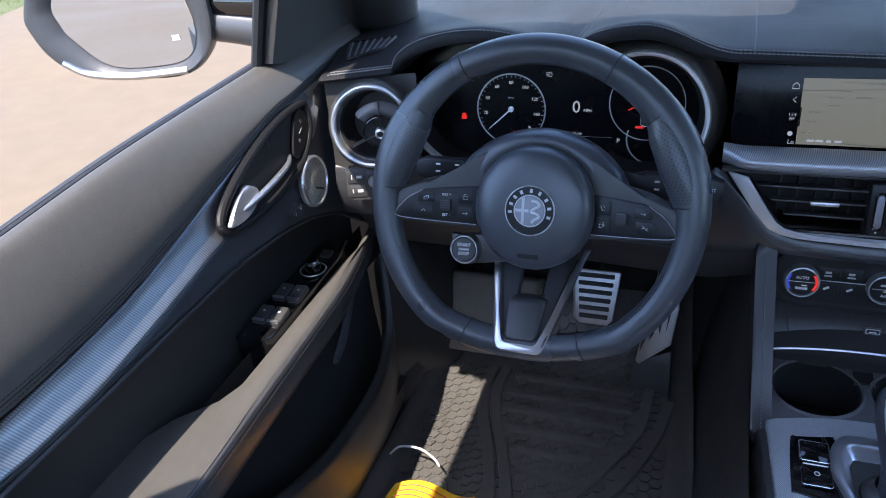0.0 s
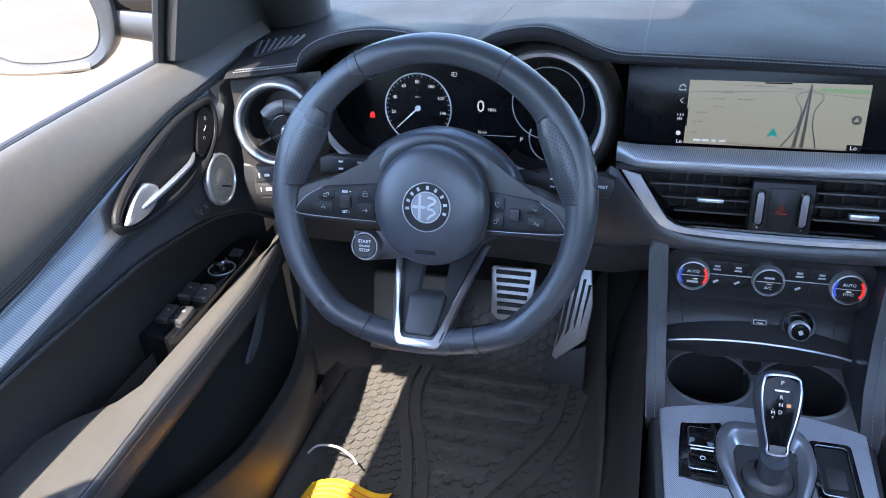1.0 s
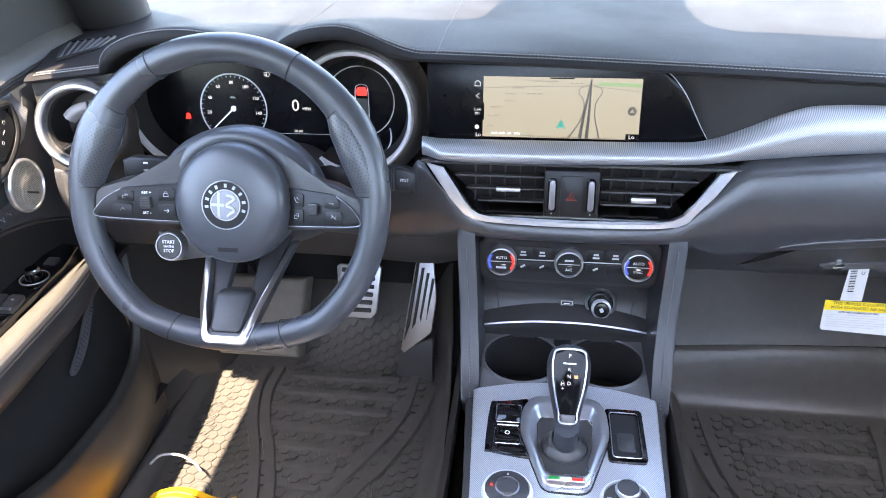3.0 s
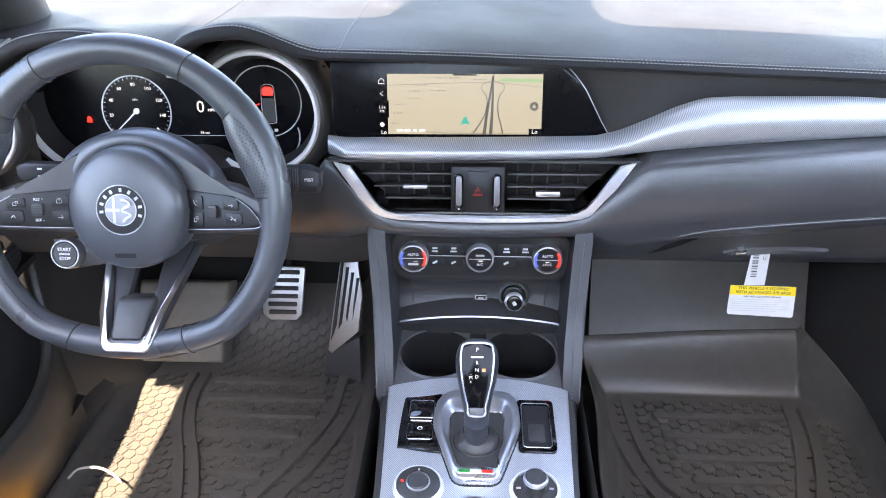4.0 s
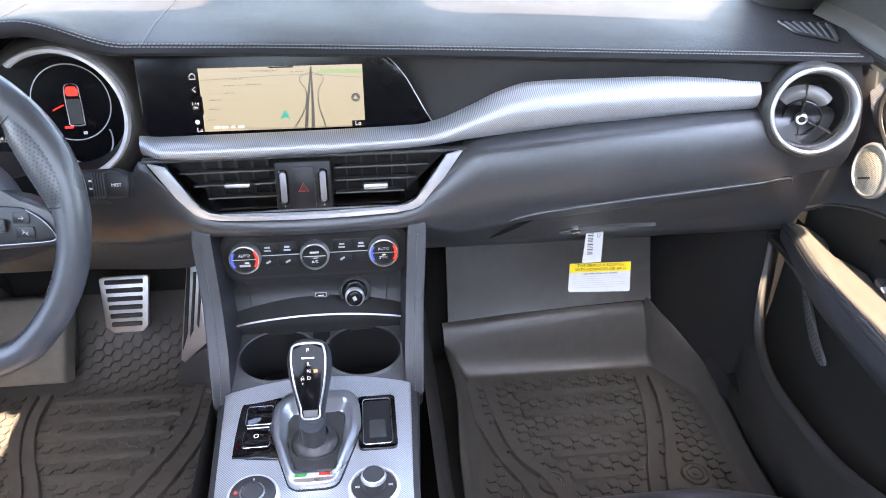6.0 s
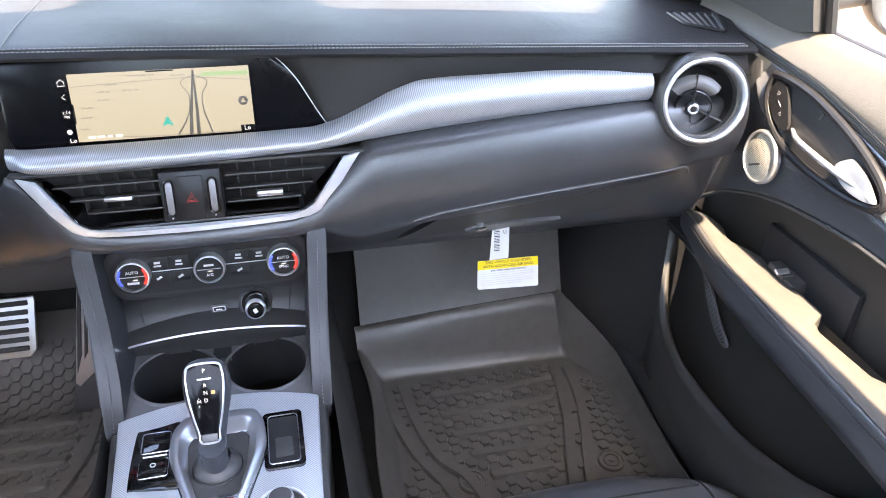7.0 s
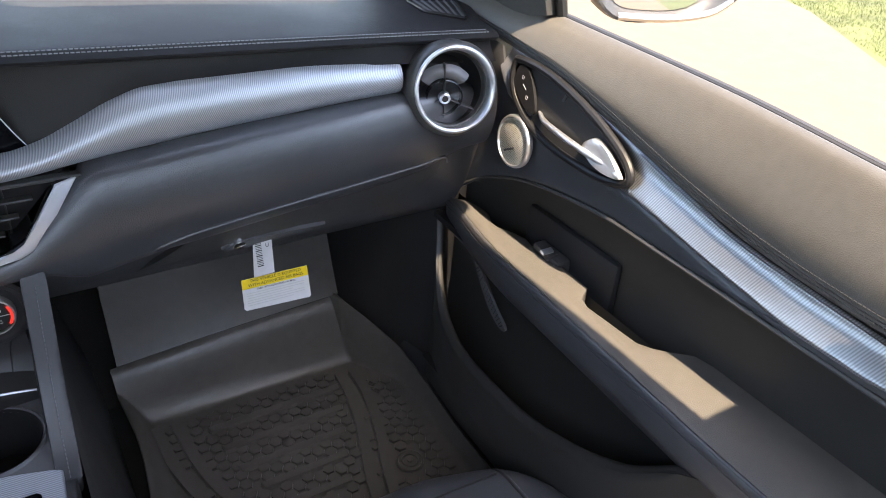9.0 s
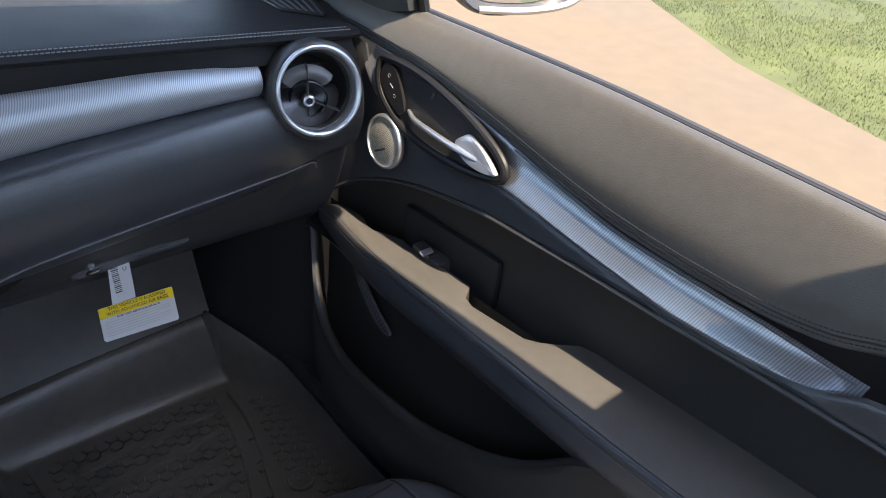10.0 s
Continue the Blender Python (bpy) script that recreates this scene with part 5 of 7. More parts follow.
# ---- round side vents ----
def round_vent(s):
    c = Vector((s * 0.652, -0.016, 1.111))
    m = facing(c, (-s * 0.18, -0.96, 0.22)) @ Matrix.Scale(0.935, 4)
    rv = thing("round_vent", "round air vent with a satin silver ring and cross vanes", "air vent", "round side vents", at=tuple(c))
    part("shroud", lathe([(0.061, -0.06), (0.066, -0.02), (0.0655, -0.002), (0.062, 0.005), (0.058, 0.006)], m, 56), "soft_plastic", rv, sharp=60)
    part("ring", lathe([(0.0600, 0.003), (0.0597, 0.0075), (0.0575, 0.0092), (0.0543, 0.008), (0.0522, 0.002), (0.0518, -0.006)], m, 64), "satin", rv, "satin silver ring", sharp=60)
    part("tunnel", lathe([(0.053, -0.004), (0.049, -0.03), (0.04, -0.055), (0.0, -0.056)], m, 48), "dark", rv)
    part("inner_lip", lathe([(0.0528, -0.005), (0.050, -0.007), (0.0485, -0.014), (0.0495, -0.02)], m, 48), "plastic", rv)
    im = m @ pose(0.010 * -s, -0.012, -0.012, 12, -s * 10, 0)
    part("vane_ring", lathe([(0.0257, -0.008), (0.0257, 0.002), (0.0247, 0.0032), (0.0237, 0.002), (0.0235, -0.008)], im, 40), "gloss", rv)
    for a in (90, 205, 335) if s > 0 else (90, 205, 335):
        part("vane", box(0.046, 0.0018, 0.012, im @ pose(0.024 * math.cos(radians(a)), 0.024 * math.sin(radians(a)), -0.004, 0, 0, a), 0.0006, 1), "plastic", rv)
    part("vane", box(0.034, 0.0018, 0.012, im @ pose(0, -0.022, -0.004, 0, 0, 90), 0.0006, 1), "plastic", rv)
    part("shield", grid([[tuple(im @ Vector((r * math.cos(radians(d)), r * math.sin(radians(d)), z))) for r, z in ((0.0262, -0.004), (0.032, 0.001), (0.040, 0.000), (0.0455, -0.008))] for d in np.linspace(38, 142, 18)]), "tray_plastic", rv, "curved dark shield", sharp=60)
    part("hub", lathe([(0, 0.0065), (0.0052, 0.006), (0.0062, 0.004), (0.0062, -0.006)], im, 24), "dark", rv)
    part("hub_ring", lathe([(0.0045, 0.0068), (0.006, 0.0074), (0.0078, 0.006), (0.0082, -0.004)], im, 28), "satin", rv)
    return rv


round_vent(-1)
round_vent(1)
# defroster outlets on the dash top
for s in (-1, 1):
    dv = thing("side_defroster", "black slanted-slat defroster outlet in the dash top", "air vent", "side defrosters", at=(s * 0.69, 0.09, 1.19))
    quad = [(0.722, 0.072), (0.754, 0.155), (0.679, 0.163), (0.676, 0.104)]

    def on_top(x, y, lift):
        flare = 1 + 0.055 * smooth(y, [(0.04, 0.0), (0.2, 1.0)]) * smooth(x, [(0.55, 0.0), (0.742, 1.0)])
        return (s * x, y, top_z(s * min(x / flare, 0.742), y) + lift + 0.0012)
    rim = []
    for (xa, ya), (xb, yb) in zip(quad, quad[1:] + quad[:1]):
        for k in (0.06, 0.3, 0.5, 0.7, 0.94):
            rim.append((xa + (xb - xa) * k, ya + (yb - ya) * k))
    part("frame", tube([on_top(x, y, 0.0008) for x, y in rim], 0.0024, 8, True), "switch", dv)
    # near-black face laid on the dash top stands in for the shaded opening
    b = bmesh.new()
    f = [b.verts.new(on_top(x, y, 0.0006)) for x, y in rim]
    b.faces.new(f)
    part("well", b, "dark", dv)
    for k in range(6):
        u = 0.10 + 0.16 * k
        a = (quad[0][0] + (quad[3][0] - quad[0][0]) * u * 0.98, quad[0][1] + (quad[3][1] - quad[0][1]) * u * 0.98)
        c = (quad[1][0] + (quad[2][0] - quad[1][0]) * u, quad[1][1] + (quad[2][1] - quad[1][1]) * u)
        p, q = on_top(*a, 0.001), on_top(*c, 0.001)
        lean = 0.0042
        part("slat", grid([[p, q], [(p[0] + s * lean * 0.8, p[1] + lean * 0.3, p[2] + 0.0012), (q[0] + s * lean * 0.8, q[1] + lean * 0.3, q[2] + 0.0012)]]), "tray_plastic", dv)

# ---- middle touch screen ----
scr = thing("touch_screen", "wide black touch screen showing a beige road map", "screen", at=(0, 0.04, 1.1))
sm0 = facing((-0.0215, 0.0345, 1.1335), (0.0, -0.973, 0.23))
glass = [(-0.172, 0.056), (0.10, 0.0555), (0.114, 0.0525), (0.124, 0.0485), (0.133, 0.0425), (0.1415, 0.0335), (0.153, 0.0185), (0.164, -0.001), (0.175, -0.0215), (0.187, -0.040), (0.185, -0.0425), (0.15, -0.043), (-0.166, -0.043), (-0.172, -0.030)]
gp = part("glass", slab(glass[::-1], 0.006, sm0 @ pose(0, 0, -0.006), 0.001), "glass_black", scr, "gloss black glass panel")
part("edge", tube([tuple(sm0 @ Vector((x, y, -0.0015))) for x, y in spline([(0.114, 0.0535), (0.125, 0.0492), (0.134, 0.043), (0.1425, 0.034), (0.154, 0.0188), (0.165, -0.001), (0.176, -0.0215), (0.188, -0.041)], 4)], 0.0006, 6), "spoke_metal", scr)
sw, sh = 0.1985, 0.0765
disp = part("display", slab([(-sw / 2, -sh / 2), (sw / 2, -sh / 2), (sw / 2, sh / 2), (-sw / 2, sh / 2)], 0.0006, sm0), "map_ground", scr, "beige navigation map display")


def road(points, w, mat, lift=0.0007, n=5):
    pts = spline(points, n)
    b = bmesh.new()
    left, right = [], []
    for i, p in enumerate(pts):
        a, c = pts[max(0, i - 1)], pts[min(len(pts) - 1, i + 1)]
        d = Vector((c[0] - a[0], c[1] - a[1])).normalized()
        ww = w * (0.35 + 0.65 * (sh / 2 - p[1]) / sh)
        left.append(b.verts.new(sm0 @ Vector((p[0] - d.y * ww, p[1] + d.x * ww, lift))))
        right.append(b.verts.new(sm0 @ Vector((p[0] + d.y * ww, p[1] - d.x * ww, lift))))
    for i in range(len(pts) - 1):
        b.faces.new((left[i], left[i + 1], right[i + 1], right[i]))
    return part("road", b, mat, disp)


H = sh / 2
road([(0.036, H - 0.002), (0.033, 0.015), (0.029, -0.01), (0.0255, -H)], 0.0022, "map_road", n=4)
road([(0.0365, H - 0.002), (0.036, 0.015), (0.0355, -0.01), (0.034, -H)], 0.0022, "map_road", n=4)
for side in (-1, 1):
    road([(0.036 + side * 0.001, 0.03), (0.036 + side * 0.012, 0.026), (0.036 + side * 0.0145, 0.02), (0.036 + side * 0.0075, 0.008), (0.035 + side * 0.008, -0.01), (0.033 + side * 0.014, -0.026), (0.03 + side * 0.02, -H)], 0.0009, "map_road", n=4)
road([(-H * 2.59, 0.024), (-0.05, 0.026), (0.0, 0.0275), (0.04, 0.0275), (0.099, 0.022)], 0.0009, "map_line")
road([(-0.06, 0.0345), (-0.02, 0.033), (-0.01, 0.029)], 0.0007, "map_line")
road([(-0.07, -0.032), (-0.03, -0.0365), (0.09, -0.0375)], 0.0007, "map_line")
b = bmesh.new()
slab([(0.042, 0.029), (0.098, 0.0275), (0.098, 0.0325), (0.048, 0.0335)], 0.0002, sm0 @ pose(0, 0, 0.0006), bm=b)
part("park", b, "map_park", disp)
part("arrow", slab([(0.001, -0.014), (0.0075, -0.0265), (0.001, -0.0235), (-0.0058, -0.0265)], 0.0004, sm0 @ pose(0, 0, 0.0009)), "map_arrow", disp)
part("compass", lathe([(0, 0.0004), (0.0055, 0.0004), (0.0055, 0)], sm0 @ pose(0.089, -0.002, 0.0006), 24), "map_road", disp)
part("needle", slab([(-0.003, -0.002), (0.003, -0.002), (0.0, 0.0035)], 0.0002, sm0 @ pose(0.089, -0.002, 0.0011)), "map_ground", disp)
part("corner", slab([(0.083, -H), (sw / 2, -H), (sw / 2, -H + 0.0075), (0.083, -H + 0.0075)], 0.0004, sm0 @ pose(0, 0, 0.0006)), "glass_black", disp)
lettering("marking", "Lo", 0.0075, sm0 @ pose(0.0905, -H + 0.0037, 0.0012), "white_light", disp)
for wd, x, y in ((0.034, -0.02, 0.0335), (0.015, -0.064, 0.017), (0.020, -0.034, 0.0175), (0.018, 0.019, 0.0315), (0.013, -0.065, 0.008), (0.013, -0.083, 0.0), (0.012, -0.086, -0.011), (0.015, -0.055, 0.0245), (0.010, -0.09, -0.024)):
    for k in range(3):
        part("street_name", box(wd * 0.27, 0.0015, 0.0002, sm0 @ pose(x + (k - 1) * wd * 0.33, y, 0.0008)), "map_line", disp)
for k in range(4):
    part("street_name", box(0.008 - 0.003 * (k == 2), 0.0026, 0.0002, sm0 @ pose(-0.084 + 0.0098 * k, -0.0335, 0.0009)), "white_light", disp)
part("tab", box(0.03, 0.0016, 0.0005, sm0 @ pose(0.0, H - 0.001, 0.0008)), "glass_black", disp)
part("tab", box(0.0016, 0.022, 0.0005, sm0 @ pose(-sw / 2 + 0.0008, -0.006, 0.0008)), "glass_black", disp)
xs = -sw / 2 - 0.0075
lettering("marking", "1:14", 0.0052, sm0 @ pose(xs, -0.004, 0.0005), "white_light", gp)
lettering("marking", "PM", 0.0045, sm0 @ pose(xs, -0.009, 0.0005), "white_light", gp)
lettering("marking", "Lo", 0.0072, sm0 @ pose(xs + 0.002, -H + 0.002, 0.0005), "white_light", gp)
part("icon", tube([tuple(sm0 @ Vector((xs + x, 0.029 + y, 0.0006))) for x, y in ((-0.0035, -0.003), (0.0035, -0.003), (0.0035, 0.001), (0, 0.004), (-0.0035, 0.001))], 0.0005, 5, True), "white_light", gp)
part("icon", tube([tuple(sm0 @ Vector((xs + x, 0.0135 + y, 0.0006))) for x, y in ((0.002, 0.003), (-0.0015, 0.0), (0.002, -0.003))], 0.0005, 5), "white_light", gp)
part("icon", lathe([(0, 0.0005), (0.0028, 0.0005)], sm0 @ pose(xs, -0.026, 0.0003), 16), "white_light", gp)

# ---- instrument cluster ----
clu = thing("instrument_cluster", "dark digital instrument cluster with two round dials in silver rings", "instrument cluster", at=(-0.4, 0.1, 1.1))
km = facing((-0.41, 0.1, 1.1), (0.0, -0.985, 0.17))


def on_cluster(x, z):
    return x + 0.41, (z - 1.1)


part("back", slab([(-0.225, -0.085), (0.185, -0.085), (0.195, 0.06), (0.15, 0.094), (-0.04, 0.094), (-0.18, 0.09), (-0.225, 0.03)], 0.004, km @ pose(0, 0, -0.006)), "glass_black", clu, "dark curved display")
part("floor_panel", grid([[(x, 0.1, 1.03), (x, 0.06, 1.018), (x, 0.03, 1.0)] for x in np.linspace(-0.62, -0.2, 12)]), "plastic", clu)
for cx, cz, r, a0, a1 in ((-0.533, 1.120, 0.096, 172, 292), (-0.302, 1.108, 0.081, -128, 128)):
    x, y = on_cluster(cx, cz)
    fm2 = km @ pose(x, y - 0.006, 0.040)
    part("bezel_ring", lathe([(r - 0.004, -0.004), (r - 0.003, 0.002), (r - 0.001, 0.0045), (r + 0.002, 0.005), (r + 0.004, 0.002), (r + 0.0045, -0.003)], fm2, 64, None, a0, a1), "bezel", clu, "satin silver bezel ring")
    part("bezel_tube", lathe([(r - 0.012, -0.040), (r - 0.0035, -0.002)], fm2, 56, None, a0, a1), "dark", clu, sharp=60)
    part("bezel_cone", lathe([(r + 0.004, -0.002), (r + 0.010, -0.003), (r + 0.017, -0.012), (r + 0.022, -0.035), (r + 0.023, -0.06)], fm2, 56, None, a0 - 4, a1 + 4), "soft_plastic", clu, sharp=60)
# speed dial
dx, dy = on_cluster(-0.487, 1.098)
dm = km @ pose(dx, dy, -0.001)
sd = part("speed_dial", lathe([(0, 0.0), (0.0495, 0.0), (0.0495, 0.0006)], dm, 48), "glass_black", clu, "round speedometer dial")
part("ring", lathe([(0.0485, 0.0004), (0.0495, 0.0012), (0.0505, 0.0004)], dm, 64), "print", sd)
for i, num in enumerate(("0", "20", "40", "60", "80", "100", "120", "140", "160")):
    a = radians(222 - i * 33)
    if num in ("40", "60", "80", "100", "120", "20", "140"):
        lettering("marking", num, 0.0066, dm @ pose(0.0375 * math.cos(a), 0.0375 * math.sin(a), 0.0008), "white_light", sd)
    else:
        part("tick", box(0.008, 0.0016, 0.0004, dm @ pose(0.039 * math.cos(a), 0.039 * math.sin(a), 0.0006, 0, 0, math.degrees(a))), "white_light", sd)
for i in range(33):
    a = radians(222 - i * 8.25)
    part("tick", box(0.003, 0.0006, 0.0003, dm @ pose(0.0462 * math.cos(a), 0.0462 * math.sin(a), 0.0006, 0, 0, math.degrees(a))), "print", sd)
part("needle", slab([(-0.0012, 0.005), (-0.0005, -0.042), (0.0005, -0.042), (0.0012, 0.005)], 0.0008, dm @ pose(0, 0, 0.0015, 0, 0, -48)), "white_print", sd)
part("needle_hub", lathe([(0, 0.004), (0.0032, 0.0035), (0.0042, 0.001)], dm, 24), "white_print", sd)
lettering("marking", "MPH", 0.004, dm @ pose(0, 0.016, 0.0008), "print", sd)
# middle readout and warning lamps
lettering("readout", "0", 0.024, km @ pose(on_cluster(-0.394, 1.104)[0], on_cluster(-0.394, 1.104)[1], 0.0004), "white_light", clu)
lettering("readout", "MPH", 0.006, km @ pose(on_cluster(-0.378, 1.098)[0], 0.0, 0.0004), "white_light", clu)
lettering("readout", "16 mi", 0.006, km @ pose(on_cluster(-0.392, 1.07)[0], -0.032, 0.0004), "white_light", clu)
lettering("readout", "P", 0.009, km @ pose(on_cluster(-0.335, 1.06)[0], -0.040, 0.0004), "white_light", clu)
part("line", box(0.11, 0.0006, 0.0003, km @ pose(0.012, -0.036, 0.0003)), "print", clu)
part("lamp", tube([tuple(km @ Vector((-0.022 + x, 0.048 + y, 0.0006))) for x, y in ((-0.001, -0.003), (0.002, -0.003), (0.0035, 0.0), (0.002, 0.003), (-0.001, 0.003))], 0.0005, 4, True), "white_light", clu)
for k in (-1, 0, 1):
    part("lamp", box(0.003, 0.0008, 0.0004, km @ pose(-0.0255, 0.048 + 0.0022 * k, 0.0004)), "white_light", clu)
part("lamp", slab([(-0.004, -0.004), (0.004, -0.004), (0.004, 0.0015), (0.0017, 0.0048), (-0.0025, 0.004)], 0.0006, km @ pose(-0.147, -0.014, 0.0003)), "red_light", clu)
part("lamp", slab([(-0.004, -0.004), (0.004, -0.004), (0.0, 0.004)], 0.0006, km @ pose(-0.072, -0.036, 0.0006)), "red_light", clu)
part("lamp", box(0.009, 0.005, 0.0006, km @ pose(-0.086, -0.043, 0.0006)), "amber_light", clu)
part("mark", box(0.022, 0.0045, 0.0004, km @ pose(-0.066, -0.043, 0.0006)), "print", clu)
# right dial with the little car
ex, ey = on_cluster(-0.30, 1.1)
e2 = km @ pose(ex, ey, -0.001)
rd = part("round_dial", lathe([(0.0485, 0.0004), (0.0492, 0.0012), (0.05, 0.0004)], e2 @ pose(0, 0.012, 0), 64), "print", clu, "round dial with a small car symbol")
part("car_roof", slab([(-0.007, -0.003), (0.007, -0.003), (0.008, 0.005), (0.005, 0.009), (-0.005, 0.009), (-0.008, 0.005)], 0.0004, e2 @ pose(0.003, 0.0235, 0.0004)), "red_light", rd)
part("car_body", slab([(-0.0085, -0.022), (0.0085, -0.022), (0.0085, 0.011), (-0.0085, 0.011)], 0.0003, e2 @ pose(0.003, 0.0055, 0.0003)), "ink", rd)
part("car_outline", tube([tuple(e2 @ Vector((0.003 + x, y - 0.0105, 0.0006))) for x, y in spline([(-0.008, -0.007), (0.008, -0.007), (0.0095, 0.0), (0.0095, 0.03), (0.007, 0.045), (-0.007, 0.045), (-0.0095, 0.03), (-0.0095, 0.0)], 3, True)], 0.0006, 5, True), "print", rd)
part("small_dial", lathe([(0.033, 0.0002), (0.034, 0.001), (0.035, 0.0002)], e2 @ pose(0.01, -0.036, 0.0004), 40, None, -200, 20), "print", rd)
part("lamp", box(0.011, 0.003, 0.0006, e2 @ pose(-0.008, -0.02, 0.0006)), "red_light", rd)
part("symbol", box(0.005, 0.004, 0.0004, e2 @ pose(0.011, -0.028, 0.0006)), "white_print", rd)
part("needle", box(0.016, 0.0016, 0.0006, e2 @ pose(-0.017, 0.006, 0.0008, 0, 0, 25)), "red_light", rd)

# ---- front doors ----
STITCH = [(-0.80, 1.11), (-0.70, 1.09), (-0.66, 1.077), (-0.617, 1.063), (-0.56, 1.0575), (-0.476, 1.0605), (-0.405, 1.067), (-0.31, 1.084), (-0.23, 1.103), (-0.15, 1.121), (-0.07, 1.137), (0.05, 1.148), (0.14, 1.152)]
BELT = [(-0.80, 1.158), (-0.5, 1.176), (-0.3, 1.189), (0.0, 1.196), (0.14, 1.2)]
TRIM_TOP = [(-0.664, 1.040), (-0.637, 1.042), (-0.596, 1.046), (-0.539, 1.050), (-0.476, 1.054), (-0.405, 1.060), (-0.31, 1.079), (-0.23, 1.099), (-0.15, 1.118), (-0.07, 1.134), (0.05, 1.145), (0.14, 1.149)]
TRIM_LOW = [(-0.664, 1.038), (-0.645, 1.027), (-0.62, 1.019), (-0.58, 1.0135), (-0.554, 1.0115), (-0.492, 1.0115), (-0.421, 1.0205), (-0.342, 1.032), (-0.253, 1.046), (-0.15, 1.0565), (-0.1, 1.061), (-0.06, 1.068), (0.0, 1.083), (0.03, 1.12)]
CURVE = [(-0.80, 1.0), (-0.57, 1.003), (-0.48, 1.003), (-0.37, 1.004), (-0.245, 1.004), (-0.141, 0.994), (-0.057, 0.978), (0.0, 0.958), (0.035, 0.942), (0.09, 0.905), (0.14, 0.868)]
ARM_IN = [(-0.80, 0.679), (-0.52, 0.682), (-0.4, 0.687), (-0.3, 0.692), (-0.186, 0.697), (-0.085, 0.702), (-0.035, 0.708), (0.04, 0.722), (0.106, 0.738), (0.12, 0.744)]
ARM_WALL_R = [(-0.80, 0.79), (-0.40, 0.79), (-0.375, 0.785), (-0.357, 0.765), (-0.342, 0.751), (-0.325, 0.741), (-0.24, 0.736), (-0.222, 0.742), (-0.206, 0.765), (-0.115, 0.767), (-0.098, 0.762), (-0.085, 0.763), (-0.068, 0.767), (-0.045, 0.761), (-0.02, 0.749), (-0.004, 0.749), (0.015, 0.758), (0.03, 0.761), (0.08, 0.756), (0.1, 0.746), (0.12, 0.746)]
ARM_WALL_L = [(-0.80, 0.79), (-0.42, 0.79), (-0.385, 0.775), (-0.345, 0.742), (-0.31, 0.731), (-0.03, 0.734), (0.066, 0.727), (0.1, 0.742), (0.12, 0.746)]
LIP = [(-0.80, 0.87), (-0.60, 0.865), (-0.48, 0.834), (-0.38, 0.748), (-0.29, 0.702), (-0.18, 0.673), (-0.08, 0.669), (0.0, 0.682), (0.05, 0.709), (0.09, 0.765), (0.125, 0.84)]


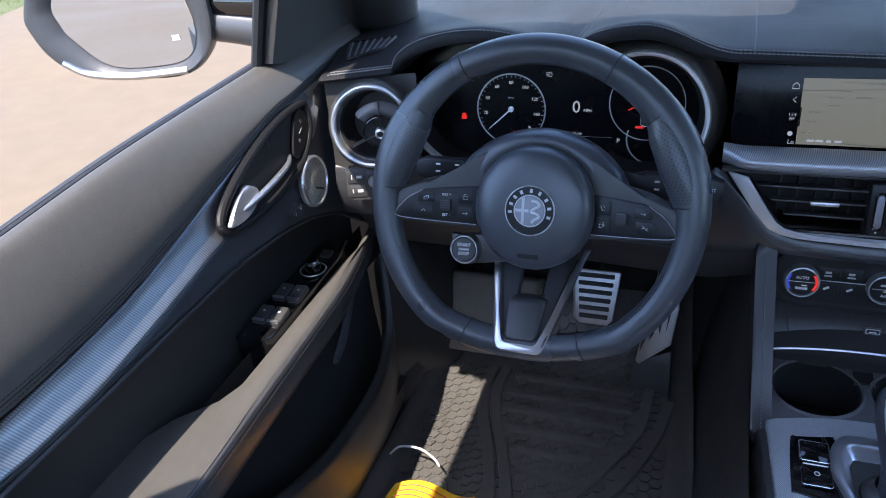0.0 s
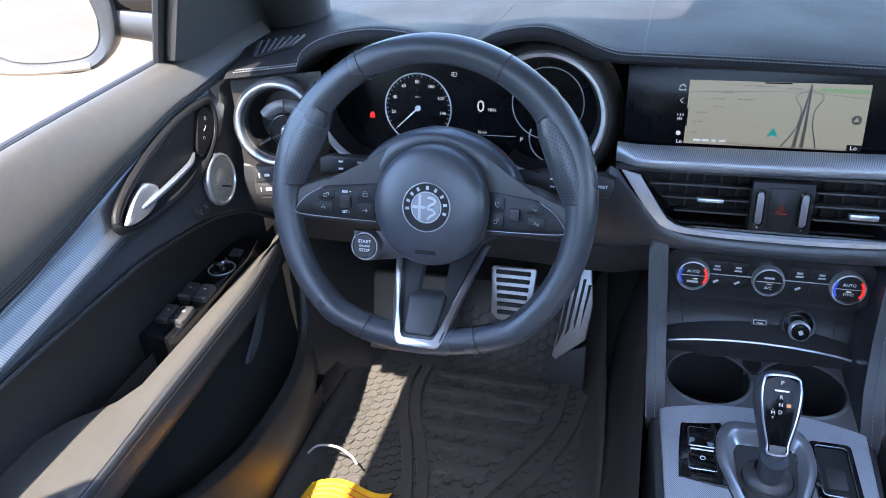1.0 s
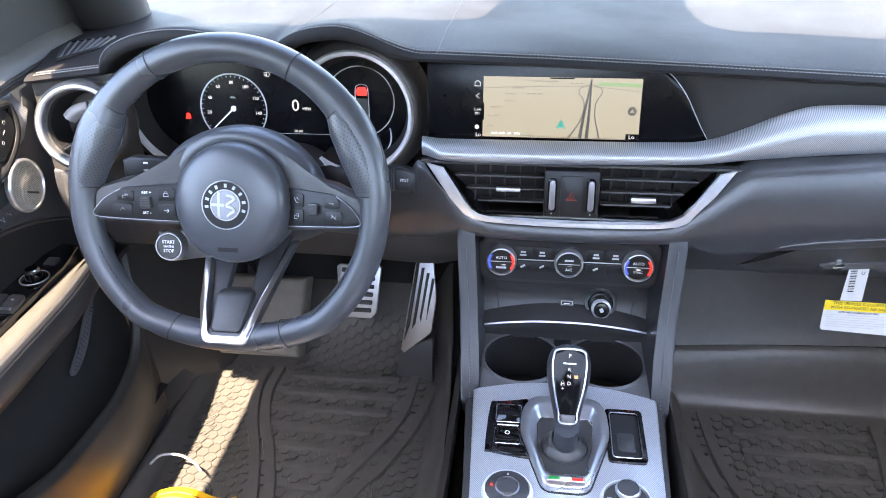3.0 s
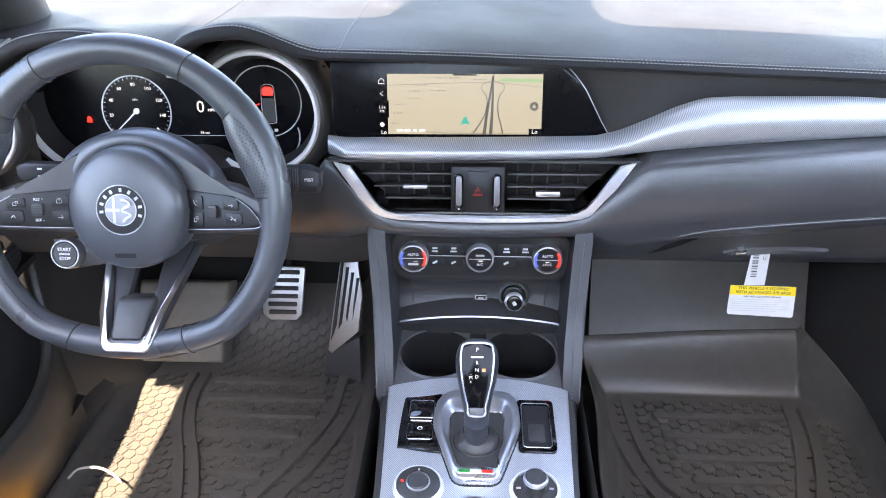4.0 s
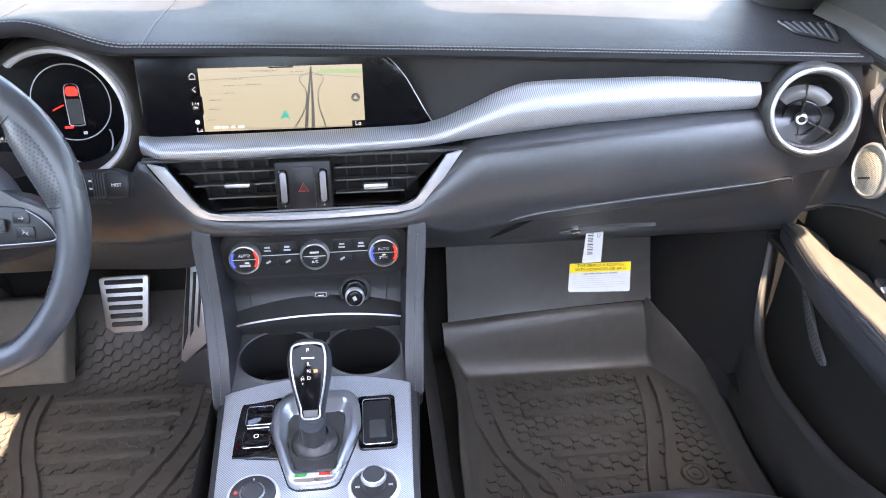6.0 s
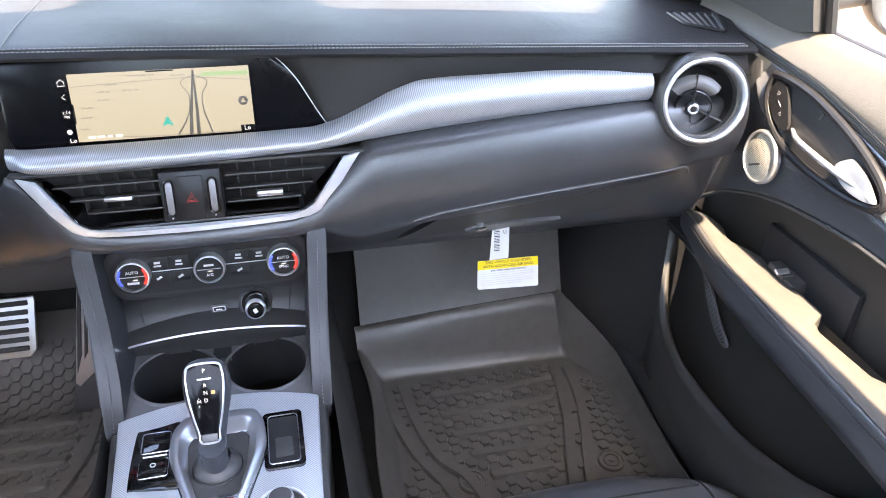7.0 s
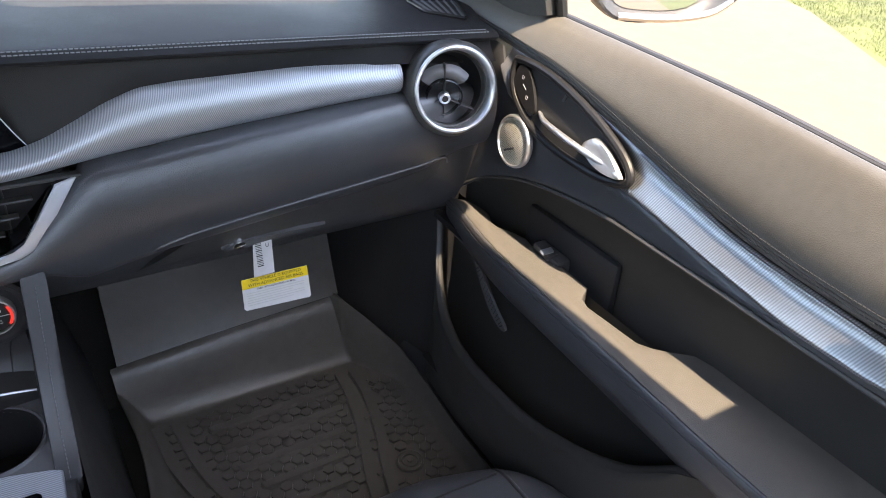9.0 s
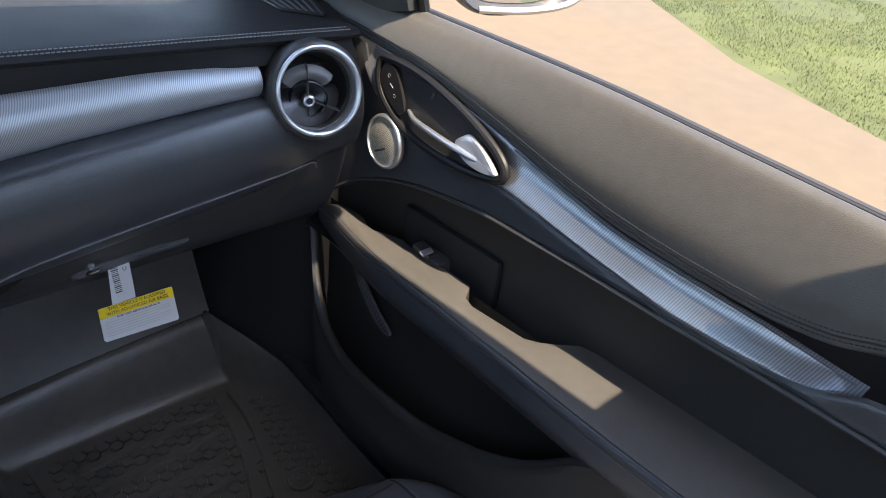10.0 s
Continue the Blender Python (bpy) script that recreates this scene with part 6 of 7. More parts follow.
def door(s):
    side = "driver" if s < 0 else "passenger"
    d = thing("door_1" if s < 0 else "door_2", "closed black leather " + side + " door panel with silver trim strip", "door", kind="structure", at=(s * 0.8, -0.3, 0.5))
    Y = list(np.linspace(-0.80, 0.22, 76))

    def P(x, y, z):
        return (s * x, y, z)
    # leather upper pad
    rows = []
    for y in Y:
        zb, zs = smooth(y, BELT), smooth(y, STITCH)
        c = [(0.806, zb - 0.006), (0.804, zb + 0.001), (0.798, zb + 0.001), (0.790, zb - 0.004), (0.7815, zb - (zb - zs) * 0.18), (0.770, zb - (zb - zs) * 0.45), (0.7635, zb - (zb - zs) * 0.68), (0.7635, zs + 0.015), (0.7655, zs + 0.005), (0.769, zs - 0.002), (0.777, zs - 0.007)]
        rows.append([P(x, y, z) for x, z in spline(c, 3)])
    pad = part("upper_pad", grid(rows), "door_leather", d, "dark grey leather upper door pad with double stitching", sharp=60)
    sb = bmesh.new()
    for dz, x in ((0.0050, 0.7652), (0.0150, 0.7630)):
        stitches([P(x, y, smooth(y, STITCH) + dz) for y in Y], sb, 0.0032, 0.0014, 0.0006)
    part("stitching", sb, "dark_thread", pad)
    part("seam", tube([P(0.7645, y, smooth(y, STITCH) + 0.010) for y in Y], 0.0012, 6), "dark", pad, "dark folded seam")
    # window seal, mirror sail and frame
    seal = part("window_seal", tube([P(0.808, y, smooth(y, BELT) - 0.001) for y in Y if y < 0.02], 0.0035, 8), "dark", d, "black rubber window seal")
    part("seal_lip", tube([P(0.818, y, smooth(y, BELT) - 0.003) for y in Y if y < 0.02], 0.005, 8), "plastic", seal)
    part("outer_skin", grid([[P(x, y, z) for x, z in ((0.832, smooth(y, BELT) - 0.006), (0.87, 1.12), (0.915, 1.0), (0.925, 0.75), (0.9, 0.5))] for y in (-0.82, -0.4, 0.0, 0.1)]), "mirror_grey", d, "dark grey outer door skin", sharp=60)
    sail = [(-0.024, 1.197), (0.04, 1.180), (0.075, 1.179), (0.10, 1.184), (0.148, 1.187), (0.19, 1.165), (0.30, 1.155), (0.34, 1.18), (0.2, 1.33), (0.06, 1.44), (-0.03, 1.52), (-0.06, 1.54), (-0.045, 1.40), (-0.03, 1.28)]
    b = slab(sail if s > 0 else sail[::-1], 0.02, Matrix(((0, 0, s, s * 0.782), (1, 0, 0, 0), (0, 1, 0, 0), (0, 0, 0, 1))), 0.008, 3)
    for v in b.verts:
        v.co.x -= s * max(0.0, v.co.z - 1.2) * 0.38
    part("mirror_sail", b, "soft_plastic", d, "black inner mirror cover", sharp=50)
    part("window_frame", tube([P(0.806, -0.028, 1.19), P(0.776, -0.036, 1.28), P(0.71, -0.052, 1.44), P(0.66, -0.065, 1.545)], 0.008, 8), "dark", d)
    # unseen bar, broadened towards the front to keep sun off the dash ends
    part("window_header", tube([P(0.672, -0.03, 1.54), P(0.676, -0.1, 1.552), P(0.678, -0.2, 1.558), P(0.678, -0.29, 1.56)], [0.03, 0.046, 0.044, 0.03], 10), "dark", d, "unseen upper window frame, sized to shade the dash ends")
    # ribbed silver trim strip
    rows = []
    for y in np.linspace(-0.664, 0.025, 60):
        zt, zb = smooth(y, TRIM_TOP), smooth(y, TRIM_LOW)
        c = [(0.774, zt), (0.7705, zt - 0.002), (0.7685, zt + (zb - zt) * 0.25), (0.7625, zt + (zb - zt) * 0.5), (0.7560, zt + (zb - zt) * 0.78), (0.7535, zb + 0.003), (0.757, zb)]
        rows.append([P(x, y, z) for x, z in spline(c, 2)])
    part("trim_strip", grid(rows), "weave_door", d, "silver-grey ribbed trim strip", sharp=60)
    for tab, x, dz in ((TRIM_TOP, 0.7685, -0.002), (TRIM_LOW, 0.7545, 0.002)):
        part("trim_edge", tube([P(x, y, smooth(y, tab) + dz) for y in np.linspace(-0.655, -0.24, 34)], 0.0008, 5), "dark_chrome", d, "thin bright edge of the trim")
    # leather strip below the trim with a rolled lower edge
    rows = []
    for y in list(np.linspace(-0.80, 0.135, 64)):
        zt = smooth(y, TRIM_LOW) - 0.001 if y < 0.03 else smooth(y, STITCH) - 0.004
        if y < -0.6:
            zt = smooth(y, [(-0.80, 1.05), (-0.67, 1.037), (-0.64, 1.0245), (-0.6, 1.0152)])
        zc = smooth(y, CURVE)
        inn = smooth(y, [(-0.25, 0.0), (-0.06, 1.0), (0.06, 0.5), (0.14, 0.2)]) * 0.004
        c = [(0.762, zt), (0.758 - inn * 0.6, zt - 0.006), (0.757 - inn, zt + (zc - zt) * 0.5), (0.757 - inn * 0.6, zc + 0.008), (0.760, zc + 0.001), (0.768, zc - 0.002), (0.79, zc + 0.002)]
        rows.append([P(x, y, z) for x, z in spline(c, 3)])
    part("middle_strip", grid(rows), "leather", d, "black grained strip below the trim", sharp=60)
    # dark insert behind the armrest
    rows = [[P(0.788, y, smooth(y, CURVE) + 0.002), P(0.792, y, 0.90), P(0.792, y, 0.80), P(0.775, y, 0.79)] for y in np.linspace(-0.80, 0.13, 40)]
    part("insert_panel", grid(rows), "door_plastic", d, sharp=60)
    part("edge_bead", tube([P(0.757, y, smooth(y, CURVE) - 0.0005) for y in np.linspace(-0.80, 0.13, 50)], 0.003, 6), "plastic", d)
    # armrest
    wall = ARM_WALL_R if s > 0 else ARM_WALL_L
    rows, rolls = [], []
    for y in sorted(set(list(np.linspace(-0.80, 0.118, 80)) + [a for a, _ in wall])):
        if y < -0.801 or y > 0.119:
            continue
        xi, xw = smooth(y, ARM_IN), interp(y, wall)
        xw = max(xw, xi + 0.004)
        zt = smooth(y, [(-0.8, 0.892), (-0.45, 0.888), (-0.2, 0.886), (0.05, 0.884), (0.118, 0.872)])
        c = [(xw + 0.002, zt - 0.05), (xw, zt - 0.006), (xw - 0.004, zt), ((xi + xw) / 2, zt + 0.002), (xi + 0.0095, zt - 0.001), (xi + 0.007, zt - 0.0035)]
        roll = [(xi + 0.007, zt - 0.0035), (xi + 0.0035, zt - 0.0035), (xi + 0.0005, zt - 0.010), (xi + 0.002, zt - 0.018)]
        low = [(xi + 0.002, zt - 0.022), (xi + 0.004, zt - 0.045), (xi + 0.02, zt - 0.075), (xi + 0.05, zt - 0.10)]
        rows.append([P(x, y, z) for x, z in spline(c, 3)])
        rolls.append([P(x, y, z) for x, z in spline(roll, 3) + low])
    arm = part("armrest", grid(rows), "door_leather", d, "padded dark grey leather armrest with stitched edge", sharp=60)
    part("edge_roll", grid(rolls), "leather", arm, "black leather roll along the armrest edge", sharp=60)
    sb = bmesh.new()
    for dx, dz in ((0.0025, -0.0045), (0.0002, -0.0135)):
        stitches([P(smooth(y, ARM_IN) + dx, y, smooth(y, [(-0.8, 0.892), (-0.45, 0.888), (-0.2, 0.886), (0.05, 0.884), (0.118, 0.872)]) + dz) for y in np.linspace(-0.80, 0.11, 60)], sb, 0.0034, 0.0014, 0.0006)
    part("stitching", sb, "dark_thread", arm)
    # grip pocket behind the armrest front; its near-black floor stands in for shade
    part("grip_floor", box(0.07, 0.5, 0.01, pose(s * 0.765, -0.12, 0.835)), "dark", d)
    # lower panel with its map pocket
    rows = []
    for y in np.linspace(-0.80, 0.125, 50):
        zl = smooth(y, LIP)
        inx = smooth(y, [(-0.8, 0.70), (-0.3, 0.693), (-0.05, 0.690), (0.06, 0.705), (0.125, 0.735)])
        low = smooth(y, [(-0.8, 0.46), (0.0, 0.46), (0.125, 0.48)])
        c = [(inx + 0.022, zl - 0.03), (inx + 0.014, zl - 0.003), (inx + 0.008, zl + 0.003), (inx, zl - 0.004), (inx - 0.002, zl - 0.02), (inx + 0.006, zl + (low - zl) * 0.5), (0.735, low), (0.77, low - 0.01)]
        rows.append([P(x, y, z) for x, z in spline(c, 3)])
    part("lower_panel", grid(rows), "door_plastic", d, "black plastic lower door with map pocket", sharp=60)
    part("pocket_back", grid([[P(0.77, y, 0.87), P(0.768, y, 0.7), P(0.755, y, 0.55), P(0.72, y, 0.54)] for y in np.linspace(-0.80, 0.12, 20)]), "door_plastic", d, sharp=60)
    # near-black puts shade into the cap where sun would draw bright slits
    part("front_cap", grid([[P(x, 0.118 + 0.012 * k, z) for x, z in ((0.735 + 0.01 * k, 0.46), (0.738 + 0.01 * k, 0.7), (0.745 + 0.01 * k, 0.875), (0.752 + 0.01 * k, 0.99), (0.766, 1.15))] for k in (0, 1)] + [[P(x, 0.145, z) for x, z in ((0.8, 0.46), (0.8, 0.7), (0.8, 0.875), (0.8, 0.99), (0.8, 1.15))]]), "dark", d, sharp=60)
    # perforated woofer strip in the pocket
    lens = spline([(0.034, 0.792), (0.014, 0.787), (-0.009, 0.766), (-0.033, 0.743), (-0.064, 0.722), (-0.058, 0.712), (-0.030, 0.722), (0.0, 0.748)], 3, True)
    b = slab(lens if s > 0 else lens[::-1], 0.005, Matrix(((0, 0, -s, s * 0.757), (1, 0, 0, 0), (0, 1, 0, 0), (0, 0, 0, 1))), 0.001, 1)
    sg = part("speaker_strip", b, "tray_plastic", d, "perforated woofer grille strip")
    hole = finish("hole", lathe([(0.0, 0.0006), (0.0014, 0.0)], None, 6), "dark")
    for k in range(16):
        for q in (-1, 0, 1):
            u = k / 15
            yy = smooth(u, [(0.0, 0.022), (0.5, -0.016), (1.0, -0.055)]) + q * 0.0022
            zz = smooth(u, [(0.0, 0.784), (0.5, 0.750), (1.0, 0.7195)]) - q * 0.0034 * math.sin(math.pi * (0.12 + 0.76 * u)) * 1.6
            ho = new("hole", hole)
            attach(ho, sg)
            ho.matrix_basis = facing(P(0.7517, yy, zz), (-s, 0, 0))
    # tweeter
    tm = facing(P(0.7465, -0.036, 1.031), (-s * 0.99, 0.03, 0.06)) @ Matrix.Scale(1.0, 4)
    tw = part("tweeter", lathe([(0.0372, -0.003), (0.0375, 0.002), (0.0363, 0.005), (0.0338, 0.0055), (0.0325, 0.003)], tm, 48), "satin", d, "round tweeter with a silver ring", sharp=60)
    part("grille", lathe([(0.0, 0.0065), (0.018, 0.0055), (0.033, 0.0032)], tm, 40), "mesh_metal", tw, "pale perforated metal grille")
    b = bmesh.new()
    for i in range(-11, 12):
        for j in range(-13, 14):
            x, y = i * 0.0028 + (0.0014 if j % 2 else 0), j * 0.0025
            if math.hypot(x, y) < 0.0305:
                lathe([(0, 0.0002), (0.0007, 0.0)], tm @ pose(x, y, 0.0066 - 3.4 * (x * x + y * y)), 5, b)
    part("perforation", b, "dark", tw)
    part("mark", box(0.024, 0.003, 0.0006, tm @ pose(s * -0.002, -0.012, 0.0066, 0, 0, s * 28)), "ink", tw)
    # handle recess, its shaded depth painted as a flat face, with lock buttons and lever
    rec = [(0.0, 1.130), (-0.008, 1.136), (-0.05, 1.137), (-0.1, 1.131), (-0.17, 1.113), (-0.225, 1.091), (-0.247, 1.073), (-0.240, 1.060), (-0.195, 1.051), (-0.12, 1.052), (-0.06, 1.063), (-0.02, 1.085), (-0.002, 1.108)]
    loop = spline(rec, 4, True)

    def xr(z):
        return 0.7495 + (z - 1.055) * 0.17
    hr = part("handle_rim", tube([P(xr(z) - 0.001, y, z) for y, z in loop], 0.0058, 10, True), "switch", d, "black oval door handle recess")
    # uncut near-black face; the colour alone gives the recess its shade
    b = bmesh.new()
    f = [b.verts.new(P(xr(z) + 0.001, y, z)) for y, z in loop]
    b.faces.new(f)
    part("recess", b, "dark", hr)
    lock = spline([(-0.012, 1.128), (-0.035, 1.128), (-0.062, 1.092), (-0.062, 1.080), (-0.040, 1.083), (-0.012, 1.104)], 4, True)
    b = bmesh.new()
    lo = [b.verts.new(P(xr(z) - 0.0005, y, z)) for y, z in lock]
    hi = [b.verts.new(P(xr(z) - 0.005, y, z)) for y, z in lock]
    b.faces.new(hi)
    for i in range(len(lock)):
        b.faces.new((lo[i], lo[(i + 1) % len(lock)], hi[(i + 1) % len(lock)], hi[i]))
    lk = part("lock_buttons", b, "switch", hr)
    for y, z in ((-0.026, 1.118), (-0.043, 1.096)):
        part("symbol", tube([P(xr(z) - 0.0055, y + a, z + c) for a, c in rounded(0.004, 0.005, 0.0018, 2)], 0.0002, 4, True), "print", lk)
    part("divider", box(0.0004, 0.009, 0.0006, pose(s * (xr(1.107) - 0.0055), -0.034, 1.107, 35)), "print", lk)
    part("inner_web", box(0.004, 0.004, 0.05, pose(s * 0.762, -0.098, 1.098, 25)), "plastic", hr)
    hp = spline([(0.756, -0.068, 1.084), (0.747, -0.09, 1.081), (0.7425, -0.13, 1.0785), (0.742, -0.17, 1.0755), (0.744, -0.2, 1.073), (0.748, -0.22, 1.071)], 5)
    rad = [0.0026 + 0.0018 * math.sin(math.pi * min(1.0, i / (len(hp) - 1) * 1.05)) for i in range(len(hp))]
    part("handle_lever", tube([P(*p) for p in hp], rad, 10, flat=1.0), "satin", d, "satin silver door handle lever", sharp=60)
    pal = spline([(-0.166, 1.080), (-0.176, 1.0915), (-0.188, 1.0945), (-0.212, 1.087), (-0.236, 1.0725), (-0.240, 1.066), (-0.215, 1.0625), (-0.185, 1.067)], 4, True)
    cy, cz = sum(p[0] for p in pal) / len(pal), sum(p[1] for p in pal) / len(pal)
    rings = []
    for k, h in ((1.0, 0.002), (0.985, 0.006), (0.93, 0.0078), (0.6, 0.0085), (0.25, 0.0088), (0.02, 0.0088)):
        rings.append([P(xr(cz + (z - cz) * k) - h - 0.004 * (1.095 - z) / 0.035 * k, cy + (y - cy) * k, cz + (z - cz) * k) for y, z in pal])
    b = grid(rings, closed=True)
    part("handle_palm", b, "satin", d, "broad satin silver end of the handle", sharp=50)
    if s < 0:
        # memory buttons, switch pack with window switches and mirror knob
        mm = facing(P(0.7505, -0.079, 1.010), (-s * 0.97, -0.1, 0.2))
        mp = part("memory_plate", slab(rounded(0.05, 0.02, 0.004), 0.003, mm @ pose(0, 0, -0.001, 0, 0, 14), 0.001), "plastic", d, "black seat memory switch plate")
        for k in (-1, 0, 1):
            part("symbol", tube([tuple(mm @ pose(0, 0, 0, 0, 0, 14) @ Vector((k * 0.014 + a, c, 0.0024))) for a, c in ((-0.003, 0.003), (0.0, -0.004), (0.0025, 0.003))], 0.0005, 4), "print", mp)
        pack = part("switch_pack", slab([(0.03, -0.746), (-0.03, -0.736), (-0.225, -0.733), (-0.235, -0.74), (-0.235, -0.785), (0.0, -0.785), (0.035, -0.775)], 0.055, Matrix(((0, 1, 0, 0), (1, 0, 0, 0), (0, 0, 1, 0.842), (0, 0, 0, 1))), 0.003, 2), "gloss", d, "gloss black switch pack with window switches")
        for j, yc in enumerate((-0.135, -0.190)):
            for i, xc in enumerate((-0.745, -0.768)):
                part("window_switch", box(0.020, 0.034, 0.010, pose(xc, yc, 0.900, 8), 0.003, 2), "plastic", pack)
                part("switch_tip", box(0.018, 0.004, 0.002, pose(xc, yc - 0.0145, 0.9035, 22), 0.0006, 1), "spoke_metal", pack)
                part("symbol", box(0.004, 0.003, 0.0004, pose(xc, yc + 0.004, 0.9057, 8)), "print", pack)
        km2 = pose(-0.757, -0.066, 0.898)
        part("mirror_knob", lathe([(0, 0.016), (0.008, 0.0155), (0.0105, 0.013), (0.0108, 0.008), (0.013, 0.0)], km2, 28), "gloss", pack, "round mirror adjusting knob")
        part("knob_ring", lathe([(0.0185, 0.0), (0.0195, 0.0012), (0.0205, 0.0)], km2, 36), "satin", pack)
        part("knob_cap", lathe([(0.0085, 0.0158), (0.0105, 0.0142), (0.0112, 0.011)], km2, 28), "chrome", pack)
        part("small_switch", box(0.018, 0.018, 0.006, pose(-0.757, -0.022, 0.898, 6), 0.002), "plastic", pack)
    else:
        pod = part("switch_pod", box(0.035, 0.06, 0.06, pose(0.776, -0.12, 0.862), 0.006, 2), "plastic", d, "black window switch pod in the grip recess")
        part("window_switch", box(0.02, 0.034, 0.010, pose(0.764, -0.115, 0.893, 10), 0.003, 2), "plastic", pod)
        part("switch_tip", box(0.02, 0.009, 0.004, pose(0.758, -0.124, 0.898, 20), 0.001, 1), "satin", pod)
        # raised near-black box in place of a real hollow, painting its shade
        part("grip_pocket_shade", box(0.014, 0.19, 0.085, pose(0.788, -0.140, 0.888), 0.006, 2), "dark", d, "near-black box that paints the shaded hollow behind the grip")
    return d


door(-1)
door(1)


# ---- outside mirrors ----
def wing_mirror(s):
    wmir = thing("wing_mirror", "dark grey wing mirror with clear reflecting glass", "wing mirror", "wing mirrors", at=(s * 1.06, 0.03, 1.21))
    m = facing((s * 1.06, 0.03, 1.21), (-s * 0.35, -0.93, 0.05))
    hs = [(-0.141, 0.058), (-0.14, 0.025), (-0.119, -0.015), (-0.076, -0.045), (0.001, -0.055), (0.082, -0.054), (0.124, -0.016), (0.133, 0.05), (0.119, 0.098), (0.013, 0.135), (-0.1, 0.118)]
    gs = [(-0.102, 0.063), (-0.098, 0.034), (-0.085, 0.01), (-0.037, -0.034), (0.05, -0.039), (0.087, -0.026), (0.101, 0.007), (0.095, 0.053), (0.084, 0.09), (0.008, 0.116), (-0.071, 0.104)]
    hs = [(-s * x, y) for x, y in hs]
    gs = [(-s * x, y) for x, y in gs]
    ho, go = spline(hs, 4, True), spline(gs, 4, True)
    rows = [[tuple(m @ Vector((x * k + (1 - k) * -s * -0.0, y * k + (1 - k) * 0.03, z))) for x, y in ho] for k, z in ((0.55, -0.11), (0.85, -0.08), (0.98, -0.035), (1.0, 0.0), (0.985, 0.012))]
    part("shell", grid(rows, closed=True), "mirror_grey", wmir, "dark grey mirror shell", sharp=60)
    rim = [[tuple(m @ Vector((x * 0.985, y * 0.985 + 0.0005, 0.012))) for x, y in ho], [tuple(m @ Vector((x * 0.95, y * 0.95 + 0.002, 0.014))) for x, y in ho], [tuple(m @ Vector((x * 1.06, y * 1.06 - 0.002, 0.004))) for x, y in go], [tuple(m @ Vector((x, y, -0.004))) for x, y in go]]
    part("rim", grid(rim, closed=True), "plastic", wmir, "dark inner rim", sharp=60)
    b = bmesh.new()
    f = [b.verts.new(m @ Vector((x, y, -0.001))) for x, y in go]
    b.faces.new(f)
    part("glass", b, "mirror", wmir, "clear mirror glass", sharp=60)
    part("chin", tube([tuple(m @ Vector((-s * x, y, 0.010))) for x, y in spline([(-0.105, -0.02), (-0.07, -0.041), (0.0, -0.050), (0.08, -0.048)], 4)], 0.006, 8), "spoke_metal", wmir)
    part("arm", tube(spline([(s * 0.83, 0.125, 1.205), (s * 0.87, 0.12, 1.208), (s * 0.91, 0.11, 1.215), (s * 0.95, 0.10, 1.22)], 5), [0.036 - 0.0006 * k for k in range(16)], 16, flat=1.0), "mirror_grey", wmir, "dark grey mirror arm", sharp=60)
    part("arm_top", tube(spline([(s * 0.83, 0.125, 1.25), (s * 0.88, 0.115, 1.25), (s * 0.95, 0.105, 1.255)], 5), 0.03, 12), "gloss", wmir, "gloss black upper mirror arm", sharp=60)
    part("symbol", box(0.012, 0.008, 0.0004, m @ pose(-s * 0.07, 0.0, 0.0)), "print", wmir)


wing_mirror(-1)
wing_mirror(1)

# ---- floor mats ----
def hexes(bm, cells, r, h, zf):
    for x, y in cells:
        z = zf(x, y)
        top = [bm.verts.new((x + r * 0.87 * math.cos(math.pi / 3 * k), y + r * 0.87 * math.sin(math.pi / 3 * k), zf(x + r * 0.87 * math.cos(math.pi / 3 * k), y + r * 0.87 * math.sin(math.pi / 3 * k)) + h)) for k in range(6)]
        low = [bm.verts.new((x + r * 0.90 * math.cos(math.pi / 3 * k), y + r * 0.90 * math.sin(math.pi / 3 * k), zf(x + r * 0.90 * math.cos(math.pi / 3 * k), y + r * 0.90 * math.sin(math.pi / 3 * k)) - 0.001)) for k in range(6)]
        bm.faces.new(top)
        for k in range(6):
            bm.faces.new((low[k], low[(k + 1) % 6], top[(k + 1) % 6], top[k]))


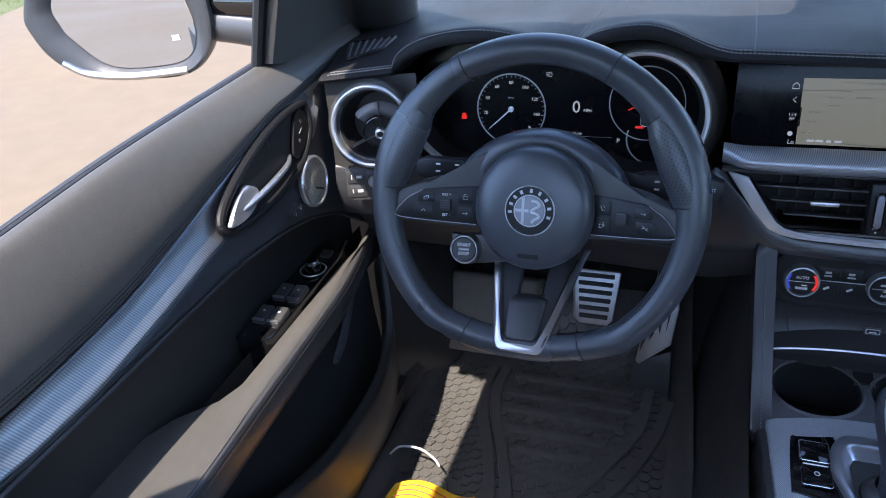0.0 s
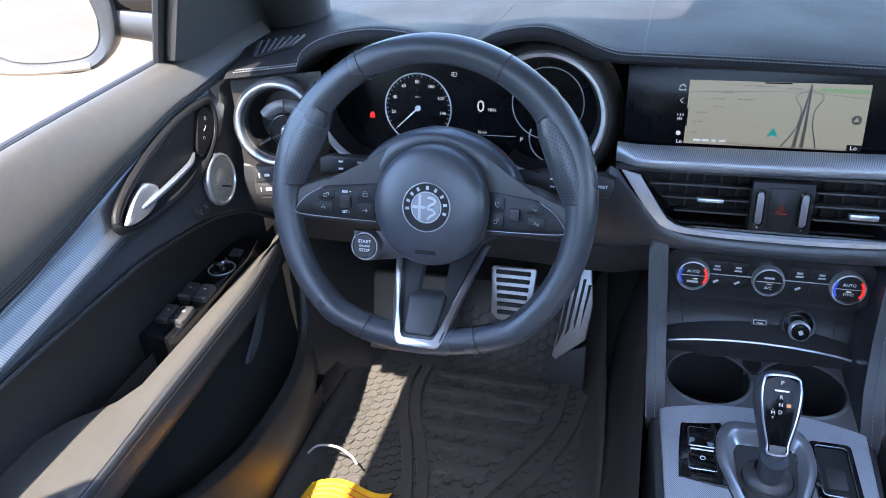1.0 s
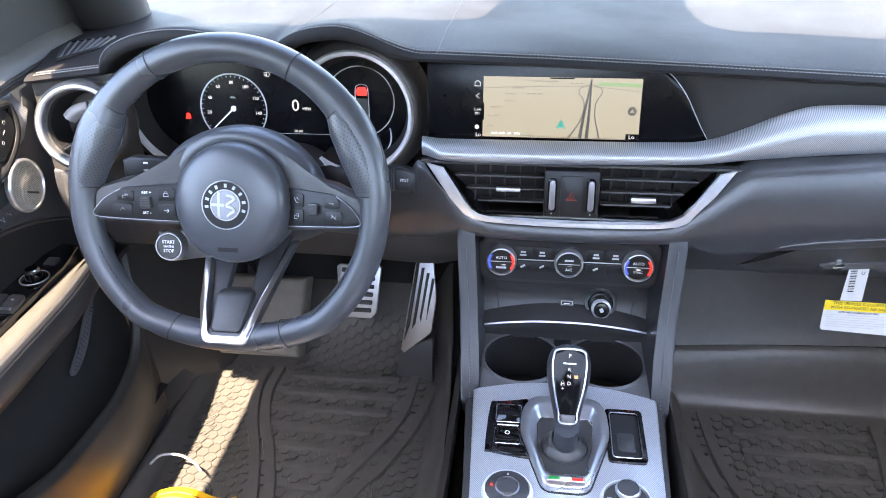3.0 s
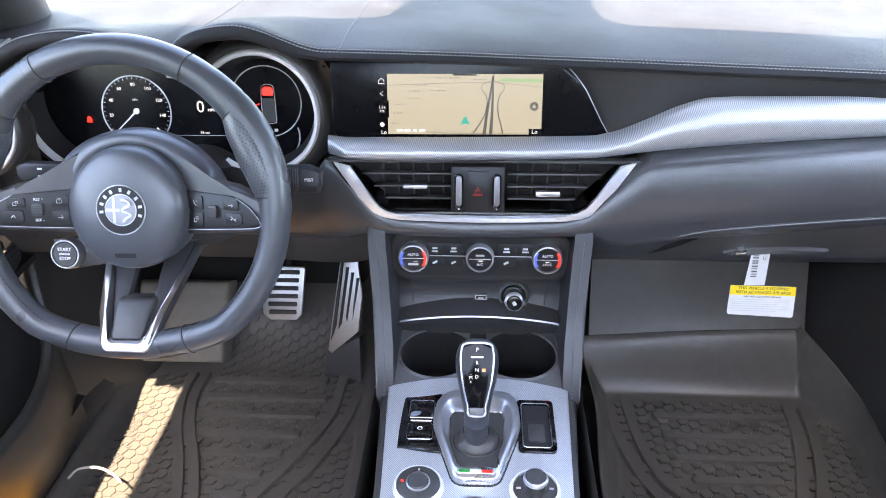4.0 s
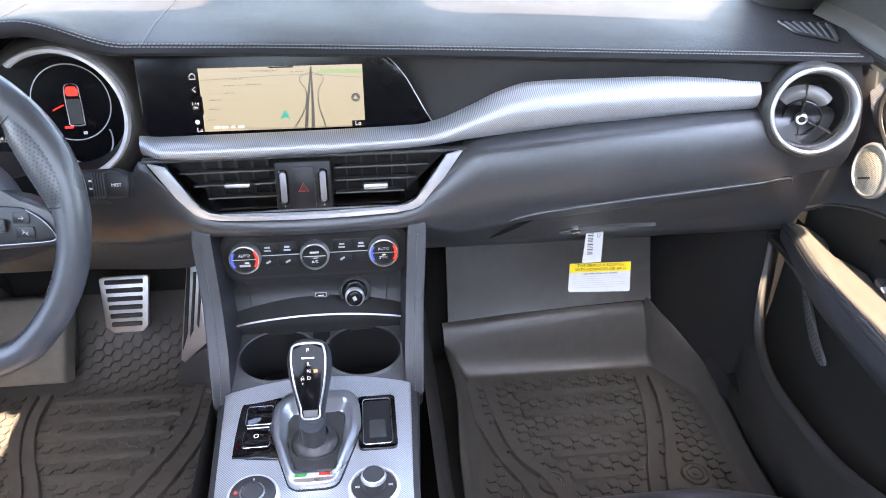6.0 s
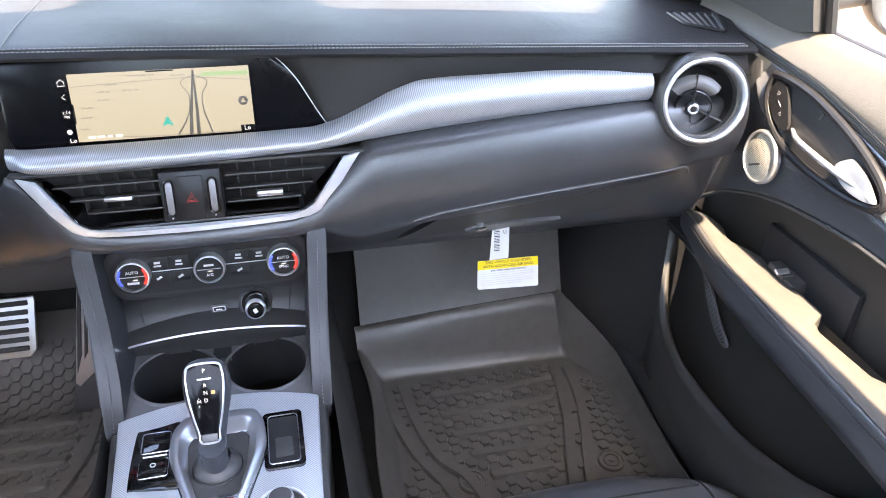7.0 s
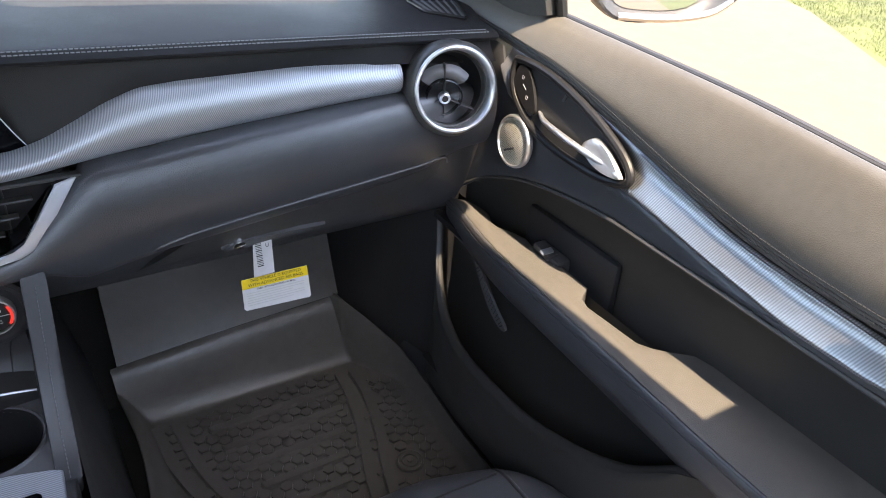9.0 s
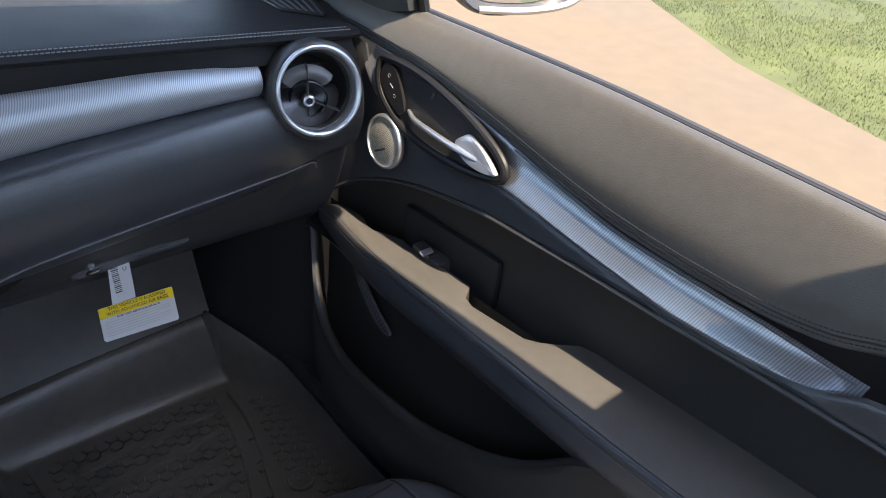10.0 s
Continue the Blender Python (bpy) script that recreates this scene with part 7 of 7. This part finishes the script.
def mat_thing(s):
    driver = s < 0
    mt = thing("floor_mat", "black rubber " + ("driver" if driver else "passenger") + " floor mat with raised hexagon tread", "floor mat", "floor mats", at=(s * 0.45, 0.05, 0.41))
    if driver:
        outer = [(-0.5, 0.735), (0.0, 0.738), (0.25, 0.738), (0.34, 0.73), (0.5, 0.70)]
        inner = [(-0.5, 0.17), (0.2, 0.195), (0.34, 0.205), (0.5, 0.22)]
        front, step = 0.5, [(0.34, 0.0), (0.40, 0.03), (0.5, 0.12)]
    else:
        outer = [(-0.5, 0.728), (0.0, 0.733), (0.1, 0.738), (0.16, 0.738), (0.2, 0.73), (0.235, 0.708), (0.27, 0.684), (0.31, 0.662), (0.345, 0.652), (0.36, 0.651)]
        inner = [(-0.5, 0.20), (0.0, 0.21), (0.2, 0.225), (0.36, 0.215)]
        front, step = 0.355, [(0.288, 0.0), (0.300, 0.014), (0.346, 0.125), (0.355, 0.132)]

    def zf(x, y):
        """Height of the mat: flat, with raised rims at the sides and the front."""
        ax = abs(x)
        xo, xi = smooth(y, outer), smooth(y, inner)
        z = 0.423 + smooth(y, step) * (1.0 if driver else smooth(ax, [(0.21, 0.73), (0.4, 0.84), (0.65, 0.93)]))
        rim_h = smooth(y, [(-0.4, 0.035), (0.1, 0.045), (0.25, 0.07), (0.355, 0.02)])
        edge = smooth(ax, [(xo - 0.045, 0.0), (xo - 0.004, rim_h), (xo, rim_h - 0.004)])
        left = smooth(ax, [(xi, 0.06), (xi + 0.045, 0.0)])
        if not driver:
            lip = smooth(y, [(-0.4, 0.035), (0.0, 0.037), (0.1, 0.042), (0.175, 0.052), (0.225, 0.082), (0.265, 0.110), (0.31, 0.129), (0.345, 0.134), (0.36, 0.134)])
            width = smooth(y, [(-0.4, 0.02), (0.1, 0.02), (0.25, 0.022), (0.36, 0.016)])
            return max(z, 0.423 + smooth(ax, [(xo - width, 0.0), (xo - width * 0.5, lip * 0.5), (xo - 0.008, lip - 0.001), (xo - 0.003, lip), (xo, lip - 0.004)]), 0.423 + left)
        if driver:
            edge = smooth(ax, [(xo - 0.028, 0.0), (xo - 0.004, 0.03)])
        return z + max(edge, left)
    ys = list(np.linspace(-0.5, 0.26, 44)) + list(np.linspace(0.27, front, 16))
    rows = [[(s * (xi + (xo - xi) * k), y, zf(xi + (xo - xi) * k, y)) for k in np.linspace(0, 1, 110)] for y in ys for xo in (smooth(y, outer),) for xi in (smooth(y, inner),)]
    part("sheet", thicken(grid(rows), 0.004), "rubber", mt, sharp=60)
    if driver:
        bars = [(0.298, 0.314, 0.553), (0.247, 0.308, 0.562), (0.2, 0.32, 0.556), (0.147, 0.342, 0.54), (0.097, 0.365, 0.515), (0.047, 0.39, 0.489), (-0.003, 0.41, 0.465)]
        curves = [[(0.604, 0.318), (0.606, 0.25), (0.586, 0.16), (0.55, 0.07), (0.52, -0.03), (0.50, -0.15)], [(0.578, 0.318), (0.580, 0.24), (0.56, 0.16), (0.522, 0.07), (0.49, -0.03), (0.47, -0.15)],
                  [(0.281, 0.318), (0.292, 0.193), (0.345, 0.074), (0.40, -0.03), (0.43, -0.15)], [(0.24, 0.284), (0.263, 0.166), (0.305, 0.059), (0.345, -0.01), (0.37, -0.15)]]
        drains = [(0.331, -0.005), (0.62, -0.03)]
    else:
        bars = [(0.22, 0.347, 0.594), (0.166, 0.355, 0.577), (0.111, 0.365, 0.557), (0.058, 0.387, 0.539), (0.005, 0.41, 0.52)]
        curves = [[(0.262, 0.265), (0.27, 0.165), (0.295, 0.067), (0.325, 0.004), (0.36, -0.1)], [(0.296, 0.265), (0.305, 0.165), (0.328, 0.067), (0.37, 0.004), (0.40, -0.1)],
                  [(0.614, 0.255), (0.606, 0.18), (0.585, 0.09), (0.555, 0.0), (0.53, -0.1)], [(0.642, 0.25), (0.638, 0.18), (0.618, 0.09), (0.588, 0.0), (0.56, -0.1)]]
        drains = [(0.372, 0.0), (0.630, -0.006)]
    for y, a, c in bars:
        b = bmesh.new()
        slab([(s * a, y - 0.007), (s * c, y - 0.007), (s * (c + 0.004), y + 0.007), (s * (a - 0.004), y + 0.007)][::s], 0.0115, pose(0, 0, 0.4225), 0.002, 2, b)
        part("tread_bar", b, "rubber", mt)
    for c in curves:
        pts = spline([(s * x, y) for x, y in c], 6)
        rows = []
        for i, p in enumerate(pts):
            a, q = pts[max(0, i - 1)], pts[min(len(pts) - 1, i + 1)]
            d = Vector((q[0] - a[0], q[1] - a[1])).normalized()
            n_ = Vector((-d.y, d.x))
            rows.append([(p[0] + n_.x * w, p[1] + n_.y * w, zf(abs(p[0]), p[1]) + h) for w, h in ((-0.011, -0.002), (-0.0095, 0.0105), (0.0095, 0.0105), (0.011, -0.002))])
        part("tread_curve", grid(rows), "rubber", mt, sharp=30)
    if not driver:
        for k in range(7):
            part("tread_dash", box(0.018, 0.004, 0.006, pose(s * (0.33 + 0.043 * k), 0.266, 0.4255), 0.001, 1), "rubber", mt)
    for x, y in drains:
        dm_ = pose(s * x, y, 0.4245)
        part("fixing_button", lathe([(0, 0.0045), (0.004, 0.0045), (0.005, 0.003), (0.012, 0.003), (0.013, 0.0055), (0.0145, 0.0055), (0.016, 0.0035), (0.020, 0.0035), (0.0215, 0.006), (0.024, 0.005), (0.025, 0.0)], dm_, 36), "rubber", mt, "round mat fixing button")
    cells, r = [], 0.0128
    for i in range(-2, 60):
        for j in range(-30, 70):
            ax = 0.19 + i * r * 1.5
            y = -0.2 + (j + (0.5 if i % 2 else 0)) * r * math.sqrt(3)
            if y < -0.14 or y > (0.46 if driver else 0.268):
                continue
            xi, xo = smooth(y, inner), smooth(y, outer)
            if not xi + 0.055 < ax < xo - 0.04:
                continue
            if driver and y > 0.325:
                if not 0.265 < ax < 0.56:
                    continue
            elif any(abs(y - b0) < 0.0085 and a0 - 0.006 < ax < c0 + 0.006 for b0, a0, c0 in bars):
                continue
            if any(math.hypot(ax - x, y - yy) < 0.037 for x, yy in drains):
                continue
            if any(min(math.hypot(ax - p[0], y - p[1]) for p in spline(c, 4)) < 0.0135 for c in curves):
                continue
            cells.append((s * ax, y))
    b = bmesh.new()
    hexes(b, cells, r, 0.0032 if driver else 0.0055, lambda x, y: zf(abs(x), y))
    tagged(part("hexagon_tread", b, "rubber", mt, "fine raised hexagon tread", sharp=20), kind="stuff")
    # embossed script along the outer side, kept as plain curls
    for k in range(6):
        y0 = 0.05 + 0.028 * k
        xx = (0.672 if driver else 0.668)
        loop = [(s * (xx + 0.012 * math.sin(a * 1.0) - 0.004 * (k % 3)), y0 + 0.011 * math.cos(a * 1.3) + 0.004 * a, 0.4272) for a in np.linspace(0, 6.0, 14)]
        part("embossed_curl", tube(loop, 0.0016, 5), "rubber", mt)
    return mt


mat_thing(-1)
mat_thing(1)

# dead pedal and toe boards
b = bmesh.new()
slab([(-0.115, -0.11), (0.09, -0.11), (0.102, 0.062), (-0.09, 0.062)], 0.05, facing((-0.62, 0.40, 0.54), (0, -0.86, 0.5)), 0.012, 3, b)
fr = thing("foot_rest", "plain foot rest beside the pedals, sunlight put into its beige-grey", "foot rest", at=(-0.62, 0.40, 0.44))
part("pad", b, "foot_sun_beige", fr)
part("base", box(0.18, 0.14, 0.03, facing((-0.62, 0.40, 0.54), (0, -0.86, 0.5)) @ pose(0, -0.025, -0.018), 0.006, 2), "plastic", fr)
tb = grid([[(x, y, z - 0.135 * (1 - smooth(x, [(0.21, 0.73), (0.4, 0.84), (0.65, 0.93)])) * (0.86 - z) / 0.303) for y, z in ((0.3565, 0.557), (0.364, 0.568), (0.385, 0.61), (0.42, 0.69), (0.455, 0.78), (0.48, 0.86))] for x in np.linspace(0.228, 0.655, 12)])
structure("toe_board_passenger", thicken(tb, 0.01), "toe_rubber", "dark rubber toe board above the passenger mat", "panel")

# ---- pedals ----
brake = thing("brake_pedal", "steel brake pedal with black rubber ribs", "pedal", "pedals", at=(-0.4, 0.40, 0.6))
bm0 = facing((-0.399, 0.372, 0.605), (0.0, -0.90, 0.43))
bo = [(x * 1.18 - 0.004, y) for x, y in [(-0.034, 0.054), (0.038, 0.054), (0.041, 0.049), (0.034, -0.045), (0.024, -0.057), (-0.022, -0.057), (-0.034, -0.045), (-0.039, 0.049)]]
part("pad", slab(bo[::-1], 0.008, bm0, 0.003, 2), "steel", brake, "brushed steel pedal pad")
for k in range(6):
    w = 0.072 - 0.003 * (5 - k)
    part("rubber_rib", box(w, 0.0092, 0.004, bm0 @ pose(-0.003, -0.040 + 0.0165 * k, 0.0085), 0.0015, 1), "ink", brake)
part("arm", tube([tuple(bm0 @ Vector((0, 0.0, -0.004))), (-0.4, 0.46, 0.68), (-0.4, 0.55, 0.86)], 0.012, 8), "dark", brake)
acc = thing("accelerator_pedal", "long steel accelerator pedal with black rubber ribs", "pedal", "pedals", at=(-0.27, 0.40, 0.42))
am = facing((-0.272, 0.372, 0.565), (-0.12, -0.92, 0.36))
ao = [(-0.016, 0.112), (0.018, 0.115), (0.032, 0.03), (0.026, -0.045), (-0.030, -0.098), (-0.038, -0.092), (-0.028, 0.0)]
part("pad", slab(ao[::-1], 0.007, am, 0.002, 2), "steel", acc, "brushed steel pedal pad")
for k in range(4):
    x0 = -0.016 + 0.0115 * k
    part("rubber_rib", slab([(x0 - 0.003 + 0.004, 0.100 - 0.01 * k), (x0 + 0.003 + 0.004, 0.100 - 0.01 * k), (x0 + 0.001 - 0.006, -0.035 + 0.005 * k), (x0 - 0.016 + 0.004 * k, -0.072 + 0.028 * k)][::-1], 0.003, am @ pose(0, 0, 0.0068), 0.0008, 1), "ink", acc)
part("foot", slab([(-0.04, -0.095), (0.03, -0.055), (0.036, -0.155), (-0.046, -0.15)][::-1], 0.02, am @ pose(0, 0, -0.014), 0.004, 2), "plastic", acc, "black pedal foot")

# ---- hang tag on the glovebox handle ----
tag = thing("hang_tag", "white card hang tag with a yellow air bag warning", "tag", at=(0.44, 0.105, 0.88))
tm_ = facing((0.4385, 0.092, 0.799), (0.03, -0.95, 0.25))
b = slab([(-0.0505, 0.025), (0.0505, 0.0215), (0.0505, -0.027), (0.048, -0.029), (-0.050, -0.0225), (-0.0525, -0.019)][::-1], 0.0006, tm_ @ pose(0.001, -0.002, 0))
card = part("card", b, "paper", tag, "white warning card")
part("yellow_strip", slab([(-0.0505, 0.025), (0.0505, 0.0215), (0.0505, 0.0065), (-0.0508, 0.010)][::-1], 0.0004, tm_ @ pose(0.001, -0.002, 0.0006)), "yellow", card, "yellow heading strip")
tilt = tm_ @ pose(0.001, -0.002, 0, 0, 0, -2)
lettering("marking", "THIS VEHICLE IS EQUIPPED", 0.0066, tilt @ pose(0, 0.0195, 0.0011), "ink", card)
lettering("marking", "WITH ADVANCED AIR BAGS", 0.0066, tilt @ pose(0, 0.0128, 0.0011), "ink", card)
lettering("marking", "EVEN WITH ADVANCED AIR BAGS", 0.0038, tilt @ pose(0, 0.0055, 0.0008), "ink", card)
for k in range(6):
    part("text_line", box(0.088 - 0.018 * (k % 3 == 2), 0.0009, 0.0003, tilt @ pose(-0.002 - 0.009 * (k % 3 == 2), 0.001 - 0.0037 * k, 0.0008)), "print", card)
sm_ = facing((0.4225, 0.0945, 0.856), (0.03, -0.97, 0.18))
strip = part("strip", slab([(-0.011, 0.036), (0.016, 0.036), (0.014, -0.030), (-0.017, -0.030)][::-1], 0.0005, sm_), "paper", tag, "white barcode strip")
for k in range(16):
    part("barcode_line", box(0.009, 0.0008 + 0.0008 * (k * 7 % 3 == 0), 0.0003, sm_ @ pose(-0.005, 0.024 - 0.0026 * k, 0.0007)), "ink", strip)
lettering("marking", "U", 0.008, sm_ @ pose(0.008, 0.014, 0.0008), "ink", strip)

# ---- yellow tag on the driver's sill ----
yt = thing("service_tag", "creased translucent yellow tag on a white loop", "tag", at=(-0.62, -0.05, 0.44))
rows = []
for i in range(13):
    u = i / 12
    rows.append([(-0.70 + 0.14 * u + 0.02 * v, -0.138 + 0.012 * math.sin(u * 5) + 0.075 * v + 0.03 * u, 0.445 + 0.009 * math.sin(u * 4.2 + v * 1.4) + 0.004 * v) for v in np.linspace(0, 1, 7)])
ty = part("sheet", thicken(grid(rows), 0.0006), "amber", yt, "amber-yellow plastic sheet", sharp=60)
for k in range(5):
    part("print_line", tube([(-0.70 + 0.14 * u + 0.02 * v, -0.138 + 0.012 * math.sin(u * 5) + 0.075 * v + 0.03 * u, 0.4458 + 0.009 * math.sin(u * 4.2 + v * 1.4) + 0.004 * v) for u in np.linspace(0.1, 0.9, 12) for v in (0.18 + 0.16 * k,)], 0.0012, 4), "red_print", ty)
part("loop", tube(spline([(-0.72, 0.004, 0.452), (-0.70, 0.012, 0.468), (-0.66, 0.008, 0.476), (-0.63, -0.002, 0.47), (-0.615, -0.012, 0.463)], 6), 0.0022, 8), "paper", yt, "white loop")

# ---- passenger seat ----
seat = thing("passenger_seat", "black leather passenger seat cushion with contrast stitching", "seat", at=(0.45, -0.45, 0.42))
rows = []
for x in np.linspace(0.185, 0.715, 48):
    u = (x - 0.45) / 0.265
    bol = 0.006 * math.exp(-((abs(u) - 0.8) / 0.16) ** 2)
    zt = 0.632 + bol - 0.10 * max(0, abs(u) - 0.86) ** 1.2 / 0.14 ** 0.2
    yf = smooth(abs(u), [(0, -0.182), (0.3, -0.184), (0.54, -0.199), (0.68, -0.213), (0.79, -0.237), (0.9, -0.281), (1.0, -0.35)])
    c = [(yf + 0.01, 0.50), (yf + 0.012, 0.56), (yf + 0.004, zt - 0.03), (yf - 0.022, zt - 0.006), (yf - 0.06, zt), (yf - 0.12, zt - 0.002), (yf - 0.3, zt - 0.03), (-0.78, zt - 0.04)]
    rows.append([(x, y, z) for y, z in spline(c, 4)])
cu = part("cushion", grid(rows), "leather", seat, "black leather seat cushion", sharp=60)
for x in (0.262, 0.632):
    u = (x - 0.45) / 0.265
    zt = 0.632 + 0.006 * math.exp(-((abs(u) - 0.8) / 0.16) ** 2)
    yf = -0.215
    line = spline([(x, yf + 0.005, zt - 0.03), (x, yf - 0.022, zt - 0.005), (x, yf - 0.06, zt + 0.001), (x, yf - 0.12, zt - 0.001), (x, -0.5, zt - 0.03)], 6)
    part("seam", tube(line, 0.0016, 6), "dark", cu)
    part("stitching", stitches([(px + 0.004, py, pz + 0.001) for px, py, pz in line], bmesh.new()), "thread", cu)
arc = [(x, -0.205 - 0.012 * ((x - 0.45) / 0.265) ** 2 - 0.03, 0.6335) for x in np.linspace(0.27, 0.625, 20)]
part("seam", tube(arc, 0.0014, 6), "dark", cu)
part("base", slab([(0.21, -0.21), (0.69, -0.21), (0.69, -0.78), (0.21, -0.78)][::-1], 0.14, pose(0, 0, 0.405), 0.01, 2), "plastic", seat)
